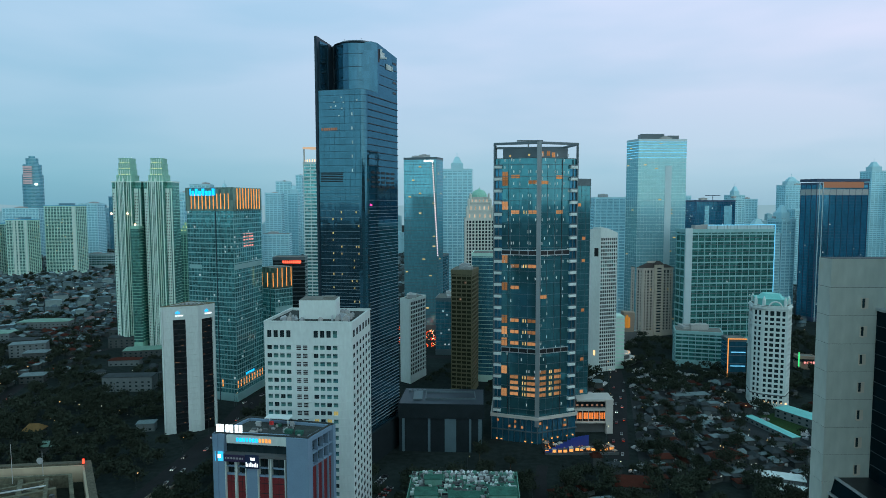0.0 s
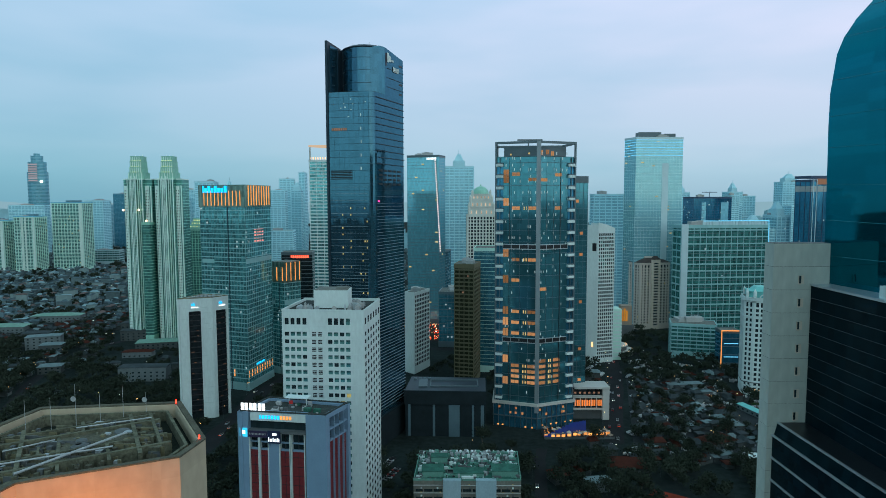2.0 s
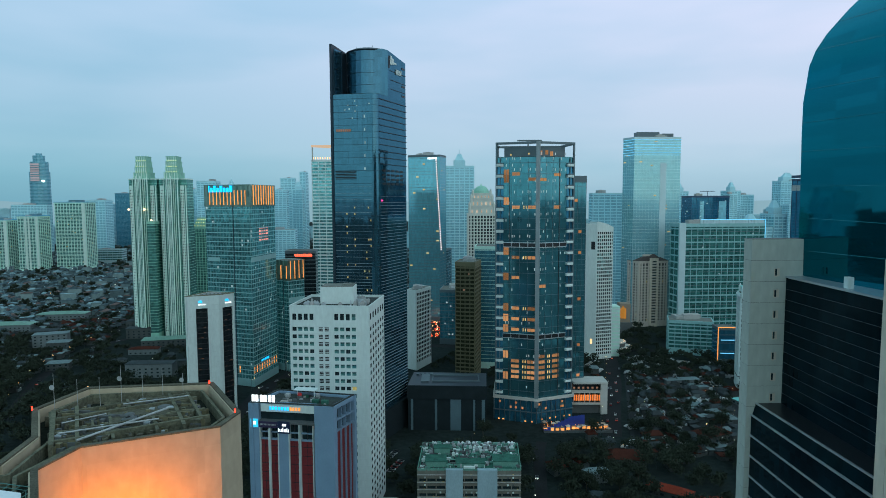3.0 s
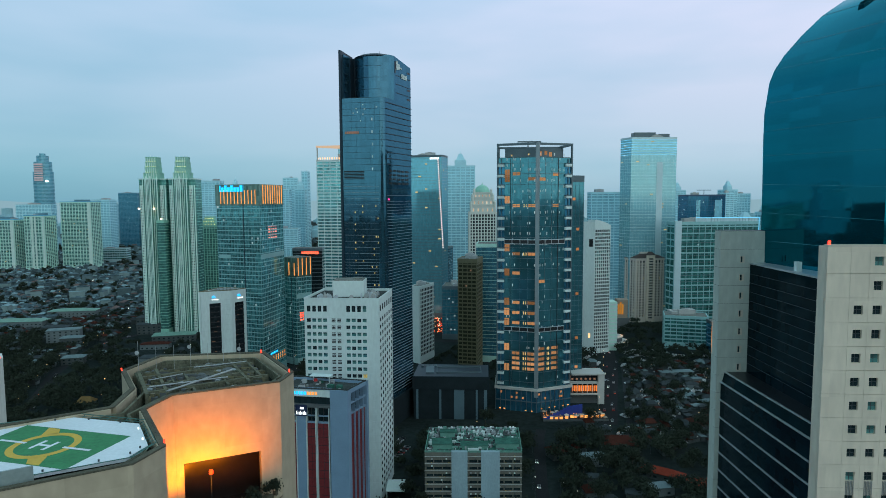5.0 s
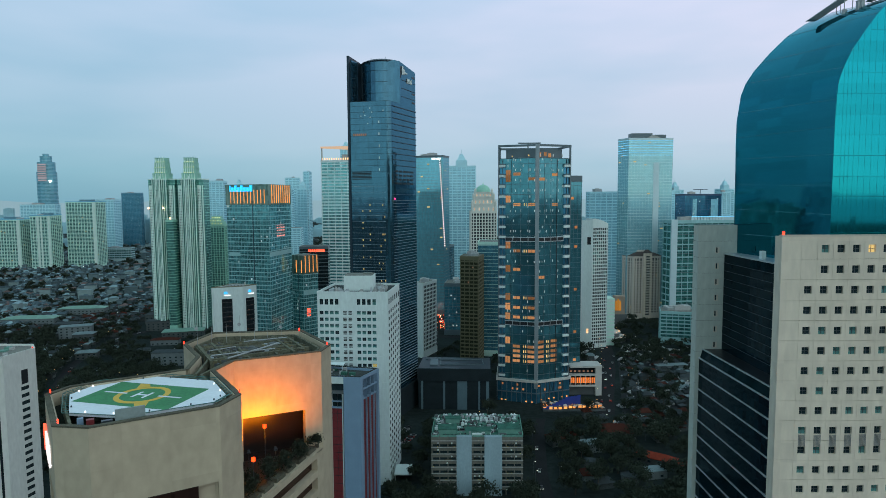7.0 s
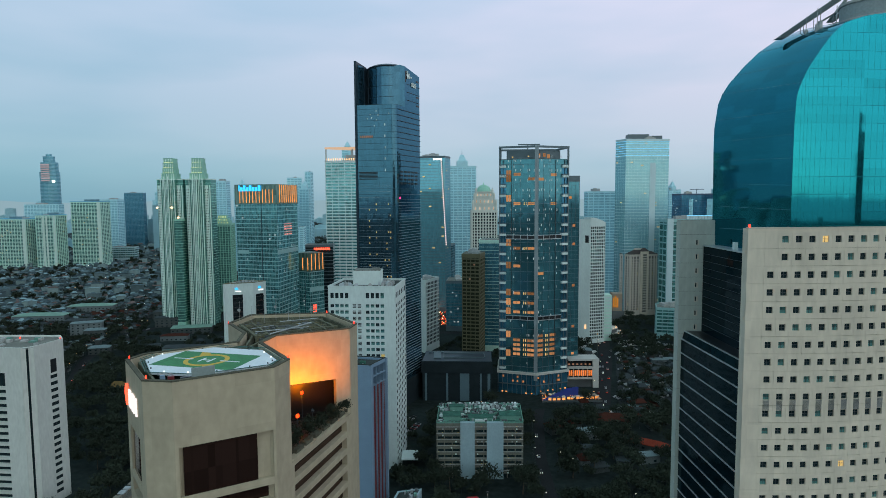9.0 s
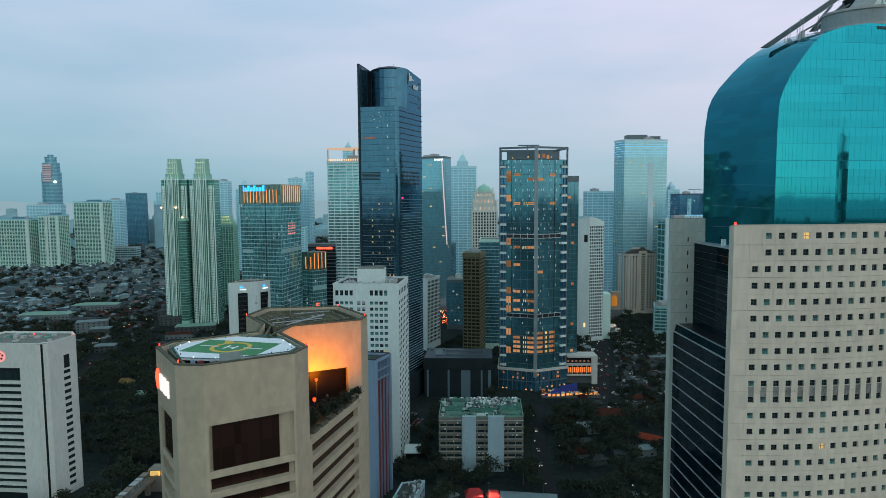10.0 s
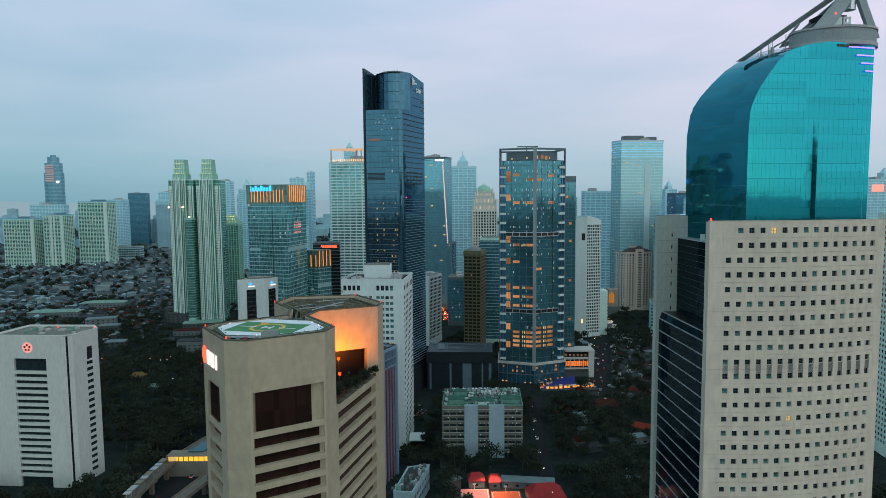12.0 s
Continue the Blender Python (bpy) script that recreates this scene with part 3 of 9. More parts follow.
    fr2 = wall_frame(arc(END), arc(END, -9))
    part("end_wall", Boxes().box(0.55, 9, -0.5, 0, 0, TOP, fr2).mesh("end_wall", CREAM), root)
    cop = [arc(s, 0.08) for s in (0, 10, 20, 30, 40, END)] + [arc(s, -1.2) for s in (END, 40, 30, 20, 10, 0)]
    part("coping", Boxes().prism(cop, TOP, TOP + 0.3).mesh("coping", BEIGE), root)
    # rear slab, whose end shows past the glass
    P = [(-2.7, 34.1), (48, 34.1), (48, 37.1), (-2.7, 37.1)]
    REAR = shade("grey_green_slab", (0.41, 0.44, 0.385), 0.85, var=0.2, scale=0.1, fine=0.8, streak=0.8)
    fr = wall_frame(P[0], P[1])
    course = Boxes().box(0, 50.6, -3, 0, 0, 4.0).mesh("rear_course", REAR)
    joint = Boxes().box(0.05, 50.5, -2.95, -0.06, 4.0, 4.06).mesh("rear_joint", DARKC)
    for k in range(38):
        part("rear_course", course, root, m=fr @ Matrix.Translation((0, 0, 0.82 + 4.06 * k)))
        part("rear_joint", joint, root, m=fr @ Matrix.Translation((0, 0, 0.82 + 4.06 * k)))
    part("rear_block", Boxes().box(27, 46, 37.12, 60, 0, 154).mesh("rear_block", REAR), root)
    wn_small = Boxes().box(-0.3, 0.1, -0.05, 0.06, -0.65, 0.65)
    wn_small.box(0.1, 0.55, -0.05, 0.16, -0.75, 0.75, mat=1).box(-0.42, -0.3, -0.05, 0.12, -0.75, 0.75, mat=1).box(-0.3, 0.1, -0.05, 0.2, -0.85, -0.65, mat=1)
    wn_small = wn_small.mesh("rear_window", [WINDARK, BEIGE])
    for k in range(28):
        part("rear_window", wn_small, root, m=fr @ Matrix.Translation((4.8, 0, 148.75 - 4.05 * k)))
    # stepped glass between the slabs: a lower storey block, a parapet band and a setback
    low_g = [(-1.2, 0.62), (8, 0.62), (8, 34.06), (-1.7, 34.06)]
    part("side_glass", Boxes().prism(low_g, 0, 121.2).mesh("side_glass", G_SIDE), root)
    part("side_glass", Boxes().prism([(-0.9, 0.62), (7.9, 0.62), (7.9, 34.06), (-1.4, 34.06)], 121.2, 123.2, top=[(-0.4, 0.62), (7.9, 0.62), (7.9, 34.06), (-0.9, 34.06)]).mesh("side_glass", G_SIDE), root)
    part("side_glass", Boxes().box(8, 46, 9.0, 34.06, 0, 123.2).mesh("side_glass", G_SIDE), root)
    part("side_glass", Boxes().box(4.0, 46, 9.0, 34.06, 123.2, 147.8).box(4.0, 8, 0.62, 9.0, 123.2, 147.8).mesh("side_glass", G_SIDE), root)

    def run_of(x0, x1, z0, z1, shift=0.0):
        return [(-1.2 + x0 + shift, 0.65), (-1.2 + x1 + shift, 0.65), (-1.7 + x1 + shift, 34.02), (-1.7 + x0 + shift, 34.02)], z0, z1

    strip = Boxes().prism(*run_of(-0.22, 0.1, 0, 0.3)).mesh("ledge", ALU)
    z = 120.9 - 4.06 * 20
    while z < 121:
        part("ledge", strip, root, m=Matrix.Translation((0, 0, z)))
        z += 4.06
    part("ledge", Boxes().prism(*run_of(-0.12, 0.25, 123.2, 123.45, 0.75)).mesh("ledge_cap", ALU), root)
    part("terrace_deck", Boxes().prism(*run_of(0.3, 5.6, 123.2, 123.3, 0.75)).mesh("terrace_deck", BLACKP), root)
    part("ledge", Boxes().box(-0.3, 5.0, 0.65, 34.02, 0, 0.35).mesh("ledge_top", ALU), root, m=Matrix.Translation((4.1, 0, 147.7)))
    thin = Boxes().box(-0.08, 0.1, 0.65, 34.02, 0, 0.1).mesh("ledge_thin", STEEL)
    z = 125.3
    while z < 147:
        part("ledge", thin, root, m=Matrix.Translation((4.0, 0, z)))
        z += 2.02
    # curved glass top: a quarter-round profile drawn from front to back
    prof = [(10.35, 148.0), (10.3, 155.0), (10.15, 162.0), (10.05, 168.6), (10.0, 174.0), (10.05, 179.5), (10.3, 184.5), (11.2, 187.3), (12.75, 190.7), (15.2, 194.4), (17.6, 197.7), (20.8, 200.7), (26.0, 202.3), (32.0, 203.2)]

    def height(x):
        for (xa, za), (xb, zb) in zip(prof[3:], prof[4:]):
            if xa <= x <= xb:
                return za + (zb - za) * (x - xa) / (xb - xa)
        return 203.2 if x > 32 else 184.0
    rear = [(7.05, 146.1), (6.91, 155.1), (6.85, 163.0), (6.75, 169.9), (6.65, 174.9), (6.7, 180.8), (7.55, 187.4), (8.65, 190.3), (10.55, 193.3), (14.35, 197.7), (18.45, 201.7), (22.95, 204.8), (27.35, 206.9), (32.35, 208.4)]
    v, f = [], []
    M = 9
    fine = []
    for k in range(len(prof) - 1):
        (xa, za), (xb, zb), (ra, sa), (rb, sb_) = prof[k], prof[k + 1], rear[k], rear[k + 1]
        m = max(1, round(math.hypot(xb - xa, zb - za) / 2.0))
        fine += [(xa + (xb - xa) * j / m, za + (zb - za) * j / m, ra + (rb - ra) * j / m, sa + (sb_ - sa) * j / m) for j in range(m)]
    fine.append((*prof[-1], *rear[-1]))
    for x, z, x2, z2 in fine:
        y0 = glass_front(x)
        for j in range(M + 1):
            t = j / M
            v.append((x + (x2 - x) * t, y0 + (35.6 - y0) * t, z + (z2 - z) * t))
    for k in range(len(fine) - 1):
        for j in range(M):
            b = k * (M + 1) + j
            f.append([b, b + 1, b + M + 2, b + M + 1])
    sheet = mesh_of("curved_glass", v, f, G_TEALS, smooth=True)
    sheet_ob = part("curved_glass", sheet, root, "curved teal glass side with dark reflections in its tint")
    for k in range(3, len(fine) - 1, 3):
        x, z, x2, z2 = fine[k]
        y0 = glass_front(x)
        part("glazing_bar", Boxes().rod((x, y0, z), (x2, 35.5, z2), 0.04, 4).mesh("glazing_bar", TRANS), sheet_ob)
    # front glass: one strip of panes to each 1.6 m
    runs = [11.28 + d for d in (0, 0.05, 0.15, 0.3, 0.55, 0.9, 1.45, 2.25, 3.05, 4.05, 5.15, 6.45, 7.75, 9.25, 10.85, 12.55)] + [25.45 + 1.6 * k for k in range(16)]
    cols = []
    v, f = [], []
    for s, s1 in zip(runs, runs[1:]):
        xa, xb = arc(s, SET), arc(s1, SET)
        h = (height(xa[0]), height(xb[0]))
        z = 154.0
        while z < max(h) - 0.05:
            z1 = z + 4.05
            b = len(v)
            v += [(*xa, min(z, h[0])), (*xb, min(z, h[1])), (*xb, min(z1, h[1])), (*xa, min(z1, h[0]))]
            f.append([b, b + 1, b + 2, b + 3])
            z = z1
        cols.append((xa, h[0]))
    glass_ob = part("front_glass", mesh_of("front_glass", v, f, G_TEAL), root, "bright teal mirror glass front")
    for p, h in cols[6:]:
        if h > 156:
            part("mullion", Boxes().box(-0.02, 0.02, -0.015, 0.02, 154, h - 0.05).mesh("mullion", TRANS), glass_ob, m=Matrix.Translation((*p, 0)))
    z = 158.0
    k = 0
    while z < 203:
        run = [p for p, h in cols if h > z]
        if len(run) > 1:
            o = 0.04 if k % 3 == 0 else 0.015
            sec = [(0.03, -0.06), (-o, -0.03), (-o, 0.03), (0.03, 0.06)]
            vv = [(p[0], p[1] + dy, z + dz) for p in run for dy, dz in sec]
            ff = [[4 * i + a, 4 * i + (a + 1) % 4, 4 * i + 4 + (a + 1) % 4, 4 * i + 4 + a] for i in range(len(run) - 1) for a in range(4)]
            part("transom", mesh_of("transom", vv, ff, TRANS), glass_ob)
        z += 4.05
        k += 1
    # solid behind the glass so that it is not hollow
    part("inner_core", Boxes().box(22, 45, 14, 35, 154.5, 194).box(12, 22, 14, 35, 154.5, 178).mesh("inner_core", BLACKP), root)
    # rounded service shaft with violet rings, collar and slanting arms
    cx, cy, r = 44.0, 9.7, 4.1
    shaft = Boxes()
    shaft.rod((cx, cy, 150), (cx, cy, 205), r, 24)
    shaft_ob = part("shaft", shaft.mesh("shaft", CONC), root)
    for z, s0 in ((201.9, 40.2), (199.8, 43.0), (197.7, 44.6), (195.6, 46.2)):
        run = [arc(s0 + (48.6 - s0) * j / 8, SET + 0.5) for j in range(9)]
        e = run[-1]
        run += [(e[0] + 1.0 * math.sin(radians(18 * j)), e[1] + 1.0 - 1.0 * math.cos(radians(18 * j)) + 0.12 * j) for j in range(1, 7)]
        ring = Boxes()
        for p, q in zip(run, run[1:]):
            ring.rod((*p, z), (*q, z), 0.2, 5)
        part("neon_ring", ring.mesh("neon_ring", L_NEON), shaft_ob, "violet neon ring")
    def oval(ax, ay):
        return [(38.7 + ax * math.cos(2 * math.pi * k / 32), 12.4 + ay * math.sin(2 * math.pi * k / 32)) for k in range(32)]

    collar_ob = part("collar", Boxes().prism(oval(12.0, 8.6), 202.8, 203.9).mesh("collar", CONC), root, "grey concrete collar")
    part("collar_wall", Boxes().prism(oval(11.6, 8.2), 203.9, 207.4).mesh("collar_wall", ARMG), collar_ob)
    part("collar_cap", Boxes().ring(oval(11.6, 8.2), 0.3, 0.5, 207.4, 208.0).mesh("collar_cap", CONC), collar_ob)
    for k in range(9):
        part("collar_vent", Boxes().box(-0.3, 0.3, -0.1, 0.1, 201.9, 202.6).mesh("collar_vent", BLACKP), collar_ob, m=Matrix.Translation((*arc(37 + k * 0.95, SET + 0.05), 0)))
    # flat tapering legs: foot centre, head centre, width at foot and head along x, thickness
    arms = [((19.0, 26, 203.0), (44.0, 12.5, 221.5), 2.2, 2.6, 1.6), ((25.0, 19, 205.2), (38.0, 14, 213.0), 0.8, 0.8, 0.8), ((32.8, 8.2, 207.6), (43.6, 11, 220.5), 5.2, 3.4, 1.4), ((48.9, 9.6, 205.6), (43.9, 11, 220.5), 2.2, 2.2, 1.4),
            ((33.0, 27, 207.6), (44.0, 14, 220.0), 1.6, 1.6, 1.4), ((27.5, 19, 205.4), (31.5, 17, 211.6), 0.7, 0.7, 0.7)]
    for p, q, w0, w1, d in arms:
        b = Boxes()
        for (x, y, z), w in ((p, w0), (q, w1)):
            b.v += [Vector((x - w / 2, y - d / 2, z)), Vector((x + w / 2, y - d / 2, z)), Vector((x + w / 2, y + d / 2, z)), Vector((x - w / 2, y + d / 2, z))]
        b.f = [[3, 2, 1, 0], [4, 5, 6, 7], [0, 1, 5, 4], [1, 2, 6, 5], [2, 3, 7, 6], [3, 0, 4, 7]]
        b.mi = [0] * 6
        part("crown_arm", b.mesh("crown_arm", ARMG), root)
    part("machine_room", Boxes().box(35, 43, 13, 18, 207.4, 213.0).mesh("machine_room", G_DARK), root)
    part("mast", Boxes().rod((43, 12, 214), (43, 12, 262), 1.6, 10, 0.3).mesh("mast", ALU), root)
    part("roof_deck", Boxes().prism([(24, 12), (42, 13), (42, 34), (24, 34)], 201.2, 202.0).mesh("roof_deck", CONC), root)
    rnd = random.Random(8)
    for j in range(9):
        x, y, h = rnd.uniform(21, 30), rnd.uniform(9, 24), rnd.uniform(1.0, 3.0)
        bx = Boxes().box(x - 0.35, x + 0.35, y - 0.35, y + 0.35, 201.5, 202.2 + h * 0.6)
        bx.rod((x, y, 202.2 + h * 0.6), (x, y, 203.5 + h + rnd.random() * 2), 0.1)
        part("aerial", bx.mesh("aerial", PLANT_GREY), root)
    bx = Boxes().box(36.6, 39.6, 9.6, 9.9, 207.9, 211.6)
    for x0, x1, z0, z1 in ((40.0, 40.5, 207.9, 211.6), (41.6, 42.1, 207.9, 211.6), (40.5, 41.6, 211.1, 211.6), (40.5, 41.6, 209.6, 210.1)):
        bx.box(x0, x1, 9.6, 9.9, z0, z1)
    part("sign", bx.mesh("sign", WHITE), root, "white roof sign in plain shapes")
    for p in ((-0.8, -1.5, TOP + 0.35), (37.0, 8.6, 211.9)):
        part("red_lamp", Boxes().rod(p, (p[0], p[1], p[2] + 0.6), 0.25).mesh("red_lamp", L_RED), root)
    part("terrace_hatch", Boxes().box(4.7, 5.6, 17, 18.2, 148.0, 149.9).mesh("terrace_hatch", WHITE), root)


teal_tower()
HWALL = shade("fair_faced_beige", (0.385, 0.32, 0.225), 0.85, var=0.2, scale=0.06, fine=0.7, streak=0.45, panel=(6.3, 6.3, 3.7))
HCAP = shade("stained_coping", (0.095, 0.09, 0.065), 0.9, var=0.6, scale=0.3, fine=4, spec=0.1)
HBEAM = shade("mossy_beam", (0.115, 0.115, 0.08), 0.9, var=0.7, scale=0.5, fine=2.5, spec=0.08)
# mossy tone, taken near black to put shade into the roof pits
HDECK = shade("mossy_shaded_deck", (0.022, 0.026, 0.02), 0.95, var=0.6, scale=0.4, fine=2.5, spec=0.05)
GLASSY = shade("grey_acrylic_screen", (0.22, 0.27, 0.26), 0.4, var=0.2)
G_BROWN = glazing("brown_smoked_glass", (0.035, 0.018, 0.014), 0.35, 0.06, pane=(2, 2, 4), var=0.4)
GREYP_ = shade("pale_tank_paint", (0.30, 0.33, 0.34), 0.6, var=0.2)
# near-black colour that holds the shade of the recess and terrace
HDARK = shade("recess_shade", (0.014, 0.010, 0.009), 0.3, var=0.3)
NETG = shade("green_steel", (0.06, 0.16, 0.14), 0.5, metal=0.3)
L_SIGNRED = lit("red_sign_light", (1.0, 0.10, 0.05), 2.4, 0.1)
L_BNI = lit("soft_white_sign", (1.0, 0.96, 0.95), 1.0, 0.1)
L_LAMPO = lit("orange_lamp_light", (1.0, 0.05, 0.008), 3.6, 0.1)

# ---- the beige tower with the helipad ----
def helipad_tower():
    O = Vector((-55.0, 45.0))
    pt = {"L": (-72.3, 25.9), "F": (-62.6, 12.2), "M": (-57.3, 11.5), "R1": (-42.8, 20.1), "R2": (-41.4, 25.5), "I": (-50.4, 39.1), "OL": (-49.2, 45.6), "OR": (-34.2, 52.6),
          "O2": (-33.3, 58.4), "BR": (-42.7, 73.1), "BM": (-62.6, 70.6), "BL": (-64.6, 59.7), "N": (-57.6, 49.0), "K": (-56.2, 40.2), "B3": (-71.0, 30.4)}
    pt = {k: (x - O.x, y - O.y) for k, (x, y) in pt.items()}
    Z, LOW, TER = 131.8, 120.5, 112.4
    root = thing("helipad_tower", "beige concrete tower with deep window bands and a roof helipad", "building", (O.x, O.y, 0), "near towers")
    top = [pt[k] for k in ("L", "F", "M", "R1", "R2", "I", "OL", "OR", "O2", "BR", "BM", "BL", "N", "K", "B3")]
    low = [pt[k] for k in ("L", "F", "M", "R1", "R2", "OR", "O2", "BR", "BM", "BL", "N", "K", "B3")]
    SEAM = 3.0

    def slab(name, a, b, z0, z1, x0=0.0, x1=None, depth=0.8, mat=BEIGE, out=0.0):
        w = length(a, b)
        bx = Boxes()
        x1 = w if x1 is None else x1
        bx.box(x0, x1, -depth, out, z0, z1, wall_frame(a, b))
        return part(name, bx.mesh(name, mat), root)

    # upper walls
    n = len(top)
    for k in range(n):
        a, b = top[k], top[(k + 1) % n]
        slab("upper_wall", a, b, LOW if not (a in (pt["R2"], pt["I"])) else TER, Z, depth=0.9, mat=HWALL)
    part("parapet_cap", Boxes().ring(top, 0.06, 0.7, Z, Z + 0.22).mesh("parapet_cap", HCAP), root)
    part("inner_curb", Boxes().ring(grow(top, -2.2), 0.2, 0.2, Z - 2.0, Z - 0.45).mesh("inner_curb", HBEAM), root)
    part("upper_deck", Boxes().prism(grow(top, -0.92), LOW + 0.5, Z - 2.0).mesh("upper_deck", HDECK), root)
    # dark glazed core of the office floors; recessed storey, shade put into its colour
    core = grow(low, -1.3)
    part("office_core", Boxes().prism(core, 0, TER - 0.6).mesh("office_core", G_BROWN), root)
    rec = [pt[k] for k in ("L", "F", "M", "R1", "R2", "I", "OL", "OR", "O2", "BR", "BM", "BL", "N", "K", "B3")]
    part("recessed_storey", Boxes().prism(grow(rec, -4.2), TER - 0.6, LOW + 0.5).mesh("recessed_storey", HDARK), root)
    # front face: corner piers, a tall opening, then floor bands
    for a, b, pier_l, pier_r in ((pt["M"], pt["R1"], 0.6, 0.5), (pt["L"], pt["F"], 3.0, 4.5), (pt["R2"], pt["OR"], 0.9, 2.6), (pt["O2"], pt["BR"], 2.5, 2.5), (pt["BR"], pt["BM"], 2.5, 2.5), (pt["B3"], pt["L"], 1.0, 1.0), (pt["BL"], pt["N"], 1, 1), (pt["BM"], pt["BL"], 2, 2)):
        w = length(a, b)
        side = (a, b) == (pt["R2"], pt["OR"])
        slab("pier", a, b, 0, TER if side else LOW, 0, pier_l, 2.2, HWALL)
        slab("pier", a, b, 0, TER if side else LOW, w - pier_r, w, 2.2, HWALL)
        z = TER if side else TER - 0.5
        while z > 72:
            slab("floor_band", a, b, z - 1.35, z, pier_l, w - pier_r, 1.4, HWALL, out=0.02)
            z -= 3.9
        if not side and w > 15:
            slab("opening_jamb", a, b, TER - 0.5, LOW, w - pier_r - 2.8, w - pier_r, 3.6, HWALL, out=-0.9)
            slab("opening_jamb", a, b, TER - 0.5, LOW, pier_l, pier_l + 0.7, 3.6, HWALL, out=-0.9)
            slab("tall_glass", a, b, TER - 0.6, LOW, pier_l + 0.7, w - pier_r - 2.8, 0.3, G_BROWN, out=-2.2)
    for a, b in ((pt["F"], pt["M"]), (pt["R1"], pt["R2"]), (pt["OR"], pt["O2"]), (pt["N"], pt["K"]), (pt["K"], pt["B3"])):
        slab("corner_wall", a, b, 0, LOW, depth=2.2, mat=HWALL)
    # terrace in the notch, with planters and a floodlit wall
    ter = [pt["R2"], pt["OR"], pt["OL"], pt["I"]]
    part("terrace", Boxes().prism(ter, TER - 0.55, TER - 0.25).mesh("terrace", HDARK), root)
    a, b = pt["OL"], pt["OR"]
    w = length(a, b)
    slab("loggia_pier", a, b, TER - 0.3, LOW, w - 3.4, w, 2.2, HWALL)
    slab("loggia_pier", a, b, TER - 0.3, LOW, 0, 1.2, 2.2, HWALL)
    fr = wall_frame(pt["R2"], pt["OR"])
    wf = length(pt["R2"], pt["OR"])
    for j in range(7):
        x = 3 + j * 4.0
        part("planter", Boxes().box(x, x + 3.0, -2.0, -0.6, TER - 0.25, TER + 0.75, fr).mesh("planter", HCAP), root)
    # helipad deck with its marks, eight-sided
    u = (Vector(pt["R1"]) - Vector(pt["M"])).normalized()
    v = Vector((-u.y, u.x))
    c = Vector((-57.3 - O.x, 26.6 - O.y))
    P = lambda a, b: tuple(c + u * a + v * b)
    u2, v2 = (u - v).normalized(), (u + v).normalized()
    PM = lambda a, b: tuple(c + u2 * a + v2 * b)
    octo = [PM(a, b) for a, b in ((-4.7, -9.4), (4.5, -8.4), (13.0, -0.5), (12.8, 3.2), (6.2, 9.4), (-4.7, 9.3), (-11.6, 3.5), (-11.5, -2.5))]
    DZ = Z - 0.25
    deck = part("helipad_deck", Boxes().prism(octo, DZ - 0.5, DZ).mesh("helipad_deck", PAD_WHITE), root, "white and green painted helipad deck")
    part("deck_support", Boxes().prism(grow(octo, -1.2), Z - 2.0, DZ - 0.5).mesh("deck_support", HDECK), deck)
    part("helipad_square", Boxes().prism([PM(-8.45, -5.2), PM(8.45, -5.2), PM(8.45, 5.2), PM(-8.45, 5.2)], DZ, DZ + 0.02).mesh("helipad_square", PAD_GREEN), deck)
    vv, ff = [], []
    for j in range(40):
        a = 2 * math.pi * j / 40
        for r, z in ((3.3, DZ + 0.02), (4.15, DZ + 0.02), (4.15, DZ + 0.045), (3.3, DZ + 0.045)):
            vv.append((*PM(r * math.cos(a), r * math.sin(a)), z))
        k2 = (j + 1) % 40
        ff += [[4 * j + b, 4 * j + (b + 1) % 4, 4 * k2 + (b + 1) % 4, 4 * k2 + b] for b in range(4)]
    part("helipad_circle", mesh_of("helipad_circle", vv, ff, PAD_GOLD), deck)
    for s in (1, -1):
        part("helipad_mark", Boxes().prism([PM(s * -1.55, s * 3.7), PM(s * -2.75, s * 5.05), PM(s * -4.55, s * 5.05), PM(s * -3.35, s * 2.7)], DZ + 0.02, DZ + 0.045).mesh("helipad_mark", PAD_GOLD), deck)
        part("helipad_line", Boxes().prism([PM(s * 2.9, -0.22), PM(s * 7.0, -0.22), PM(s * 7.0, 0.22), PM(s * 2.9, 0.22)][::1 if s > 0 else -1], DZ + 0.045, DZ + 0.07).mesh("helipad_line", PAD_WHITE), deck)
    H = Boxes()
    for x0, x1, y0, y1 in ((-1.3, 1.3, 0.75, 1.2), (-1.3, 1.3, -1.2, -0.75), (-0.22, 0.22, -0.75, 0.75)):
        H.prism([PM(y0, x0), PM(y1, x0), PM(y1, x1), PM(y0, x1)], DZ + 0.02, DZ + 0.045)
    part("helipad_letter", H.mesh("helipad_letter", PAD_WHITE), deck)
    net = Boxes()
    oc2 = grow(octo, 0.9)
    for k in range(8):
        a, b, a2, b2 = octo[k], octo[(k + 1) % 8], oc2[k], oc2[(k + 1) % 8]
        m = 8
        for j in range(m + 1):
            t = j / m
            net.rod((a[0] + (b[0] - a[0]) * t, a[1] + (b[1] - a[1]) * t, DZ - 0.1), (a2[0] + (b2[0] - a2[0]) * t, a2[1] + (b2[1] - a2[1]) * t, DZ + 0.25), 0.05, 4)
        net.rod((*a2, DZ + 0.25), (*b2, DZ + 0.25), 0.06, 4)
        net.rod((*[(p + q) / 2 for p, q in zip(a, a2)], DZ + 0.08), (*[(p + q) / 2 for p, q in zip(b, b2)], DZ + 0.08), 0.04, 4)
    part("safety_rail", net.mesh("safety_rail", NETG), deck, "green steel safety rail round the deck")
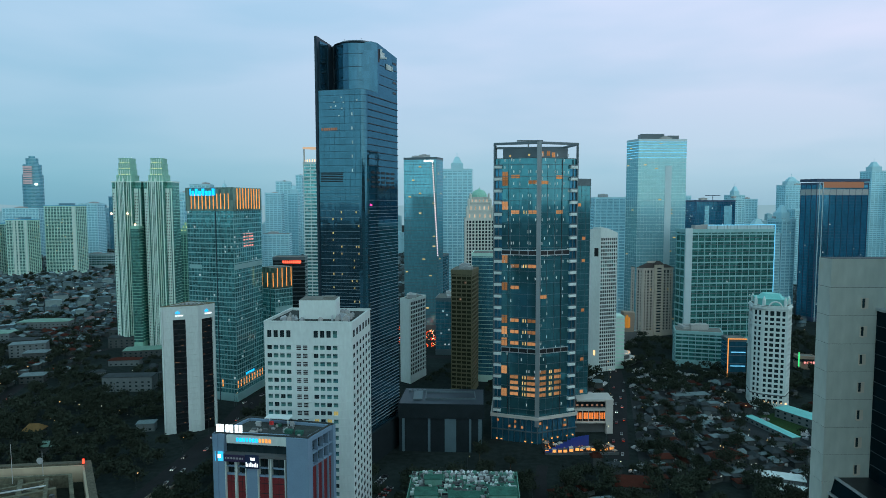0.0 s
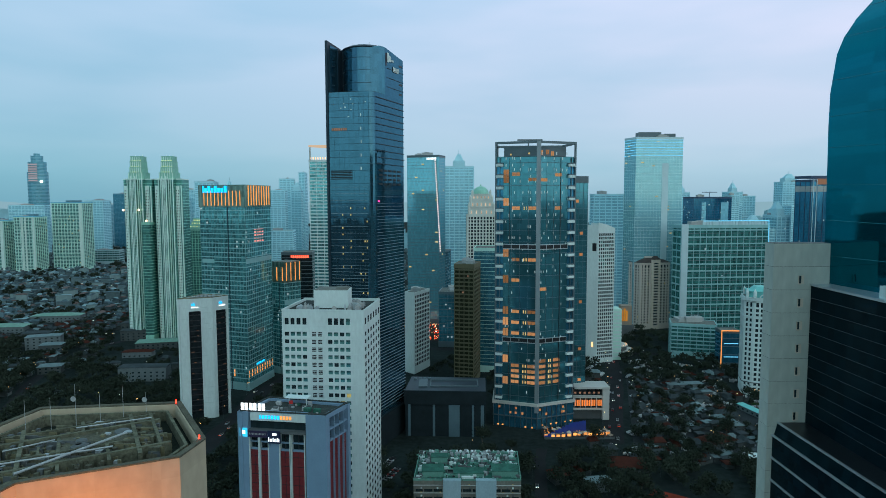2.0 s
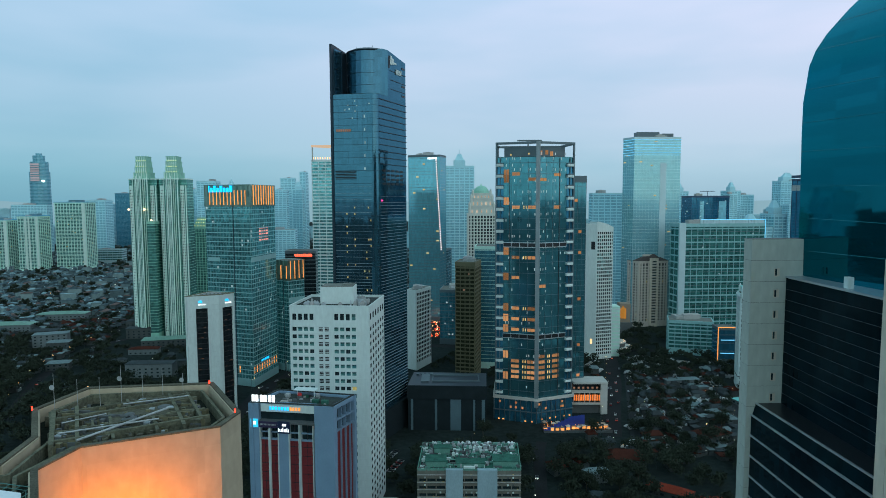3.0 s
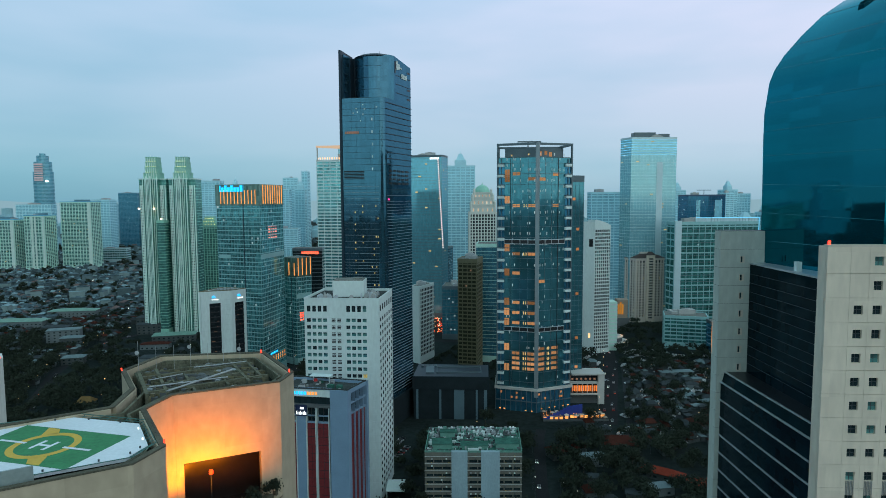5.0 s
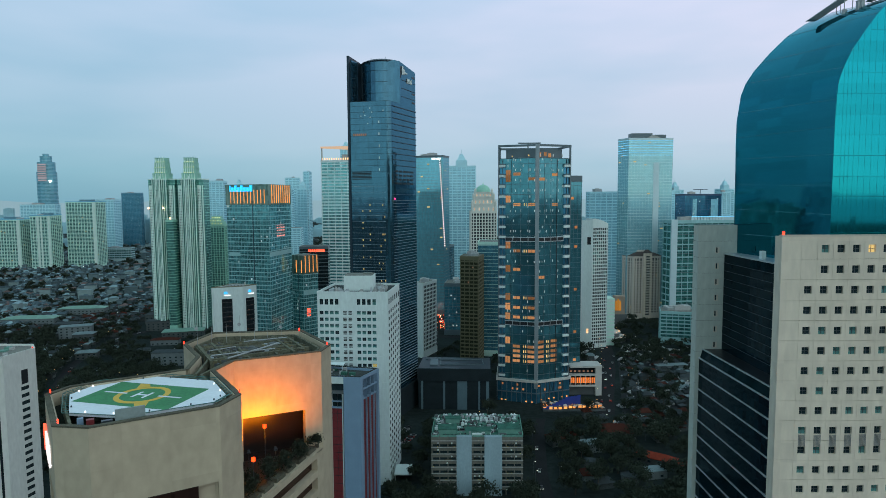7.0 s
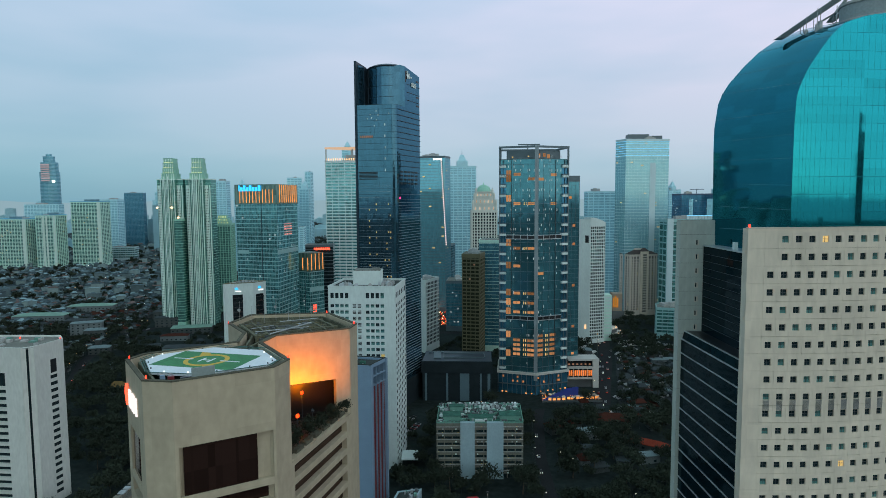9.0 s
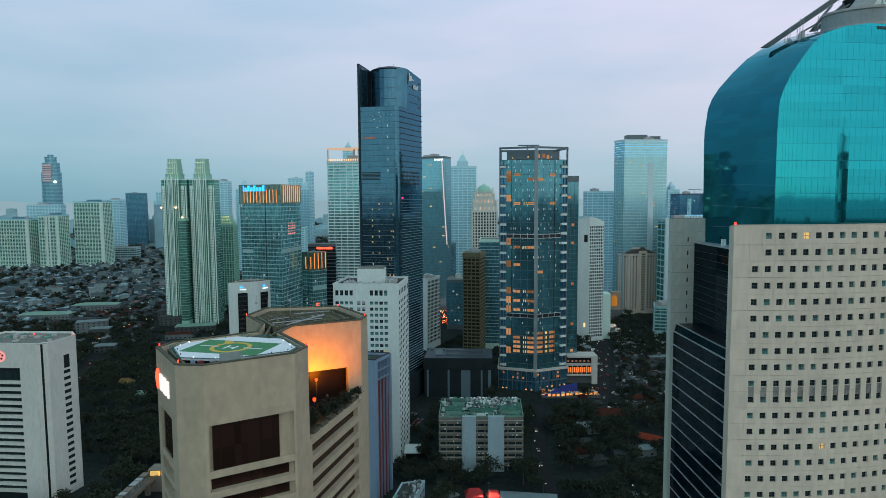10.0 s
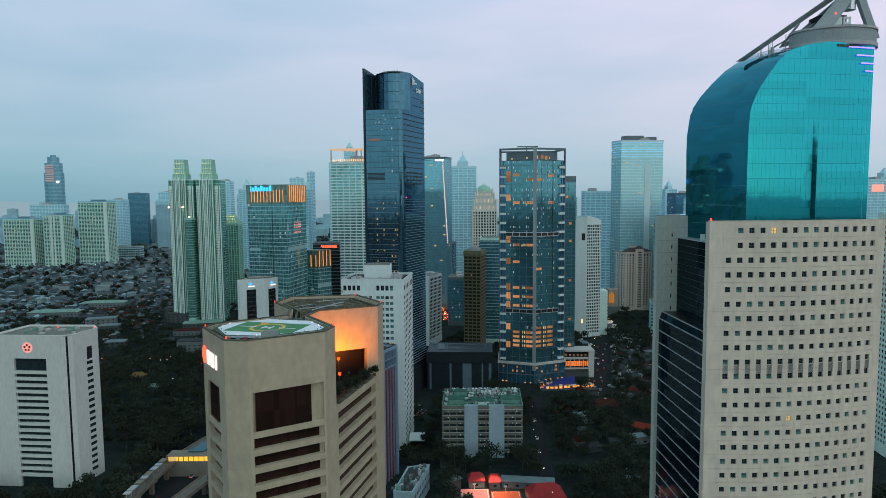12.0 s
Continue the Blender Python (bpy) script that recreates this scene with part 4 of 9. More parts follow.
    for k in range(8):
        for e in (0.25, 0.75):
            a, b = octo[k], octo[(k + 1) % 8]
            x, y = a[0] + (b[0] - a[0]) * e, a[1] + (b[1] - a[1]) * e
            part("deck_lamp", Boxes().rod((x * 0.97 + c.x * 0.03, y * 0.97 + c.y * 0.03, DZ), (x * 0.97 + c.x * 0.03, y * 0.97 + c.y * 0.03, DZ + 0.25), 0.12).mesh("deck_lamp", L_WHITE if (k + e) % 3 < 1 else STEEL), deck)
    # screen, hose cabinet and kit at the deck's near edge
    for a0, b0, w0, d0, h0, mt in ((-2.5, -11.2, 3.8, 0.25, 3.4, GLASSY), (-5.4, -10.6, 1.4, 0.7, 1.3, STEEL), (-7.4, -9.2, 1.0, 0.8, 1.4, PNM_RED), (-8.6, -8.2, 0.8, 0.6, 1.5, PNM_BLUE)):
        q = [P(a0 - w0 / 2, b0 - d0 / 2), P(a0 + w0 / 2, b0 - d0 / 2), P(a0 + w0 / 2, b0 + d0 / 2), P(a0 - w0 / 2, b0 + d0 / 2)]
        part("roof_cabinet", Boxes().prism(q, Z - 2.0, Z - 0.9 + h0 * 0.7).mesh("roof_cabinet", mt), root)
    # rear roof: low walls, beams, pipes and aerials
    rnd = random.Random(4)
    rc = Vector((-49.4 - O.x, 59.2 - O.y))
    Q = lambda a, b: tuple(rc + u * a + v * b)
    # open pits between upstand beams, with a sandy slab and rubble in the middle
    for k, (a0, a1, b0, b1, top_z) in enumerate([(-10.6, 9.6, -6.6, -6.1, 0.3), (-10.6, 9.6, -2.6, -2.2, 0.45), (-10.4, 9.4, 3.3, 3.8, 0.3), (-9.6, 9.0, 6.4, 6.8, 0.4), (-7.4, -6.9, -8.6, 8.4, 0.35), (-3.2, -2.8, -8.8, 3.3, 0.5),
                                                 (2.2, 2.6, -8.6, -2.2, 0.4), (5.6, 6.1, -8.4, 8.2, 0.35), (-0.4, 0.0, 3.8, 8.4, 0.5), (8.2, 8.6, -6, 7, 0.3), (-10.4, -9.8, -8.0, 7.6, 0.2), (-5.4, -5.1, -2.2, 3.3, 0.7)]):
        part("beam", Boxes().prism([Q(a0, b0), Q(a1, b0), Q(a1, b1), Q(a0, b1)], Z - 2.0, Z - top_z - 0.01 * (k % 4)).mesh("beam", HBEAM), root)
    part("middle_slab", Boxes().prism([Q(-2.8, -2.2), Q(5.6, -2.2), Q(5.6, 3.3), Q(-2.8, 3.3)], Z - 2.0, Z - 0.75).mesh("middle_slab", HCAP), root)
    part("middle_slab", Boxes().prism([Q(6.1, -2.2), Q(8.2, -2.2), Q(8.2, 3.3), Q(6.1, 3.3)], Z - 2.0, Z - 0.9).mesh("middle_slab", HCAP), root)
    for a0, b0, a1, b1, z, r_ in ((-7.2, -8.2, 4.8, -0.5, 0.15, 0.16), (-9.4, -3.8, 3.0, -4.6, 0.25, 0.12), (-1.0, 5.4, 8.4, 4.6, 0.3, 0.1), (-9, 1.0, -3.4, 2.2, 0.4, 0.1)):
        part("pipe", Boxes().rod((*Q(a0, b0), Z - z), (*Q(a1, b1), Z - z), r_, 6).mesh("pipe", PLANT_GREY), root)
    for k in range(5):
        p, rr = Q(rnd.uniform(-2, 5), rnd.uniform(-1.5, 2.8)), rnd.uniform(0.6, 1.2)
        part("cable_coil", Boxes().rod((*p, Z - 0.75), (*p, Z - 0.55), rr, 14, rr * 0.9).rod((*p, Z - 0.55), (*p, Z - 0.4), rr * 0.8, 14, rr * 0.5).mesh("cable_coil", DARKC), root)
    for k in range(60):
        p = Q(rnd.uniform(-9.5, 8.5), rnd.uniform(-8, 8))
        w_, h = rnd.uniform(0.2, 0.7), rnd.uniform(0.4, 1.6)
        part("roof_unit", Boxes().box(p[0] - w_, p[0] + w_, p[1] - w_ * 0.7, p[1] + w_ * 0.7, Z - 2.0, Z - 2.0 + h).mesh("roof_unit", rnd.choice([HCAP, HBEAM, DARKC, GREYP_])), root)
    for mt, seed in ((HCAP, 1), (DARKC, 3), (OLIVE, 4), (HBEAM, 6)):
        r2, many = random.Random(seed), Boxes()
        for k in range(90):
            p = Q(r2.uniform(-10, 9), r2.uniform(-8.5, 8.5))
            w_, h = r2.uniform(0.08, 0.35), r2.uniform(0.9, 1.6)
            e = r2.choice([1, 1, 5])
            many.box(p[0] - w_ * e, p[0] + w_ * e, p[1] - w_ / e, p[1] + w_ / e, Z - 2.0, Z - 2.0 + h)
        part("roof_clutter", many.mesh("roof_clutter", mt), root, kind="stuff")
    for j in range(7):
        p = Q(-10 + j * 3.0, 8.2 + 0.6 * (j % 2))
        h = rnd.uniform(2.5, 5.5)
        bx = Boxes().rod((*p, Z - 1.8), (*p, Z + h), 0.045, 5, 0.025)
        if j % 3 == 0:
            bx.rod((p[0], p[1] - 0.1, Z + h * 0.6), (p[0], p[1] - 0.45, Z + h * 0.6), 0.1, 10, 0.4)
        part("aerial", bx.mesh("aerial", PLANT_GREY), root)
    for k in ("L", "F", "R2", "BL", "BR", "O2"):
        x, y = pt[k][0] * 0.97, pt[k][1] * 0.97
        bx = Boxes().rod((x, y, Z + 0.2), (x, y, Z + 0.45), 0.12, 8).rod((x, y, Z + 0.5), (x, y, Z + 0.72), 0.11, 8).rod((x, y, Z + 0.45), (x, y, Z + 0.55), 0.05)
        part("red_lamp", bx.mesh("red_lamp", L_RED), root)
    # lit sign as plain shapes
    a, b = pt["L"], pt["F"]
    bx = Boxes()
    for j in range(9):
        h = 2.0 * math.sin(math.pi * (j + 0.5) / 9)
        bx.box(0.8 + 0.33 * j, 1.13 + 0.33 * j, 0.1, 0.45, 126.0 - h, 126.0 + h)
    part("sign", bx.mesh("sign", L_SIGNRED), root, "glowing red oval sign", wall_frame(a, b))
    sign(root, a, b, 4.4, 124.3, [(0, 1.9, 0, 3.2), (3.0, 5.2, 0, 3.2), (6.6, 7.3, 0, 3.2)], L_BNI, off=0.1)
    # warm floodlights on the terrace wall
    for x, y, z, p in ((-45.8, 42.0, 116.2, 13000), (-41.0, 42.6, 116.6, 15000)):
        lamp = new("floodlight_beam", bpy.data.lights.new("floodlight_beam", "SPOT"))
        lamp.data.energy, lamp.data.color, lamp.data.spot_size, lamp.data.spot_blend, lamp.data.shadow_soft_size = p, (1.0, 0.235, 0.0), radians(150), 1.0, 0.3
        lamp.matrix_world = look((x, y, z), (x - 1.8, y + 7.5, z + 10.0))
        bx = Boxes().box(-0.3, 0.3, -0.2, 0.2, -0.8, -0.5).rod((0, 0, -0.5), (-0.1, 0.2, -0.2), 0.2, 8).rod((0, 0, TER - 0.3 - z), (0, 0, -0.8), 0.05, 6)
        part("floodlight", bx.mesh("floodlight", STEEL), root, m=Matrix.Translation((x - O.x, y - O.y, z)))
    for x, y, z in ((-41.4, 30.6, 118.9), (-44.4, 47.6, 118.2)):
        part("terrace_lamp", Boxes().rod((x - O.x, y - O.y, z), (x - O.x, y - O.y, z + 0.6), 0.34, 8).mesh("terrace_lamp", L_LAMPO), root, "glowing orange lamp")
        part("lamp_post", Boxes().rod((x - O.x, y - O.y, TER - 0.3), (x - O.x, y - O.y, z), 0.07, 6).mesh("lamp_post", STEEL), root)


helipad_tower()
ROOFD = shade("dark_roof_felt", (0.05, 0.058, 0.055), 0.95, spec=0.08, var=0.5, scale=0.3)
L_DIMO = lit("dim_orange_room", (1.0, 0.55, 0.36), 0.2, 0.3)
L_EMB = lit("pink_emblem_light", (1.0, 0.42, 0.40), 0.85, 0.1)
L_CYAN = lit("cyan_sign_light", (0.05, 0.55, 0.9), 1.3, 0.1)
L_YELLOW2 = lit("dim_yellow_room", (1.0, 0.85, 0.3), 0.35, 0.6)
GREYP = shade("stained_grey_paint", (0.15, 0.15, 0.125), 0.85, var=0.3, scale=0.2, fine=1.2, streak=0.6)
BLUEG = shade("pale_blue_paint", (0.28, 0.39, 0.42), 0.8, var=0.2, scale=0.15, streak=0.7)
WARMW = shade("off_white_concrete", (0.58, 0.59, 0.54), 0.8, var=0.16, scale=0.06, fine=0.9, streak=0.8)
GREENP = shade("pale_green_paint", (0.12, 0.27, 0.215), 0.8, var=0.3, scale=0.3)

# ---- the slate-blue office with red panels ----
def blue_red_office():
    P0 = [(-86.6, 227), (-49.4, 221.3), (-42.2, 237.5), (-79.0, 246)]
    c = centre(P0)
    P = [(x - c[0], y - c[1]) for x, y in P0]
    Z, BAL = 77.0, 69.8
    root = thing("blue_office", "slate-blue office with dark red panels and roof signs", "building", (*c, 0), "near towers")
    part("core", Boxes().prism(grow(P, -2.2), 0, Z - 1.0).mesh("core", WINDARK), root)
    a, b = P[0], P[1]
    w, fr = length(a, b), wall_frame(a, b)
    # end piers of the front and the plain side walls
    for x0, x1 in ((0, 4.6), (w - 8.5, w)):
        part("pier", Boxes().box(x0, x1, -2.2, 0, 0, Z, fr).mesh("pier", PNM_BLUE), root)
    part("head_wall", Boxes().box(4.6, w - 8.5, -3.2, -2.4, BAL, Z, fr).mesh("head_wall", PNM_BLUE), root)
    part("head_beam", Boxes().box(5.2, w - 8.5, -1.6, -0.8, 73.4, Z - 0.5, fr).mesh("head_beam", WHITE), root, "pale sign board")
    part("balcony", Boxes().box(4.6, w - 8.5, -2.6, 0.5, BAL - 1.0, BAL, fr).mesh("balcony", DARKC), root)
    # middle bay and the white mullions with red panels between
    part("middle_pier", Boxes().box(13.2, 17.6, -2.2, -0.35, 0, BAL - 1.0, fr).mesh("middle_pier", PNM_BLUE), root)
    bays = [(4.9, 8.8), (9.3, 13.0), (17.8, 22.2), (22.8, 28.4)]
    for x0, x1 in bays:
        for xx in (x0 - 0.12, x1 - 0.12):
            part("mullion", Boxes().box(xx, xx + 0.28, -2.2, 0.1, 0, BAL - 1.0, fr).mesh("mullion", WHITE), root)
        for z0, z1, mt in ((0, 61.2, PNM_RED), (64.4, 64.9, PNM_BLUE), (61.2, 62.0, PNM_BLUE)):
            part("panel", Boxes().box(x0 + 0.12, x1 - 0.12, -1.6, -1.0 if mt is PNM_RED else -0.8, z0, z1, fr).mesh("panel", mt), root)
        part("bay_divider", Boxes().box((x0 + x1) / 2 - 0.06, (x0 + x1) / 2 + 0.06, -1.6, -0.9, 0, BAL - 1.0, fr).mesh("bay_divider", BLACKP), root)
        z = 4.0
        while z < 61:
            part("window", Boxes().box(x0 + 0.3, x1 - 0.3, -1.6, -0.95, z, z + 0.22, fr).mesh("window", BLACKP), root)
            for xx in (x0 - 0.02,):
                part("stud_lamp", Boxes().box(xx - 0.1, xx + 0.1, 0, 0.12, z, z + 0.2, fr).mesh("stud_lamp", WHITE), root)
            z += 3.9
    # right side: blue frame, red panels below
    a2, b2 = P[1], P[2]
    w2, fr2 = length(a2, b2), wall_frame(a2, b2)
    for x0, x1 in ((0, 2.2), (w2 - 1.6, w2)):
        part("pier", Boxes().box(x0, x1, -2.2, 0, 0, Z, fr2).mesh("pier", PNM_BLUE), root)
    part("side_head", Boxes().box(2.2, w2 - 1.6, -2.2, -0.1, Z - 1.6, Z, fr2).mesh("side_head", PNM_BLUE), root)
    m = 4
    for j in range(m):
        x0, x1 = 2.2 + (w2 - 3.8) * j / m, 2.2 + (w2 - 3.8) * (j + 1) / m
        part("panel", Boxes().box(x0 + 0.3, x1, -1.8, -0.8, 0, 65.5, fr2).mesh("panel", PNM_RED), root)
        part("mullion", Boxes().box(x0, x0 + 0.3, -1.8, 0.05, 0, Z - 1.6, fr2).mesh("mullion", PNM_BLUE), root)
        for z in (65.5, 70.3):
            part("side_rail", Boxes().box(x0 + 0.3, x1, -1.8, -0.1, z, z + 0.6, fr2).mesh("side_rail", PNM_BLUE), root)
    for a3, b3 in ((P[2], P[3]), (P[3], P[0])):
        part("rear_wall", Boxes().box(0, length(a3, b3), -2.2, 0, 0, Z, wall_frame(a3, b3)).mesh("rear_wall", PNM_BLUE), root)
    part("roof", Boxes().prism(grow(P, -2.3), Z - 1.3, Z - 0.9).mesh("roof", ROOFD), root)
    part("parapet", Boxes().ring(grow(P, -1.0), 0.3, 0.3, Z, Z + 0.5).mesh("parapet", ROOFD), root)
    rnd = random.Random(2)
    for j in range(22):
        x, y = rnd.uniform(3, w - 4), rnd.uniform(-15, -4)
        s, h = rnd.uniform(0.4, 1.6), rnd.uniform(0.5, 1.8)
        part("roof_unit", Boxes().box(x - s, x + s, y - s * 0.6, y + s * 0.6, Z - 1.0, Z - 0.9 + h, fr).mesh("roof_unit", rnd.choice([PLANT_GREY, CONC, GREEN_ROOF, DARKC])), root)
    part("roof_canopy", Boxes().box(15, 25, -17, -12.5, Z + 2.2, Z + 2.5, fr).box(15.3, 15.6, -16.5, -16.2, Z - 1, Z + 2.2, fr).box(24.4, 24.7, -13, -12.7, Z - 1, Z + 2.2, fr).mesh("roof_canopy", WHITE), root)
    part("red_tank", Boxes().rod((-2.5, 3, Z - 0.9), (-2.5, 3, Z + 1.4), 0.9, 12).mesh("red_tank", shade("red_tank_paint", (0.5, 0.03, 0.03), 0.5)), root)
    # signs in plain shapes
    for x in (1.2, 4.9, 8.6):
        sg = Boxes().box(x, x + 1.2, -1.2, -0.9, Z + 0.5, Z + 3.4, fr).box(x + 1.6, x + 2.9, -1.2, -0.9, Z + 0.5, Z + 3.4, fr)
        part("sign", sg.mesh("sign", L_WHITE), root, "glowing white roof sign")
    for j in range(11):
        lm = L_BLUE if j < 7 else L_ORANGE
        x = 9.2 + j * 1.28
        sg = Boxes().box(x, x + 0.8, -0.8, -0.6, 74.3, 75.7, fr)
        part("sign", sg.mesh("sign", lm), root)
    part("sign", Boxes().box(1.0, 4.2, 0.05, 0.3, 66.8, 70.4, fr).mesh("sign", L_CYAN), root, "glowing cyan panel sign")
    part("sign_mark", Boxes().box(1.8, 3.4, 0.3, 0.4, 68.0, 69.4, fr).mesh("sign_mark", L_WHITE), root)
    part("sign_board", Boxes().box(4.8, 13.0, 0.5, 0.7, 67.0, 69.6, fr).mesh("sign_board", shade("violet_board", (0.03, 0.02, 0.06), 0.5)), root)
    for j in range(12):
        part("sign", Boxes().box(5.4 + j * 0.6, 5.7 + j * 0.6, 0.7, 0.8, 68.0, 68.7, fr).mesh("sign", CONC), root)
    part("sign_board", Boxes().box(13.2, 18.6, 0.5, 0.75, 64.8, 70.0, fr).mesh("sign_board", shade("navy_board", (0.01, 0.02, 0.06), 0.5)), root)
    for j in range(8):
        part("sign", Boxes().box(13.5 + j * 0.62, 13.85 + j * 0.62, 0.75, 0.85, 65.5, 66.7 + 0.5 * (j % 3 == 0), fr).mesh("sign", L_WHITE), root)
    part("sign_mark", Boxes().box(15.3, 17.0, 0.75, 0.85, 68.0, 69.0, fr).mesh("sign_mark", L_WHITE), root)


blue_red_office()


# ---- the white office with square windows ----
def white_office():
    P0 = [(-80, 274.1), (-40.2, 271.2), (-36.3, 306.2), (-76.2, 309)]
    c = centre(P0)
    P = [(x - c[0], y - c[1]) for x, y in P0]
    Z = 110.0
    root = thing("white_office", "white rendered office tower with square windows and vents", "building", (*c, 0), "near towers")
    part("core", Boxes().prism(grow(P, -1.0), 0, Z - 1.0).mesh("core", DARKC), root)
    rows = [102.6 - 3.72 * k for k in range(27)]
    w = length(P[0], P[1])
    u = w / 39.9
    cols = [x * u for x in (2.3, 5.2, 8.1, 11.0)] + [x * u for x in (15.6, 18.6)] + [x * u for x in (23.4, 26.3, 29.2, 32.1)]
    punched(root, P[0], P[1], 0, 99.2 + 3.4, cols, rows[1:], (2.15, 1.95), WHITE, [WINMID, WINDARK, WINMID, WINDARK, WINMID, G_INDO] * 5 + [L_YELLOW2], depth=0.5, skip=lambda cc, r: cc in (4, 5), seed=6, limit=190)
    punched(root, P[0], P[1], 102.61, Z, [x for k, x in enumerate(cols) if k not in (4, 5)], [105.0], (2.0, 3.2), WHITE, [WINDARK, WINDARK, WINMID], depth=0.5)
    fr = wall_frame(P[0], P[1])
    vent = Boxes()
    for j in range(3):
        vent.box(-1.0, 1.0, -0.02, 0.06, -1.05 + j * 0.75, -0.55 + j * 0.75)
    vent = vent.mesh("vent", BLACKP)
    for r in rows[1:]:
        for x in cols[4:6]:
            part("vent", vent, root, m=fr @ Matrix.Translation((x, 0, r)))
    band = Boxes().box(0.02, w - 0.02, 0, 0.1, -0.14, 0.14).mesh("string_course", WHITE)
    for r in rows[1:]:
        part("string_course", band, root, m=fr @ Matrix.Translation((0, 0, r + 1.45)))
    w2 = length(P[1], P[2])
    cols2 = [3.0 + 5.8 * k for k in range(6)]
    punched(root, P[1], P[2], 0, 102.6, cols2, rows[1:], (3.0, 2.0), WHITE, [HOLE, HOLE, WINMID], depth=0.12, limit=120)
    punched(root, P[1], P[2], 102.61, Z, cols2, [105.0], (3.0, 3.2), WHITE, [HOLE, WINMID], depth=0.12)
    for a, b in ((P[2], P[3]), (P[3], P[0])):
        part("rear_wall", Boxes().box(0.5, length(a, b) - 0.5, -0.5, 0, 0, Z, wall_frame(a, b)).mesh("rear_wall", WHITE), root)
    part("parapet", Boxes().ring(P, 0.15, 0.5, Z, Z + 0.8).mesh("parapet", WHITE), root)
    part("roof", Boxes().prism(grow(P, -0.52), Z - 0.9, Z - 0.5).mesh("roof", ROOFD), root)
    part("penthouse", Boxes().box(-8.5, 8.5, -5.5, 6.5, Z - 0.5, Z + 8.2).mesh("penthouse", WHITE), root)
    part("penthouse_roof", Boxes().box(-8.0, 8.0, -5.0, 6.0, Z + 8.2, Z + 8.6).box(2, 7, -2, 4, Z + 8.6, Z + 9.2).mesh("penthouse_roof", ROOF), root)
    rnd = random.Random(9)
    for j in range(44):
        side = rnd.random()
        x, y = (rnd.uniform(9, 16), rnd.uniform(-10, 10)) if side < 0.5 else (rnd.uniform(-16, 16), rnd.uniform(-13, -7)) if side < 0.85 else (rnd.uniform(-16, -9), rnd.uniform(-8, 8))
        s, h = rnd.uniform(0.4, 1.1), rnd.uniform(0.8, 2.4)
        bx = Boxes().box(x - s, x + s, y - s, y + s, Z - 0.5, Z - 0.5 + h)
        bx.rod((x, y, Z - 0.5 + h), (x, y, Z + h), s * 0.6, 8)
        part("roof_unit", bx.mesh("roof_unit", rnd.choice([PLANT_GREY, ALU, CONC])), root)
    part("annex_canopy", Boxes().box(20, 30, -16, -2, 4.5, 5.0).box(20.2, 20.6, -15, -14.6, 0, 4.5).box(29, 29.4, -3, -2.6, 0, 4.5).mesh("annex_canopy", WHITE), root)


white_office()


# ---- the low slab with the green roof ----
FANW = shade("white_enamel", (0.80, 0.84, 0.84), 0.5, var=0.1)


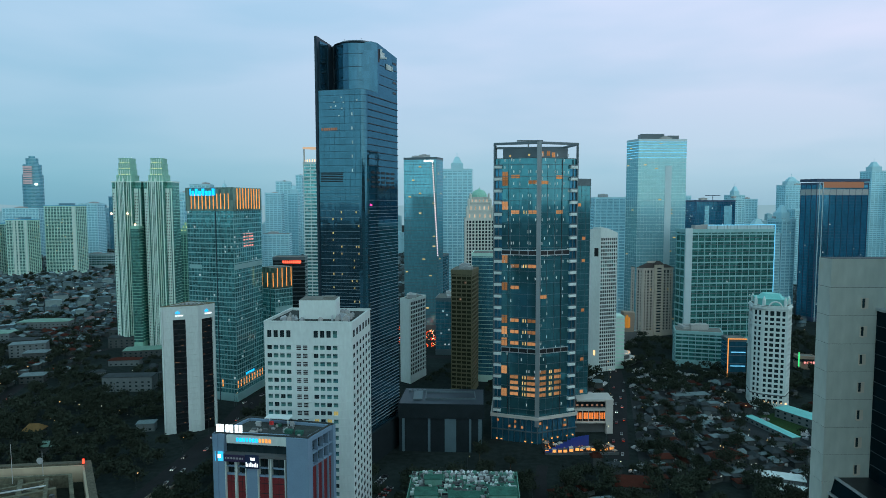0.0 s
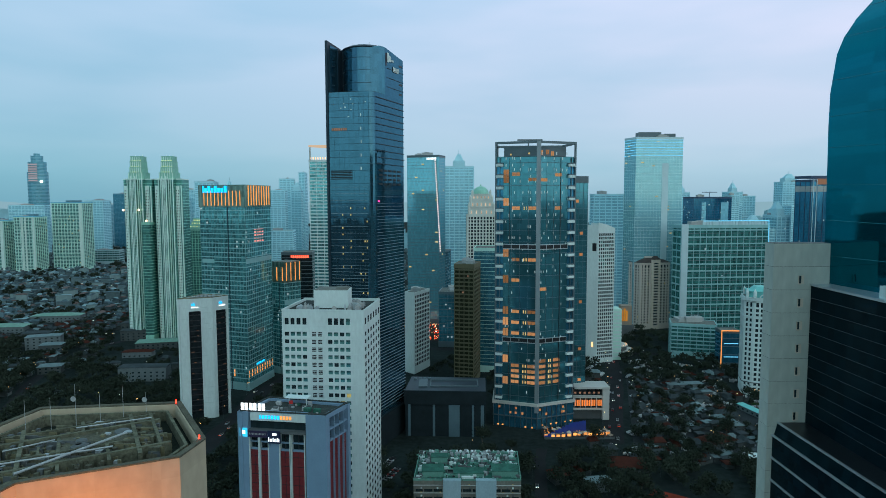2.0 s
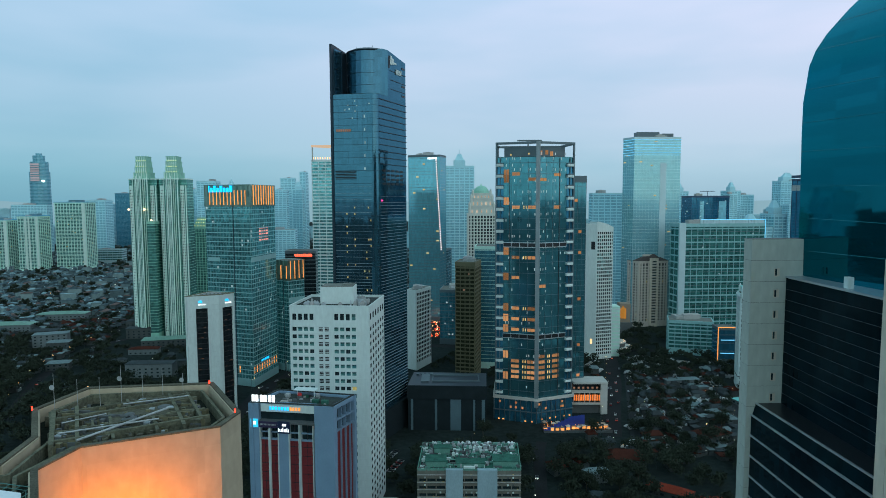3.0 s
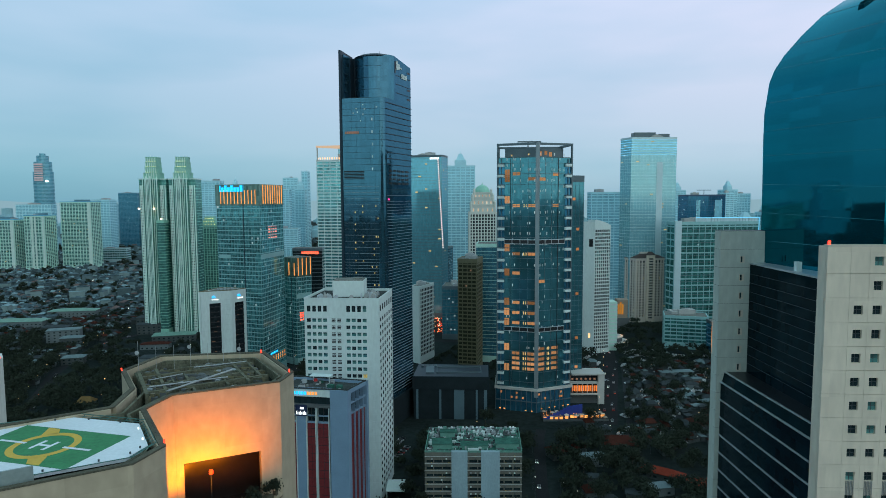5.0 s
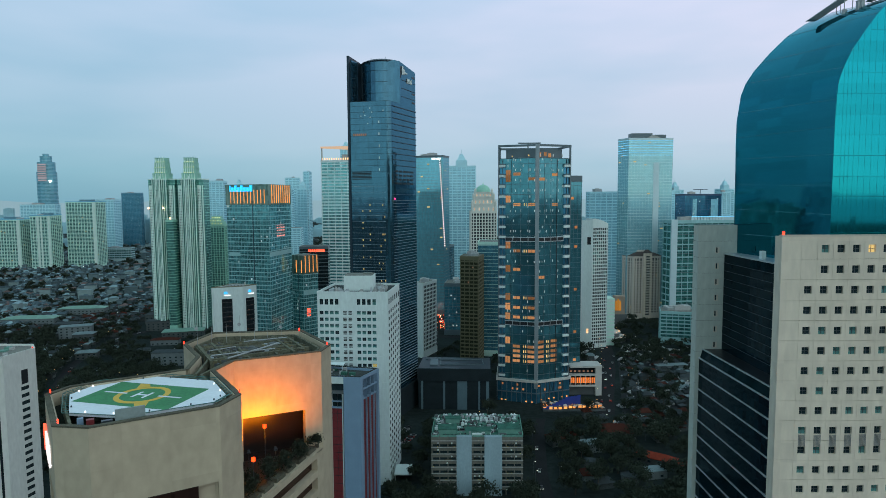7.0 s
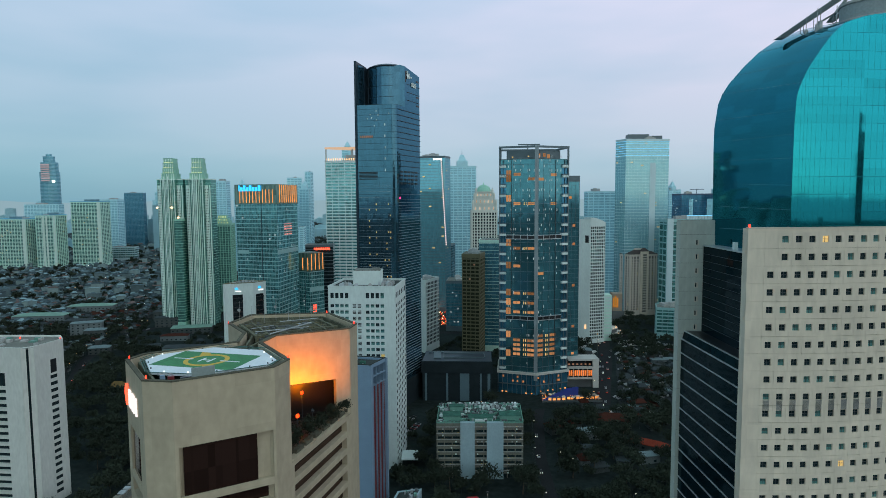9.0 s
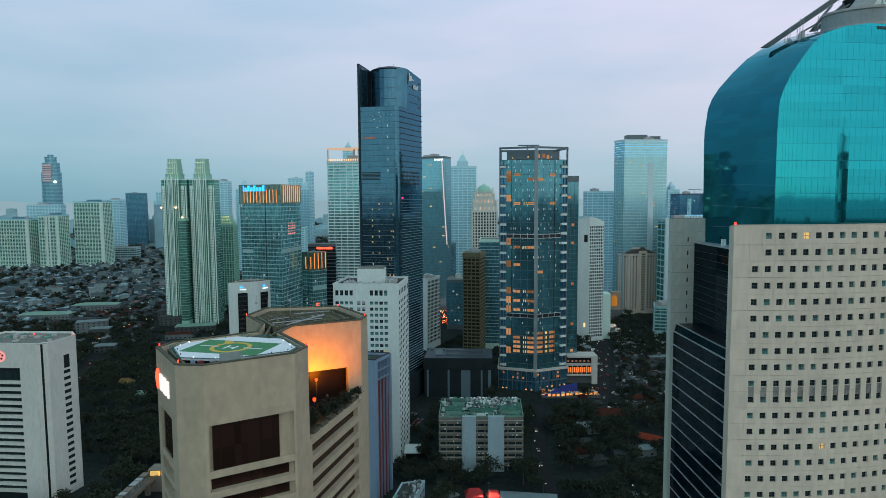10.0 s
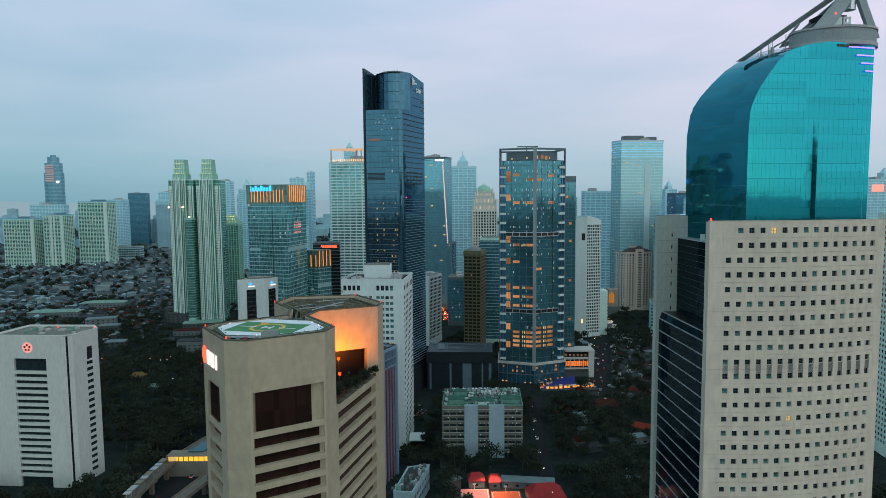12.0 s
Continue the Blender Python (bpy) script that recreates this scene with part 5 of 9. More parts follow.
def green_roof_office():
    P0 = [(-16.6, 259.8), (33.4, 259.0), (35.6, 291.5), (-15.0, 292.5)]
    c = centre(P0)
    P = [(x - c[0], y - c[1]) for x, y in P0]
    Z = 33.0
    root = thing("green_roof_office", "low office slab with green painted roof deck", "building", (*c, 0), "near towers")
    part("core", Boxes().prism(grow(P, -0.9), 0, Z - 0.5).mesh("core", WINDARK), root)
    w, fr = length(P[0], P[1]), wall_frame(P[0], P[1])
    for k in range(8):
        z = 2.6 + 3.7 * k
        part("floor_band", Boxes().ring(P, 0, 0.9, z, z + 2.0 if k < 7 else Z - 0.5).mesh("floor_band", GREYP), root)
        part("sunshade", Boxes().box(0, w, 0, 0.7, z + 1.9, z + 2.05, fr).mesh("sunshade", CONC), root)
        for j in range(20):
            x = 0.8 + j * w / 20
            if random.Random(k * 31 + j).random() < 0.4:
                part("air_unit", Boxes().box(x, x + 0.8, 0, 0.55, z + 0.3, z + 0.95, fr).mesh("air_unit", random.Random(k + j).choice([PLANT_GREY, WHITE, DARKC])), root)
    r4 = random.Random(44)
    lights_on(root, P[0], P[1], [(1.2 + 2.25 * r4.randrange(22), 4.6 + 3.7 * r4.randrange(8)) for _ in range(30)], (0.5, 0.4), L_YELLOW2)
    for k in range(12):
        x = w * k / 11
        part("pier", Boxes().box(max(0, x - 0.25), min(w, x + 0.25), -0.9, 0.05, 0, Z, fr).mesh("pier", GREYP), root)
    for x0, x1 in ((13.8, 22.0), (29.0, 38.5)):
        part("shaft", Boxes().box(x0, x1, -0.9, 1.6, 0, Z + 0.4, fr).mesh("shaft", BLUEG), root, "pale blue-grey blank shaft")
    part("roof", Boxes().prism(grow(P, -0.3), Z - 0.5, Z).mesh("roof", GREEN_ROOF), root)
    part("parapet", Boxes().ring(P, 0.05, 0.3, Z - 0.5, Z + 0.4).mesh("parapet", GREENP), root)
    rnd = random.Random(12)
    for j in range(190):
        x, y = rnd.uniform(-23.5, 23.5), rnd.choice([rnd.uniform(-14, 14), rnd.uniform(3, 14.5), rnd.uniform(8, 14.5)])
        s, h = rnd.uniform(0.35, 1.1), rnd.uniform(0.6, 1.8)
        bx = Boxes().box(x - s, x + s, y - s * 0.7, y + s * 0.7, Z, Z + h)
        bx.rod((x - s * 0.4, y, Z + h), (x - s * 0.4, y, Z + h + 0.25), s * 0.4, 8).rod((x + s * 0.4, y, Z + h), (x + s * 0.4, y, Z + h + 0.25), s * 0.4, 8)
        part("cooling_unit", bx.mesh("cooling_unit", rnd.choice([PLANT_GREY, WHITE, GREENP, DARKC, PLANT_GREY])), root)
    for mt, seed in ((DARKC, 1), (WHITE, 2), (GREENP, 3), (BLACKP, 4)):
        r2, many = random.Random(seed + 60), Boxes()
        for j in range(120):
            x, y = r2.uniform(-24, 24), r2.uniform(-15.5, 15.5)
            s, h = r2.uniform(0.15, 0.6), r2.uniform(0.2, 1.2)
            e = r2.choice([1, 1, 4])
            many.box(x - s * e, x + s * e, y - s, y + s, Z, Z + h)
        part("roof_clutter", many.mesh("roof_clutter", mt), root, kind="stuff")
    # a row of tall white fan housings along the back edge
    for x in (-17.5, -11.5, -5.2, -3.2, 0.4, 2.6, 4.6, 10.4, 21.2, 23.0):
        bx = Boxes().box(x - 0.6, x + 0.6, 13.4, 14.4, Z, Z + 1.5).rod((x, 13.9, Z + 1.5), (x, 13.9, Z + 1.8), 0.45, 10)
        part("fan_housing", bx.mesh("fan_housing", FANW), root, "bright white fan housing")
    for x, y, sx, sy, h in ((-17, -9, 5, 4, 2.6), (17, -9, 6, 4, 2.6), (0, -10, 7, 3, 1.6), (-14, 4, 4, 2.4, 3.2)):
        part("roof_house", Boxes().box(x - sx, x + sx, y - sy, y + sy, Z, Z + h).box(x - sx - 0.3, x + sx + 0.3, y - sy - 0.3, y + sy + 0.3, Z + h, Z + h + 0.2, mat=1).mesh("roof_house", [GREENP, GREEN_ROOF]), root)


green_roof_office()


# ---- two white towers with black glass ----
def black_slot_tower():
    P0 = [(-196.5, 427.5), (-174.0, 435.8), (-165.8, 446.5), (-188, 452)]
    c = centre(P0)
    P = [(x - c[0], y - c[1]) for x, y in P0]
    Z = 91.0
    root = thing("black_slot_tower", "white panelled tower with tall black glass slots", "building", (*c, 0), "western offices")
    part("core", Boxes().prism(grow(P, -1.2), 0, Z - 1.0).mesh("core", G_DARK), root)
    for (a, b), (l, r), top in (((P[0], P[1]), (0.32, 0.34), 9.5), ((P[1], P[2]), (0.22, 0.12), 10.0)):
        w, fr = length(a, b), wall_frame(a, b)
        for x0, x1, z0, z1 in ((0, w * l, 0, Z), (w * (1 - r), w, 0, Z), (w * l, w * (1 - r), Z - top, Z)):
            z = z0
            while z < z1 - 0.01:
                q = min(z + 4.0, z1)
                part("panel", Boxes().box(x0, x1, -1.2, 0, z, q - 0.06, fr).mesh("panel", WHITE), root)
                z = q
        z = 6.0
        while z < Z - top:
            part("floor_band", Boxes().box(w * l, w * (1 - r), -1.2, -0.9, z, z + 0.7, fr).mesh("floor_band", BLACKP), root)
            z += 4.0
        r6 = random.Random(int(w * 10))
        lights_on(root, (a[0] - (b[1] - a[1]) / w * 0.85, a[1] + (b[0] - a[0]) / w * 0.85), (b[0] - (b[1] - a[1]) / w * 0.85, b[1] + (b[0] - a[0]) / w * 0.85), [(r6.uniform(w * l + 1, w * (1 - r) - 1), 6.9 + 4.0 * r6.randrange(18)) for _ in range(12)], (1.4, 0.3), L_DIMO)
        part("corner_groove", Boxes().box(w * l - 0.05, w * l, -1.0, 0.05, 0, Z - top, fr).mesh("corner_groove", STEEL), root)
        sign(root, a, b, w * 0.40, Z - 6.4, [(0, 0.9, 1.2, 2.6), (1.2, 1.7, 1.2, 3.2), (1.9, 2.6, 1.2, 2.4)] , L_BLUE)
        sign(root, a, b, w * 0.38, Z - 7.0, [(0.3 + 0.75 * j, 0.8 + 0.75 * j, 0, 0.8) for j in range(7)], L_WHITE)
    for a, b in ((P[2], P[3]), (P[3], P[0])):
        part("rear_wall", Boxes().box(0, length(a, b), -1.2, 0, 0, Z, wall_frame(a, b)).mesh("rear_wall", WHITE), root)
    part("roof", Boxes().prism(grow(P, -0.8), Z - 0.9, Z - 0.2).mesh("roof", ROOF), root)
    part("parapet", Boxes().ring(P, 0.1, 0.6, Z, Z + 0.5).mesh("parapet", OLIVE), root)
    for j in range(5):
        part("roof_plant", Boxes().box(-6 + 2.6 * j, -4.4 + 2.6 * j, -1 + j, 1.4 + j * 0.5, Z - 0.3, Z + 1 + 0.3 * (j % 3)).mesh("roof_plant", PLANT_GREY), root)


black_slot_tower()


def white_band_tower():
    P0 = [(-269, 226), (-227.2, 222.2), (-222.6, 225.5), (-218.6, 243.6), (-225, 252), (-265, 254)]
    c = centre(P0)
    P = [(x - c[0], y - c[1]) for x, y in P0]
    Z = 86.8
    root = thing("white_band_tower", "white concrete tower with dark window bands", "building", (*c, 0), "near towers")
    part("core", Boxes().prism(grow(P, -1.3), 0, Z - 1.2).mesh("core", WINDARK), root)
    a, b = P[0], P[1]
    w, fr = length(a, b), wall_frame(a, b)
    x0, x1 = w - 28.5, w - 9.4
    for q0, q1, z0, z1 in ((0, x0, 0, Z), (x1, w, 0, Z), (x0, x1, Z - 12.8, Z)):
        part("wall", Boxes().box(q0, q1, -1.3, 0, z0, z1, fr).mesh("wall", WARMW), root)
    z = Z - 21.6
    band = Boxes().box(x0, x1, -1.3, -0.1, 0, 1.7).box(x0, x1, -0.1, 0.02, 1.45, 1.7).mesh("floor_band", WARMW)
    while z > 4:
        part("floor_band", band, root, m=fr @ Matrix.Translation((0, 0, z)))
        z -= 3.7
    # narrow groove and the side with small windows
    a1, b1 = P[1], P[2]
    w1, fr1 = length(a1, b1), wall_frame(a1, b1)
    for q0, q1 in ((0.15, 2.2), (3.3, w1)):
        part("corner_pier", Boxes().box(q0, q1, -1.1, -0.1, 0, Z - 0.4, fr1).mesh("corner_pier", WARMW), root)
    rows = [Z - 12.4] + [Z - 18.4 - 3.7 * k for k in range(18)]
    w2 = length(P[2], P[3])
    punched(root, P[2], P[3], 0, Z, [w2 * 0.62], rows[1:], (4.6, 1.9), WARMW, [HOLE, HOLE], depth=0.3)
    part("tall_window", Boxes().box(w2 * 0.62 - 1.9, w2 * 0.62 + 1.9, -0.2, 0.05, Z - 16.2, Z - 9.0, wall_frame(P[2], P[3])).mesh("tall_window", BLACKP), root)
    for k in (3, 4, 5):
        aa, bb = P[k], P[(k + 1) % 6]
        part("rear_wall", Boxes().box(0, length(aa, bb), -1.2, 0, 0, Z, wall_frame(aa, bb)).mesh("rear_wall", WARMW), root)
    part("roof", Boxes().prism(grow(P, -1.0), Z - 1.0, Z - 0.5).mesh("roof", ROOF), root)
    part("roof_lawn", Boxes().prism(grow(P, -3.2), Z - 0.5, Z - 0.2).mesh("roof_lawn", GREYP), root)
    part("parapet", Boxes().ring(P, 0.05, 0.8, Z, Z + 0.4).mesh("parapet", WARMW), root)
    rnd = random.Random(3)
    for j in range(14):
        x, y, s = rnd.uniform(-18, 16), rnd.uniform(-7, 7), rnd.uniform(0.5, 1.6)
        part("roof_unit", Boxes().box(x - s, x + s, y - s, y + s, Z - 0.3, Z + rnd.uniform(0.4, 1.3)).mesh("roof_unit", rnd.choice([PLANT_GREY, GREENP, CONC])), root)
    # round red emblem of plain petals
    em = Boxes()
    cx, cz = (x0 + x1) / 2 - 1.0, Z - 6.6
    for j in range(5):
        t = radians(90 + 72 * j)
        em.rod((cx + 1.5 * math.cos(t), 0.1, cz + 1.5 * math.sin(t)), (cx + 1.5 * math.cos(t), 0.4, cz + 1.5 * math.sin(t)), 0.6, 10)
    part("emblem_disc", Boxes().rod((cx, 0.02, cz), (cx, 0.18, cz), 3.0, 24).mesh("emblem_disc", L_EMB), root, "lit round emblem", fr)
    part("emblem_petal", em.mesh("emblem_petal", PNM_RED), root, "", fr)
    for p in ((P[0][0] + 26, P[0][1] + 20), P[3]):
        part("red_lamp", Boxes().rod((p[0] * 0.95, p[1] * 0.9, Z), (p[0] * 0.95, p[1] * 0.9, Z + 1), 0.3).mesh("red_lamp", L_RED), root)


white_band_tower()
STEELM = shade("mid_grey_ledge", (0.27, 0.31, 0.32), 0.5, metal=0.4, var=0.15)
STEELB = shade("blue_black_steel", (0.022, 0.04, 0.055), 0.4, metal=0.4, var=0.2)
L_BAY = lit("lit_hotel_room", (1.0, 0.47, 0.20), 0.32, 0.9)
L_MAG = lit("magenta_sign_light", (1.0, 0.05, 0.25), 2.2, 0.1)
STEELG = shade("petrol_steel", (0.10, 0.14, 0.155), 0.4, metal=0.4, var=0.15)
PALE = shade("pale_stone", (0.46, 0.45, 0.41), 0.8, var=0.15)
BLUEH = shade("blue_sheet", (0.02, 0.05, 0.28), 0.6, var=0.2)
L_GLOW = lit("podium_glow", (1.0, 0.38, 0.10), 1.1, 0.8)
L_GLOWR = lit("canopy_glow", (1.0, 0.26, 0.06), 0.8, 0.4)
CHAR = shade("charcoal_cladding", (0.016, 0.024, 0.027), 0.8, var=0.3, spec=0.08)
BLUEG2 = shade("blue_grey_strip", (0.09, 0.145, 0.165), 0.7, var=0.15, spec=0.15)
INDOF = shade("blue_grey_frame", (0.29, 0.49, 0.48), 0.5, metal=0.3, var=0.15)
CROWNB = glazing("bronze_screen_glass", (0.20, 0.27, 0.22), 0.6, 0.15, pane=(2.2, 2.2, 4.6), var=0.5)
PALEG = shade("off_white_green_render", (0.68, 0.82, 0.74), 0.8, var=0.15, streak=0.8)
CROWNG = shade("green_copper_crown", (0.26, 0.52, 0.40), 0.6, var=0.25)
G_TWIN = glazing("dark_green_glass", (0.10, 0.27, 0.235), 0.4, 0.12, pane=(3, 3, 3.35), var=0.5)
L_CROWN = lit("crown_glow", (0.85, 1.0, 0.45), 0.8, 0.5)

# ---- the tall steel-blue glass tower ----
def tall_tower():
    O = (-54.0, 398.0)
    root = thing("tall_glass_tower", "tall steel-blue glass tower with a blade edge and rounded crown", "building", (*O, 0), "central towers")
    Q = lambda x, y: (x - O[0], y - O[1])
    A, B, C, D = Q(-75.5, 382), Q(-46.5, 375.5), Q(-30.0, 414.5), Q(-62, 424)
    # rounded right-hand corner
    cor = []
    for t in (0.0, 0.25, 0.5, 0.75, 1.0):
        p, q, r = Vector(B) + (Vector(A) - Vector(B)).normalized() * 4.5, Vector(B), Vector(B) + (Vector(C) - Vector(B)).normalized() * 4.5
        cor.append(tuple((1 - t) ** 2 * p + 2 * t * (1 - t) * q + t * t * r))
    P = [A, *cor, C, D]
    SH = 231.0
    part("glass_body", Boxes().prism(P, 0, SH).mesh("glass_body", G_TALL), root)
    line = Boxes().ring(P, 0.1, 0.05, 0, 0.16).mesh("floor_line", STEELB)
    z = 22.0
    while z < SH:
        part("floor_line", line, root, m=Matrix.Translation((0, 0, z)))
        z += 4.2
    # projecting ledges on the right-hand face
    wr, frr = length(B, C), wall_frame(B, C)
    led = Boxes().box(4.0, wr, -0.05, 0.55, 0, 0.45).mesh("ledge", STEELB)
    ledl = Boxes().box(4.0, wr, -0.05, 0.5, 0, 0.22).mesh("ledge_low", STEELM)
    z = 24.1
    while z < SH - 2:
        if z > 182:
            part("ledge", led, root, m=frr @ Matrix.Translation((0, 0, z)))
        elif z < 165:
            part("ledge", ledl, root, m=frr @ Matrix.Translation((0, 0, z)))
        z += 4.2 if z > 160 else 2.1
    wf, frf = length(A, B), wall_frame(A, B)
    ledf = Boxes().box(0.5, wf - 4, -0.05, 0.3, 0, 0.16).mesh("ledge_front", STEELM)
    z = 24.0
    while z < 172:
        part("ledge", ledf, root, m=frf @ Matrix.Translation((0, 0, z)))
        z += 4.2 if z > 120 else 2.1
    # upright bars
    bar = Boxes().box(-0.03, 0.03, -0.05, 0.05, 20, SH).mesh("mullion", STEELB)
    for k in range(1, 9):
        part("mullion", bar, root, m=frf @ Matrix.Translation((wf * k / 9 + 0.3, 0, 0)))
    # blade on the left edge, rising to a point
    fr = wall_frame(D, A)
    wl = length(D, A)
    bl = Boxes()
    v = [(wl - 18, 1.6), (wl + 0.8, 1.6), (wl + 0.8, 0.0), (wl - 18, 0.0)]
    b = len(bl.v)
    for x, y in v:
        bl.v.append(fr @ Vector((x, y, 0)))
    for (x, y), h in zip(v, (262, 263.4, 263.4, 262)):
        bl.v.append(fr @ Vector((x, y, h)))
    bl.f = [[0, 1, 5, 4], [1, 2, 6, 5], [2, 3, 7, 6], [3, 0, 4, 7], [4, 5, 6, 7]]
    bl.mi = [0] * 5
    part("blade", bl.mesh("blade", STEELB), root, "dark steel blade wall")
    # rounded crown drum with its lid
    c, r = Q(-53.6, 400.6), 14.8
    drum = Boxes().rod((*c, SH - 1), (*c, 260.4), r, 48)
    part("crown_drum", drum.mesh("crown_drum", G_TALL), root)
    part("crown_lid", Boxes().rod((*c, 260.4), (*c, 261.2), r + 0.2, 48, r + 0.5).rod((*c, 261.2), (*c, 262.8), r - 0.2, 48, r - 3).rod((*c, 262.8), (*c, 264.0), r - 3.2, 48, r - 8).mesh("crown_lid", STEELB), root)
    for z in (238, 246, 254):
        part("drum_line", Boxes().rod((*c, z), (*c, z + 0.25), r + 0.1, 48).mesh("drum_line", STEELB), root)
    # the right-hand wall carries on upwards, curving in at its top
    cv = Vector(c)
    d0 = [cv + Vector((math.cos(radians(t)), math.sin(radians(t)))) * r for t in (-72, -60)]
    u0 = Vector(B) * 0.62 + Vector(C) * 0.38
    u1 = Vector(C)
    back_ = Vector((-5, 3))
    up = [tuple(d0[0]), tuple(d0[1] + Vector((2.4, -0.6))), tuple(u0), tuple(u1), tuple(u1 + back_), tuple(cv + Vector((6, 6))), tuple(cv)]
    wallm = Boxes().prism(up, SH, 256.0)
    b = len(wallm.v)
    wallm.v += [Vector((x, y, 256.0)) for x, y in up] + [Vector((x, y, z)) for (x, y), z in zip(up, (260.4, 261.6, 261.4, 257.6, 257.6, 260.4, 260.4))]
    n7 = len(up)
    wallm.f += [[b + k, b + (k + 1) % n7, b + n7 + (k + 1) % n7, b + n7 + k] for k in range(n7)] + [[b + n7 + k for k in range(n7)]]
    wallm.mi += [0] * (n7 + 1)
    part("upper_wall", wallm.mesh("upper_wall", G_TALL), root)
    for z in (236.5, 242.5, 248.5):
        part("ledge", Boxes().box(19, wr, -0.05, 0.3, z, z + 0.3, frr).mesh("ledge_high", STEELB), root)
    for z in (233.6, 240.2, 252.4):
        part("vent_slot", Boxes().box(wr - 6, wr - 1.5, 0, 0.2, z, z + 1.3, frr).mesh("vent_slot", BLACKP), root)
    part("blade_lining", Boxes().box(wl - 17.6, wl - 2.5, -0.5, -0.05, SH + 0.4, 261, fr).mesh("blade_lining", G_TALL), root, "steel-blue lining of the blade wall")
    part("upper_slot", Boxes().box(17.2, 18.6, 0.0, 0.15, 250, 258, frr).mesh("upper_slot", BLACKP), root)
    part("roof", Boxes().prism(grow(P, -0.5), SH, SH + 0.3).mesh("roof", ROOFD), root)
    rec = wall_frame(A, B)
    part("recess_wall", Boxes().box(0.5, 12.5, -19.0, -18.2, SH, 261.5, rec).mesh("recess_wall", STEELB), root)
    part("recess_strip", Boxes().box(wl - 17.5, wl - 12, -0.9, -0.5, SH + 0.4, 261, fr).mesh("recess_strip", STEELB), root)
    for z in (236, 242, 248):
        part("landing", Boxes().box(0.6, 2.6, -5.2, -3.4, z, z + 0.3, rec).mesh("landing", STEELB), root)
    # plant floors with louvres
    lou = Boxes()
    for j in range(6):
        lou.box(1.0, 15.5, 0.05, 0.22, 176 + j * 1.0, 176.6 + j * 1.0, rec)
    part("louvre_band", lou.mesh("louvre_band", BLACKP), root)
    lou = Boxes()
    for i in range(4):
        for j in range(5):
            lou.box(7 + j * 6.4, 11.4 + j * 6.4, 0.05, 0.25, 172.5 + i * 2.9, 173.9 + i * 2.9, frr)
    part("louvre_band", lou.mesh("louvre_band", BLACKP), root)
    # lit rooms
    rnd = random.Random(11)
    lights_on(root, A, B, [(21.5 + rnd.uniform(-0.3, 0.3), 182 + 8.4 * k) for k in range(5)], (0.7, 1.8), L_COOL)
    lights_on(root, A, B, [(rnd.choice([8.5, 14, 20.5, 22, 23.5, 25]), 52 + 4.2 * rnd.randrange(26)) for k in range(46)], (0.7, 1.1), L_YELLOW)
    lights_on(root, A, B, [(rnd.uniform(8, 25), 215 + rnd.uniform(0, 12)) for k in range(8)], (0.8, 0.7), L_COOL)
    lights_on(root, A, B, [(2.5 + 1.5 * k, 207) for k in range(7)], (1.2, 1.6), L_DIMO)
    sign(root, B, C, 27, 247.5, [(0, 1.2, 0, 3.4), (1.7, 2.9, 0, 3.2), (3.4, 4.4, 0, 3.4), (4.9, 6.4, 0, 3.0), (6.9, 8.2, 0, 3.4)], WHITE)
    sign(root, B, C, 19.2, 252.5, [(0, 2.2, 0, 6.0), (2.2, 5, 0.6, 4.4), (5, 8.5, 1.2, 2.4)], WHITE)
    sign(root, B, C, 5, 161.5, [(0, 0.8, 0, 1.2), (1.1, 1.8, 0, 1.0)], L_MAG)
    for x, y in ((-1, 4), (6, 8), (-8, -3), (3, -6)):
        part("aerial", Boxes().rod((c[0] + x, c[1] + y, 262.6), (c[0] + x, c[1] + y, 265.5), 0.12).mesh("aerial", PLANT_GREY), root)
    # stone podium
    part("podium", Boxes().prism(grow(P, 2.0), 0, 20).mesh("podium", CHAR), root)
    lights_on(root, Q(-48, 373), Q(-30, 410), [(4, 9), (9, 9)], (3.5, 4.0), L_WARM)


tall_tower()


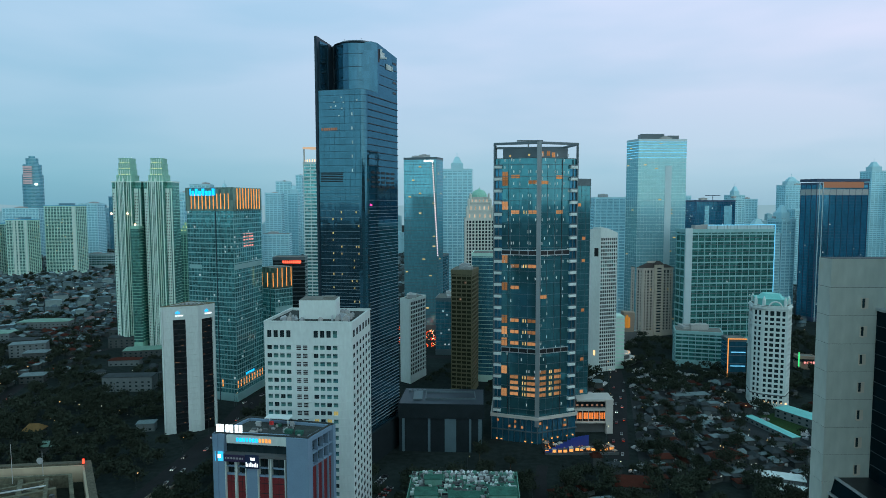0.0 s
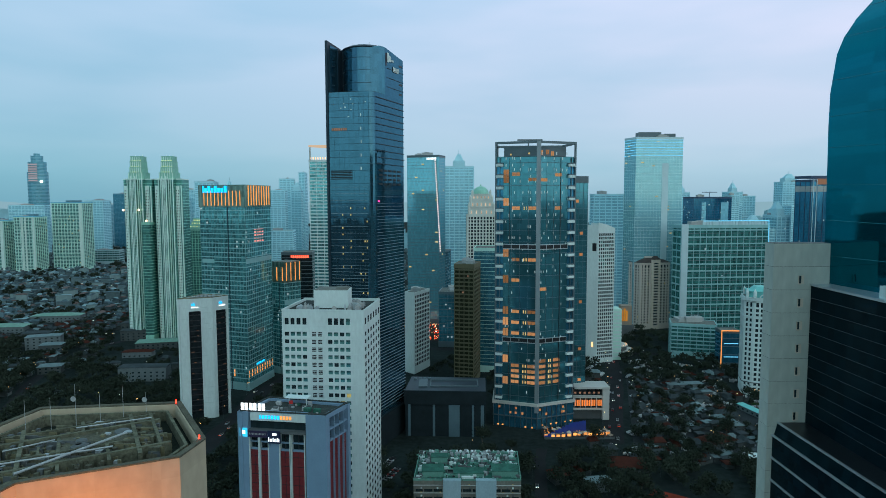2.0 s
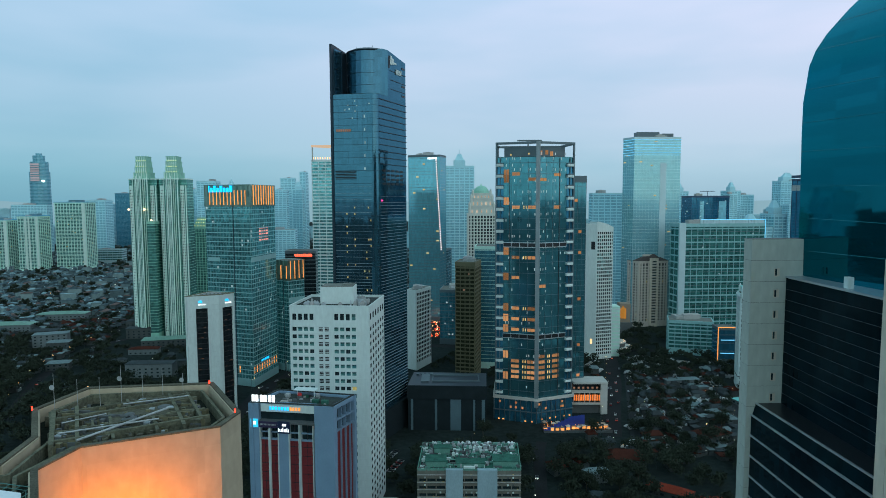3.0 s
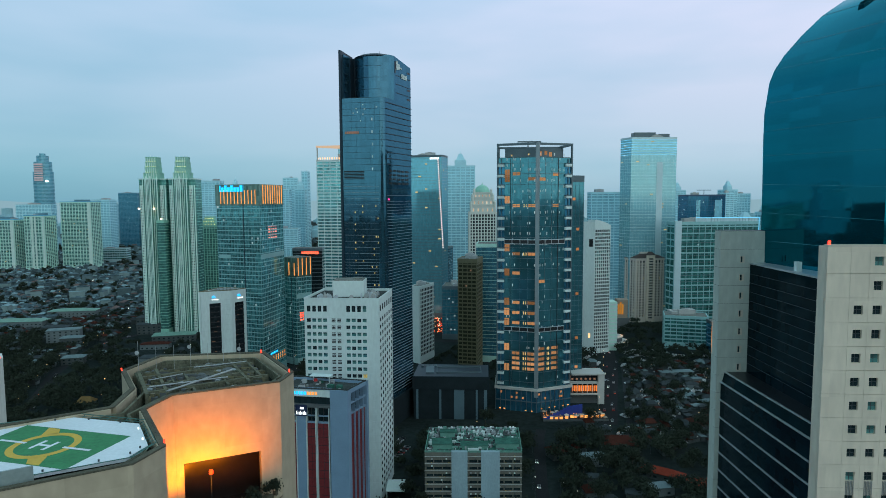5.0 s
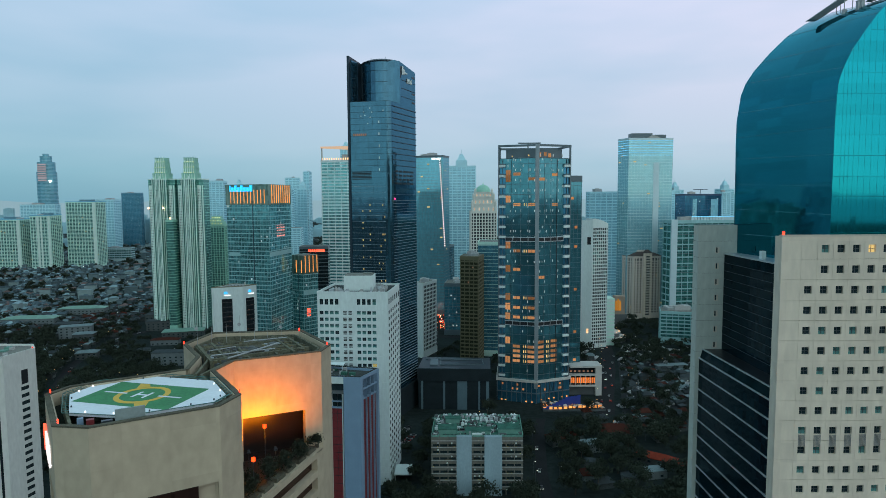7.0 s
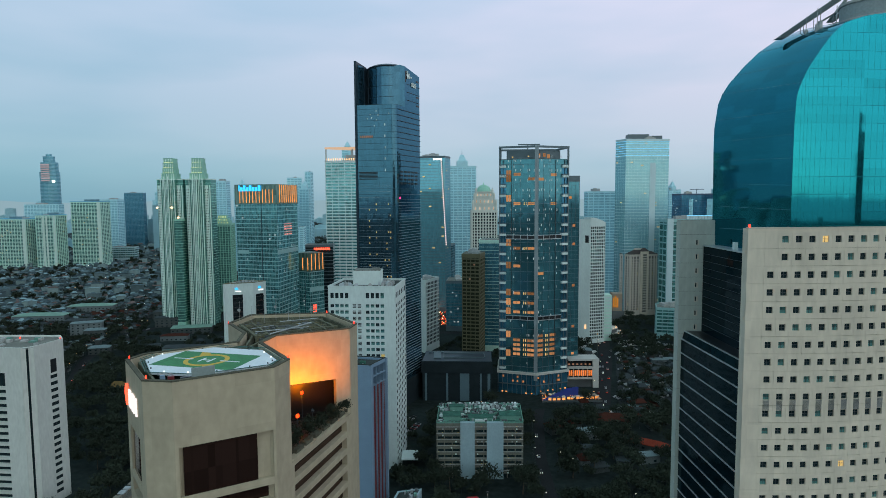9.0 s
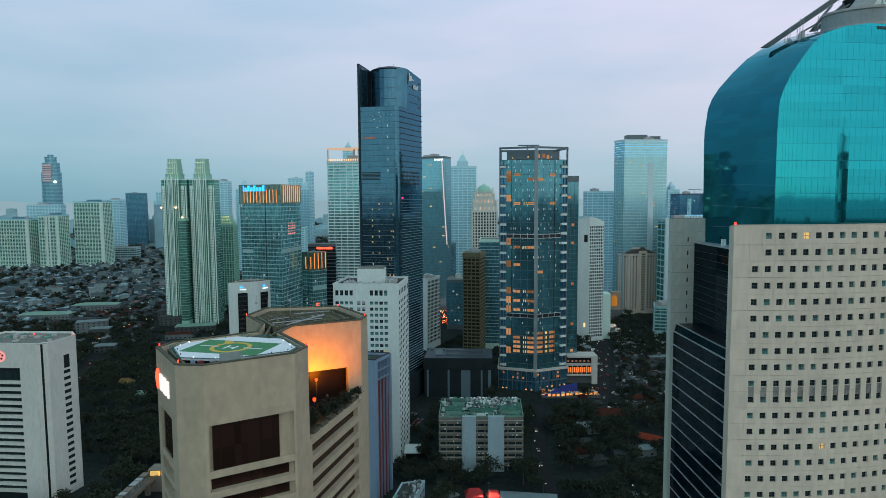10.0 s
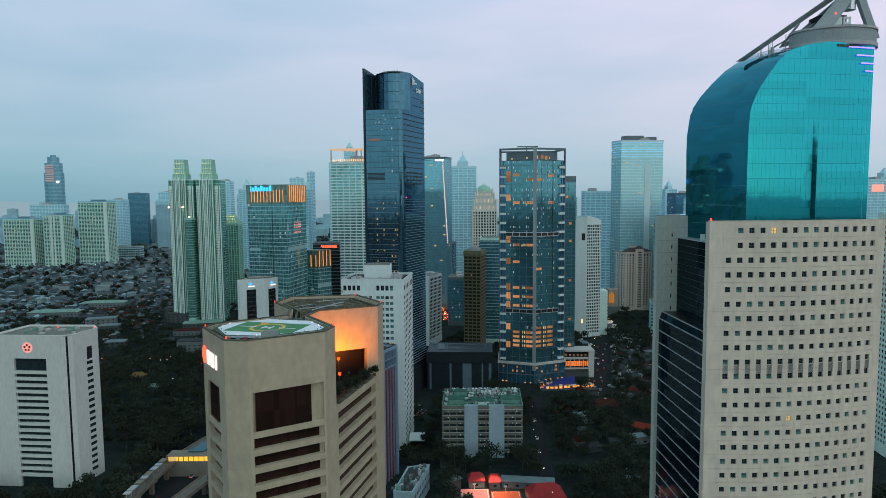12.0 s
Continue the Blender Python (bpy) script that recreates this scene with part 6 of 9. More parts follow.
# ---- the glass hotel seen on its corner ----
def hotel():
    P0 = [(34.1, 420.0), (63.5, 410.0), (91.4, 421.0), (87.0, 450.0), (38.0, 452.0)]
    c = centre(P0)
    A, B, C, D, E = P = [(x - c[0], y - c[1]) for x, y in P0]
    Z = 203.2
    root = thing("hotel_tower", "petrol-blue glass hotel tower with corner frames and lit rooms", "building", (*c, 0), "central towers")
    G = grow(P, -1.2)
    part("glass_body", Boxes().prism(G, 14, 192.5).mesh("glass_body", G_HOTEL), root)
    part("roof", Boxes().prism(grow(P, -1.6), 192.5, 192.9).mesh("roof", ROOFD), root)
    part("crown_core", Boxes().prism(grow(P, -6), 192.9, 200).mesh("crown_core", STEELG), root)
    rnd = random.Random(7)
    for (a, b), side in (((A, B), 0), ((B, C), 1), ((C, D), 2), ((D, E), 2), ((E, A), 2)):
        w, fr = length(a, b), wall_frame(a, b)
        part("crown_beam", Boxes().box(0, w, -1.2, 0.1, Z - 1.6, Z, fr).mesh("crown_beam", STEELG), root)
        for x0, x1 in ((0.02, 0.9), (w - 1.1, w - 0.02)):
            part("corner_post", Boxes().box(x0, x1, -1.2, 0.05, 12, Z - 1.6, fr).mesh("corner_post", STEELG), root)
        if side == 2:
            continue
        # balcony strip at the outer edge: slabs on every second floor
        xa, xb = (0.9, 5.6) if side == 0 else (w - 6.0, w - 1.1)
        part("balcony_recess", Boxes().box(xa, xb, -1.6, -1.0, 14, 186, fr).mesh("balcony_recess", G_NAVY), root)
        part("balcony_post", Boxes().box((xa + xb) / 2 - 0.2, (xa + xb) / 2 + 0.2, -1.3, -0.4, 14, 192, fr).mesh("balcony_post", STEELG), root)
        sl = Boxes().box(xa - 0.3, xb + 0.1, -1.3, 0.6, 0, 1.9).box(xa + 0.2, xb - 0.4, 0.6, 0.8, 0.2, 1.5).mesh("balcony", WHITE)
        rl = Boxes().box(xa, xb, 0.4, 0.5, 1.9, 2.8).mesh("railing", STEELG)
        z = 20.0
        while z < 186:
            bal = part("balcony", sl, root, m=fr @ Matrix.Translation((0, 0, z)))
            part("railing", rl, bal)
            z += 7.9
        # floor lines and mullions of the glass
        x0, x1 = (xb, w - 1.3) if side == 0 else (1.1, xa)
        ln = Boxes().box(x0, x1, -1.22, -0.95, 0, 0.26).mesh("floor_line", STEELG)
        z = 22.5
        while z < 190:
            part("floor_line", ln, root, m=fr @ Matrix.Translation((0, 0, z)))
            z += 7.9
        mu = Boxes().box(-0.06, 0.06, -1.22, -1.0, 14, 192).mesh("mullion", STEELG)
        for k in (1, 2, 3):
            part("mullion", mu, root, m=fr @ Matrix.Translation((x0 + (x1 - x0) * k / 4, 0, 0)))
        part("side_groove", Boxes().box(*((x0 + 4.4, x0 + 4.7) if side == 0 else (x1 - 6.2, x1 - 5.9)), -1.2, -0.9, 14, 192, fr).mesh("side_groove", BLACKP), root)
        for z in (128.0, 61.5):
            part("belt", Boxes().box(x0, x1, -1.3, -0.75, z, z + 3.6, fr).mesh("belt", BLACKP), root)
            for zz in (z, z + 3.2):
                part("belt_rail", Boxes().box(x0, x1, -1.3, -0.55, zz, zz + 0.5, fr).mesh("belt_rail", ALU), root)
            for k in range(5):
                x = x0 + (x1 - x0) * k / 4
                part("belt_post", Boxes().box(max(x0, x - 0.2), min(x1, x + 0.2), -1.3, -0.6, z + 0.5, z + 3.2, fr).mesh("belt_post", ALU), root)
        # rooms with their lights on
        span = x1 - x0
        bays, rooms, slits, cold = [], [], [], []
        if side == 0:
            for z, bay, ra, mid, rb in ((179.5, 0.7, 1, 0, 0), (175.6, 0.7, 0, 0, 1), (159.6, 1, 0, 0, 0), (155.8, 0, 1, 1, 1), (123.5, 1, 0, 0, 0), (119.6, 0, 1, 1, 0.7), (105.0, 1, 0.6, 0, 0), (82.6, 1, 1, 1, 1), (74.8, 1, 1, 1, 1), (67.0, 1, 1, 1, 1),
                                        (47.6, 1, 0, 0, 0), (43.6, 0, 1, 1, 1), (39.7, 0.6, 1, 1, 1), (35.8, 0, 1, 1, 1), (31.9, 0.5, 1, 1, 1), (18.6, 0.6, 0, 0, 0)):
                if rnd.random() < bay:
                    bays.append((x0 + 2.2, z - 1.0))
                if rnd.random() < ra:
                    rooms.append((x0 + span * 0.38, z))
                if rnd.random() < mid:
                    slits += [(x0 + span * 0.62, z), (x0 + span * 0.69, z)]
                if rnd.random() < rb:
                    rooms.append((x0 + span * 0.86, z))
        else:
            for z, ra, mid, rb in ((179.0, 0, 0, 1), (175.4, 1, 0, 0), (155.8, 0, 0, 1), (159.6, 0, 0, 0), (99.0, 1, 0, 0), (47.6, 1, 1, 0.5), (43.6, 1, 1, 1), (39.7, 1, 1, 1), (35.8, 1, 1, 1), (31.9, 0.6, 1, 1)):
                if rnd.random() < ra:
                    rooms.append((x0 + span * 0.16, z))
                if rnd.random() < mid:
                    slits += [(x0 + span * 0.38, z), (x0 + span * 0.44, z)]
                if rnd.random() < rb:
                    rooms.append((x0 + span * 0.66, z))
        # narrow pale room lights, stacked in the same columns floor after floor
        for k in range(22):
            z = 24.6 + 7.9 * k
            for u_ in (0.08, 0.17, 0.27, 0.33, 0.5, 0.58, 0.74, 0.8, 0.95):
                if rnd.random() < (0.62 if z > 110 else 0.16):
                    cold.append((x0 + span * u_, z + rnd.choice([0, 0, 0.4, 3.4])))
        f2 = [tuple((Vector(p) + (Vector((-(Vector(b) - Vector(a)).y, (Vector(b) - Vector(a)).x)).normalized() * 1.2))) for p in (a, b)]
        lights_on(root, f2[0], f2[1], rooms, (span * 0.24, 2.3), L_BAY)
        lights_on(root, f2[0], f2[1], slits, (0.7, 2.2), L_YELLOW)
        lights_on(root, f2[0], f2[1], cold, (0.5, 1.8), L_COOL)
        lights_on(root, f2[0], f2[1], bays, (4.0, 5.4), L_BAY)
    fr = wall_frame(A, B)
    part("edge_fin", Boxes().box(length(A, B) - 1.6, length(A, B) + 1.2, -0.6, 0.9, 12, Z - 0.1, fr).mesh("edge_fin", STEELM), root, "grey metal corner fin")
    cc_ = grow(P, -6)
    lights_on(root, cc_[1], cc_[2], [(3.0, 194), (8.0, 194.5), (12.0, 193.6)], (2.6, 3.2), L_BAY)
    lights_on(root, cc_[0], cc_[1], [(5.0, 194), (18.0, 194.5)], (1.2, 1.2), L_YELLOW)
    # trees and crane arm on the roof
    part("roof_crane", Boxes().rod((-4, 0, 201), (-4, 0, 205), 0.5).box(-12, 6, -0.6, 0.6, 205, 206).mesh("roof_crane", STEELG), root)
    # annex tower
    E0 = [(90.5, 437), (104.5, 441), (102, 458), (88, 454)]
    tower("annex_tower", "narrow petrol glass annex beside the hotel", E0, 180, G_HOTEL, STEELG, floor=3.95, band=0.25, out=0.12, fin=3.4, fin_w=0.15, fin_out=0.15, lights=0.05, light=L_WARM, group="central towers", win=(2.6, 2.2), crown=5, plant=False)
    # glazed base with a pale ledge that runs on to the porte-cochere
    pod = grow(P, 0.9)
    base = part("podium", Boxes().prism(grow(P, 0.2), 0, 16.6).mesh("podium", G_NAVY), root)
    part("podium_band", Boxes().ring(pod, 0.5, 1.2, 16.6, 18.6).mesh("podium_band", PALE), base)
    part("podium_band", Boxes().ring(pod, 0.1, 0.8, 7.6, 8.3).mesh("podium_band_low", STEELG), base)
    for k in range(2):
        a, b = pod[k], pod[k + 1]
        w = length(a, b)
        for j in range(int(w / 4)):
            part("podium_post", Boxes().box(j * 4.0, j * 4.0 + 0.35, -0.8, 0.0, 0, 16.6, wall_frame(a, b)).mesh("podium_post", STEELG), base)
        pl = [(2 + 2.4 * j + rnd.uniform(-0.5, 0.5), rnd.choice([0.8, 2.6, 4.4])) for j in range(int(w / 2.4)) if rnd.random() < 0.4]
        lights_on(root, a, b, pl, (1.2, 0.8), L_GLOW)
        lights_on(root, a, b, [(rnd.uniform(2, w - 2), rnd.choice([10, 13.5])) for j in range(5)], (1.4, 1.6), L_WARM)
    # glowing stalls and terrace lamps before the base
    ter = thing("front_terrace", "paved forecourt terrace with warm lamps and low walls", "terrace", (88, 404, 0))
    part("terrace_slab", Boxes().box(-22, 26, -12, 6, 0, 0.5).mesh("terrace_slab", CARPARK), ter)
    part("terrace_wall", Boxes().box(-22, 26, -12.4, -12, 0, 1.6).mesh("terrace_wall", DARKC), ter)
    r5 = random.Random(15)
    for j in range(16):
        x, y = r5.uniform(-20, 25), r5.uniform(-11, 4)
        part("parasol", Boxes().rod((x, y, 0.5), (x, y, 3.0), 0.06).rod((x, y, 2.6), (x, y, 3.5), 1.9, 8, 0.1).mesh("parasol", r5.choice([DARKC, TAN, BROWN])), ter)
    for j in range(22):
        x, y = r5.uniform(-21, 25), r5.uniform(-11, 5)
        part("terrace_lamp", Boxes().rod((x, y, 0.5), (x, y, 2.2), 0.05, 5).rod((x, y, 2.2), (x, y, 2.7), 0.3, 6).mesh("terrace_lamp", L_GLOW), ter)
    for j in range(12):
        x, y = -20 + 3.9 * j + r5.uniform(-0.8, 0.8), -10.4 + 0.5 * j + r5.uniform(-1, 1)
        stall = part("stall", Boxes().box(x - 1.4, x + 1.4, y - 1, y + 1, 2.9, 3.2).box(x - 1.3, x - 1.15, y - 0.9, y - 0.75, 0.5, 2.9).box(x + 1.15, x + 1.3, y - 0.9, y - 0.75, 0.5, 2.9).mesh("stall", r5.choice([TAN, DARKC])), ter)
        part("stall_light", Boxes().box(x - 1.2, x + 1.2, y + 0.2, y + 0.8, 0.6, 2.4).mesh("stall_light", L_GLOW), stall)
    pc = thing("porte_cochere", "pale concrete canopy with warm lit front", "canopy", (112, 436, 0), "central towers")
    part("canopy_roof", Boxes().box(-18, 8, -8, 8, 23.6, 25).mesh("canopy_roof", PALE), pc)
    part("canopy_wall", Boxes().box(3, 8, -7, 7, 0, 23.6).mesh("canopy_wall", PALE), pc)
    room = part("canopy_room", Boxes().box(-18, 3, -4, 7, 18, 23.6).box(-18, 3, -5, 7, 8.6, 16.5).mesh("canopy_room", G_DARK), pc)
    part("canopy_floor", Boxes().box(-24, 3, -7, 8, 16.5, 18.0).mesh("canopy_floor", PALE), pc)
    part("canopy_base", Boxes().box(-18, 3, -4, 7, 0, 7.6).box(-20, 3, -7.5, 8, 7.6, 8.6, mat=1).mesh("canopy_base", [DARKC, PALE]), pc)
    lights_on(room, (-18, -5), (3, -5), [(1.3 + 1.75 * k, 10.0) for k in range(12)], (1.3, 4.6), L_GLOWR)
    lights_on(room, (-18, -4), (3, -4), [(1.3 + 3.5 * k, 19.0) for k in range(6)], (1.6, 1.4), L_DIMO)
    for k in range(6):
        part("canopy_post", Boxes().box(-17.6 + k * 4.0, -17.2 + k * 4.0, -6.9, -6.5, 8.6, 16.5).mesh("canopy_post", PALE), pc)
    # blue hoarding of the building site at the foot
    hb = thing("site_hoarding", "blue site hoarding sheets beside the hotel", "fence", (74, 392, 0))
    for k in range(12):
        part("hoarding_panel", Boxes().box(-8 + k * 2.6, -5.45 + k * 2.6, k * 1.1, k * 1.1 + 0.2, 0, min(8.5, 2.6 + k * 0.8)).mesh("hoarding_panel", BLUEH), hb)


hotel()


# ---- the dark podium block ----
def dark_block():
    P = [(-29, 399), (26, 396), (28, 428), (-26, 432)]
    root = thing("dark_block", "dark windowless podium block with grey upright strips", "building", (0, 414, 0), "central towers")
    P = [(x, y - 414) for x, y in P]
    part("body", Boxes().prism(P, 0, 28.5).mesh("body", CHAR), root)
    part("upper_body", Boxes().prism(grow(P, 0.8), 22.5, 32).mesh("upper_body", CHAR), root)
    part("roof", Boxes().prism(grow(P, 0.2), 32.0, 32.2).mesh("roof", STEELB), root)
    fr = wall_frame(P[0], P[1])
    for x, w in ((2, 1.6), (19, 1.6), (30, 7.5), (46, 1.4), (52, 2.2)):
        part("strip", Boxes().box(x, x + w, 0.02, 0.35, 0, 22.4, fr).mesh("strip", BLUEG2), root)
    for x0, x1, y0, y1 in ((-12, 22, -8, -7.4), (-12, 22, 7, 7.6), (-12, -11.4, -7.4, 7), (21.4, 22, -7.4, 7), (-20, -14, -9, 9)):
        part("roof_curb", Boxes().box(x0, x1, y0, y1, 32.2, 33.2).mesh("roof_curb", STEELG), root)
    for k in range(4):
        part("roof_unit", Boxes().box(-24 + k * 3.4, -22 + k * 3.4, 9, 12, 32.2, 33.4).mesh("roof_unit", STEELG), root)


dark_block()


# ---- the pair of green-grey glass offices with orange crowns ----
def crown_office(P0, Z, name, label, fins, sgn, seed):
    root = tower(name, label, P0, Z, G_INDO, INDOF, floor=4.0, band=0.75, out=0.12, fin=3.2, fin_w=0.1, fin_out=0.14, lights=0.02, light=L_COOL, group="western offices", win=(1.5, 1.6), crown=2.0, seed=seed, plant=False)
    c = centre(P0)
    P = [(x - c[0], y - c[1]) for x, y in P0]
    wg = length(P[0], P[1])
    part("dark_groove", Boxes().box(wg * 0.62, wg * 0.62 + 0.7, 0.05, 0.3, 0, Z - 19, wall_frame(P[0], P[1])).mesh("dark_groove", STEELB), root)
    part("pale_belt", Boxes().box(0, length(P[1], P[2]), 0.1, 0.3, Z * 0.62, Z * 0.62 + 4.2, wall_frame(P[1], P[2])).mesh("pale_belt", INDOF), root)
    part("pale_belt", Boxes().box(1.5, wg * 0.3, 0.1, 0.3, Z * 0.62, Z * 0.62 + 3.4, wall_frame(P[0], P[1])).mesh("pale_belt", INDOF), root)
    screen = part("crown_screen", Boxes().ring(P, 0.6, 0.1, Z - 19, Z).mesh("crown_screen", CROWNB), root, "bronze crown screen")
    for k, m in ((0, fins), (1, 9 if fins > 4 else 4)):
        a, b = P[k], P[k + 1]
        w = length(a, b)
        me = Boxes().box(-0.2, 0.2, 0.6, 1.1, Z - 17.5, Z - (5 if k == 0 else 0.5)).mesh("crown_light", L_ORANGE)
        for j in range(m):
            part("crown_light", me, screen, "glowing orange light fin", wall_frame(a, b) @ Matrix.Translation((w * (0.12 + 0.8 * j / (m - 1)) if m > 1 else w / 2, 0, 0)))
    return root, P


r1, P1 = crown_office([(-212.8, 517), (-169.0, 501), (-160.0, 546), (-203, 562)], 176, "crown_office", "green-grey glass office with an orange lit crown", 11, True, 31)
sign(r1, P1[0], P1[1], 5, 169.5, [(0, 1.2, 0, 5.6)] + [(2.0 + 3.4 * j, 4.6 + 3.4 * j, 0, 3.8 + 1.8 * (j in (1, 3, 6))) for j in range(7)], L_BLUE, off=1.4, label="glowing blue roof sign")
lights_on(r1, P1[1], P1[2], [(17 + 4.4 * (k % 4), 127 + 2.6 * (k // 4)) for k in range(20)], (3.2, 1.2), L_PINK)
lights_on(r1, P1[1], P1[2], [(1.2 + 4.6 * k, 11.5) for k in range(10)], (1.2, 5.8), L_ORANGE)
lights_on(r1, P1[1], P1[2], [(15 + 3.0 * k, 19) for k in range(5)], (2.4, 1.8), L_BLUE)
lights_on(r1, P1[0], P1[1], [(32, 11.5)], (1.0, 5.8), L_ORANGE)
r2, P2 = crown_office([(-165, 560), (-149.5, 549), (-137.5, 562), (-153, 574)], 106, "crown_office", "smaller green-grey glass office with orange crown lights", 3, False, 32)
lights_on(r2, P2[1], P2[2], [(4 + 1.6 * (k % 3), 44 + 2.2 * (k // 3)) for k in range(12)], (1.2, 1.4), L_SIGNRED)
back = tower("sign_office", "dark office with a red roof sign", rect(-148, 600, 30, 20, 5), 112, G_DARK, STEELG, floor=4, band=0.8, group="western offices", plant=False, seed=33)
sign(back, (-15, -10), (15, -10), 10, 106, [(2.0 * j, 2.0 * j + 1.5, 0, 2.6) for j in range(9)], L_SIGNRED)


# ---- twin apartment towers ----
def twin_tower(x0, x1, seed):
    cx, y = (x0 + x1) / 2, 712
    w = x1 - x0
    root = thing("twin_tower", "pale green apartment tower with stepped lit crown", "building", (cx, y, 0), "twin apartment towers")
    Z = 187
    h = w / 2
    # stepped plan: wings at the sides, a deeper middle
    P = [(-h, -6), (-h + 7, -6), (-h + 7, -12), (-h + 13, -12), (-h + 13, -16), (h - 14, -16), (h - 14, -12), (h - 8, -12), (h - 8, -6), (h, -6), (h, 12), (-h, 12)]
    part("core", Boxes().prism(P, 0, Z).mesh("core", G_TWIN), root)
    band = Boxes().ring(P, 0.1, 0.05, 0, 0.4).mesh("floor_band", CROWNG)
    z = 5
    while z < Z - 2:
        part("floor_band", band, root, m=Matrix.Translation((0, 0, z)))
        z += 3.35
    # uprights: broad pale strips with small windows on the wings, slim ones between the glass
    for k, strips in ((0, ((3.2, 4.6),)), (2, ((0.5, 0.8), (3.0, 0.5), (5.4, 0.8))), (4, ((0.5, 1.1), (2.2, 0.4), (w - 29.2, 0.4), (w - 27.5, 1.1))), (6, ((0.5, 0.8), (2.6, 0.5), (5.4, 0.9))), (8, ((2.4, 4.2), (6.6, 1.2)))):
        fr = wall_frame(P[k], P[k + 1])
        for x, ww in strips:
            top = Z + (4 if k == 4 and ww > 1 else -7 if k in (0, 8) else 1)
            strip = part("pier", Boxes().box(x - ww / 2, x + ww / 2, 0.02, 0.8, 0, top).mesh("pier", PALEG), root, m=fr)
            if ww > 3:
                col = Boxes()
                zz = 6.0
                while zz < top - 4:
                    for dx in (-1.1, 1.1):
                        col.box(x + dx - 0.45, x + dx + 0.45, 0.78, 0.86, zz, zz + 1.3)
                    zz += 3.35
                part("window_strip", col.mesh("window_strip", WINDARK), strip, kind="stuff")
    part("parapet", Boxes().ring(P, 0.4, 0.6, Z, Z + 1.2).mesh("parapet", PALEG), root)
    z = Z
    for k, (cw, hh) in enumerate(((18, 8), (14.5, 6.5), (13.6, 6.5), (12.6, 6.0))):
        Q = rect(0, -2, cw, 16 - k)
        part("crown_step", Boxes().prism(Q, z, z + hh).ring(Q, 0.2, 0.3, z + hh - 0.7, z + hh + 0.1).mesh("crown_step", CROWNG), root)
        for j in range(6):
            part("crown_rib", Boxes().box(cw * j / 6 + 0.5, cw * j / 6 + 1.1, 0, 0.3, z, z + hh - 0.7, wall_frame(Q[0], Q[1])).mesh("crown_rib", PALEG), root)
        lights_on(root, Q[0], Q[1], [(cw * (j + 0.5) / 5, z + 0.4) for j in range(5)], (2.0, 0.9), L_CROWN)
        z += hh
    for x in (-4, 0, 4):
        part("crown_rod", Boxes().rod((x, 0, z), (x, 0, z + 2), 0.2).mesh("crown_rod", PALEG), root)
    return root


twin_tower(-374.5, -341.5, 1)
twin_tower(-338.5, -306, 2)
tower("link_block", "dark green link between twin apartment towers", rect(-345, 700, 9, 12), 138, G_TWIN, CROWNG, floor=3.35, band=0.4, group="twin apartment towers", plant=False)
for k, (x, z) in enumerate([(-372, 152), (-354, 152), (-346, 139.5)]):
    fl = thing("facade_lamp", "bright warm lamp on the tower face", "lamp", (x + 1, 696.4, z))
    part("bulb", Boxes().rod((0, 0, 0), (0, -0.6, 0), 1.1, 8).rod((0, 0, 0), (0, 2.5, 0), 0.15).mesh("bulb", L_LAMPW), fl)

sib = tower("green_crown_block", "dark green apartment tower with a lit stepped crown", rect(-325, 800, 26, 24, 4), 128, G_TWIN, CROWNG, floor=3.35, band=0.7, out=0.15, fin=4, fin_w=0.8, fin_out=0.4, group="western offices", plant=False, seed=38)
for k in range(3):
    Qk = rect(0, 0, 20 - 4 * k, 18 - 4 * k, 4)
    part("crown_step", Boxes().prism(Qk, 127.5 + 4 * k, 131.5 + 4 * k).mesh("crown_step", CROWNG), sib)
    lights_on(sib, Qk[0], Qk[1], [(length(Qk[0], Qk[1]) * (j + 0.5) / 5, 128.2 + 4 * k) for j in range(5)], (1.4, 1.6), L_CROWN)
BROWND = shade("dark_brown_tiles", (0.06, 0.045, 0.04), 0.8, var=0.3)
SLABF = shade("grey_green_frame", (0.26, 0.47, 0.47), 0.6, metal=0.2, var=0.2)
G_SKY = glazing("pale_sky_glass", (0.25, 0.50, 0.55), 0.4, 0.08, pane=(3.6, 3.6, 4.2), var=0.12, tilt=0.004)
L_LINE = lit("blue_line_light", (0.20, 0.66, 0.98), 1.1, 0.2)
OLIVEG = glazing("olive_glass", (0.06, 0.055, 0.03), 0.4, 0.15, var=0.4)
L_COOLB = lit("pale_edge_light", (1.0, 0.85, 0.85), 1.3, 0.3)
L_ARCH = lit("arch_glow", (1.0, 0.70, 0.48), 0.5, 0.5)
L_LAMPW2 = lit("doorway_glow", (1.0, 0.55, 0.25), 1.6, 0.3)

# ---- the towers round the square, behind the hotel ----
tower("brown_tower", "narrow olive-brown tower with balcony edges", [(7, 522), (24, 517), (31, 545), (12, 548)], 107, OLIVEG, OLIVE, floor=3.6, band=1.3, out=0.3, fin=4.2, fin_w=0.6, fin_out=0.3, crown=4, base=4, group="central towers", seed=41, lights=0.02, light=L_DIMO)
ws = tower("white_slab_office", "white-framed office slab with a blank end wall", [(-38.5, 560), (-29.5, 552), (-16.5, 580), (-26, 588)], 77, WINDARK, WHITE, floor=4.0, band=1.3, out=0.3, fin=3.4, fin_w=0.7, fin_out=0.35, group="central towers", seed=42)
part("end_wall", Boxes().box(0, 12.0, 0.4, 0.8, 0, 77.3, wall_frame((-38.5 + 27.6, 560 - 570), (-29.5 + 27.6, 552 - 570))).mesh("end_wall", WHITE), ws)
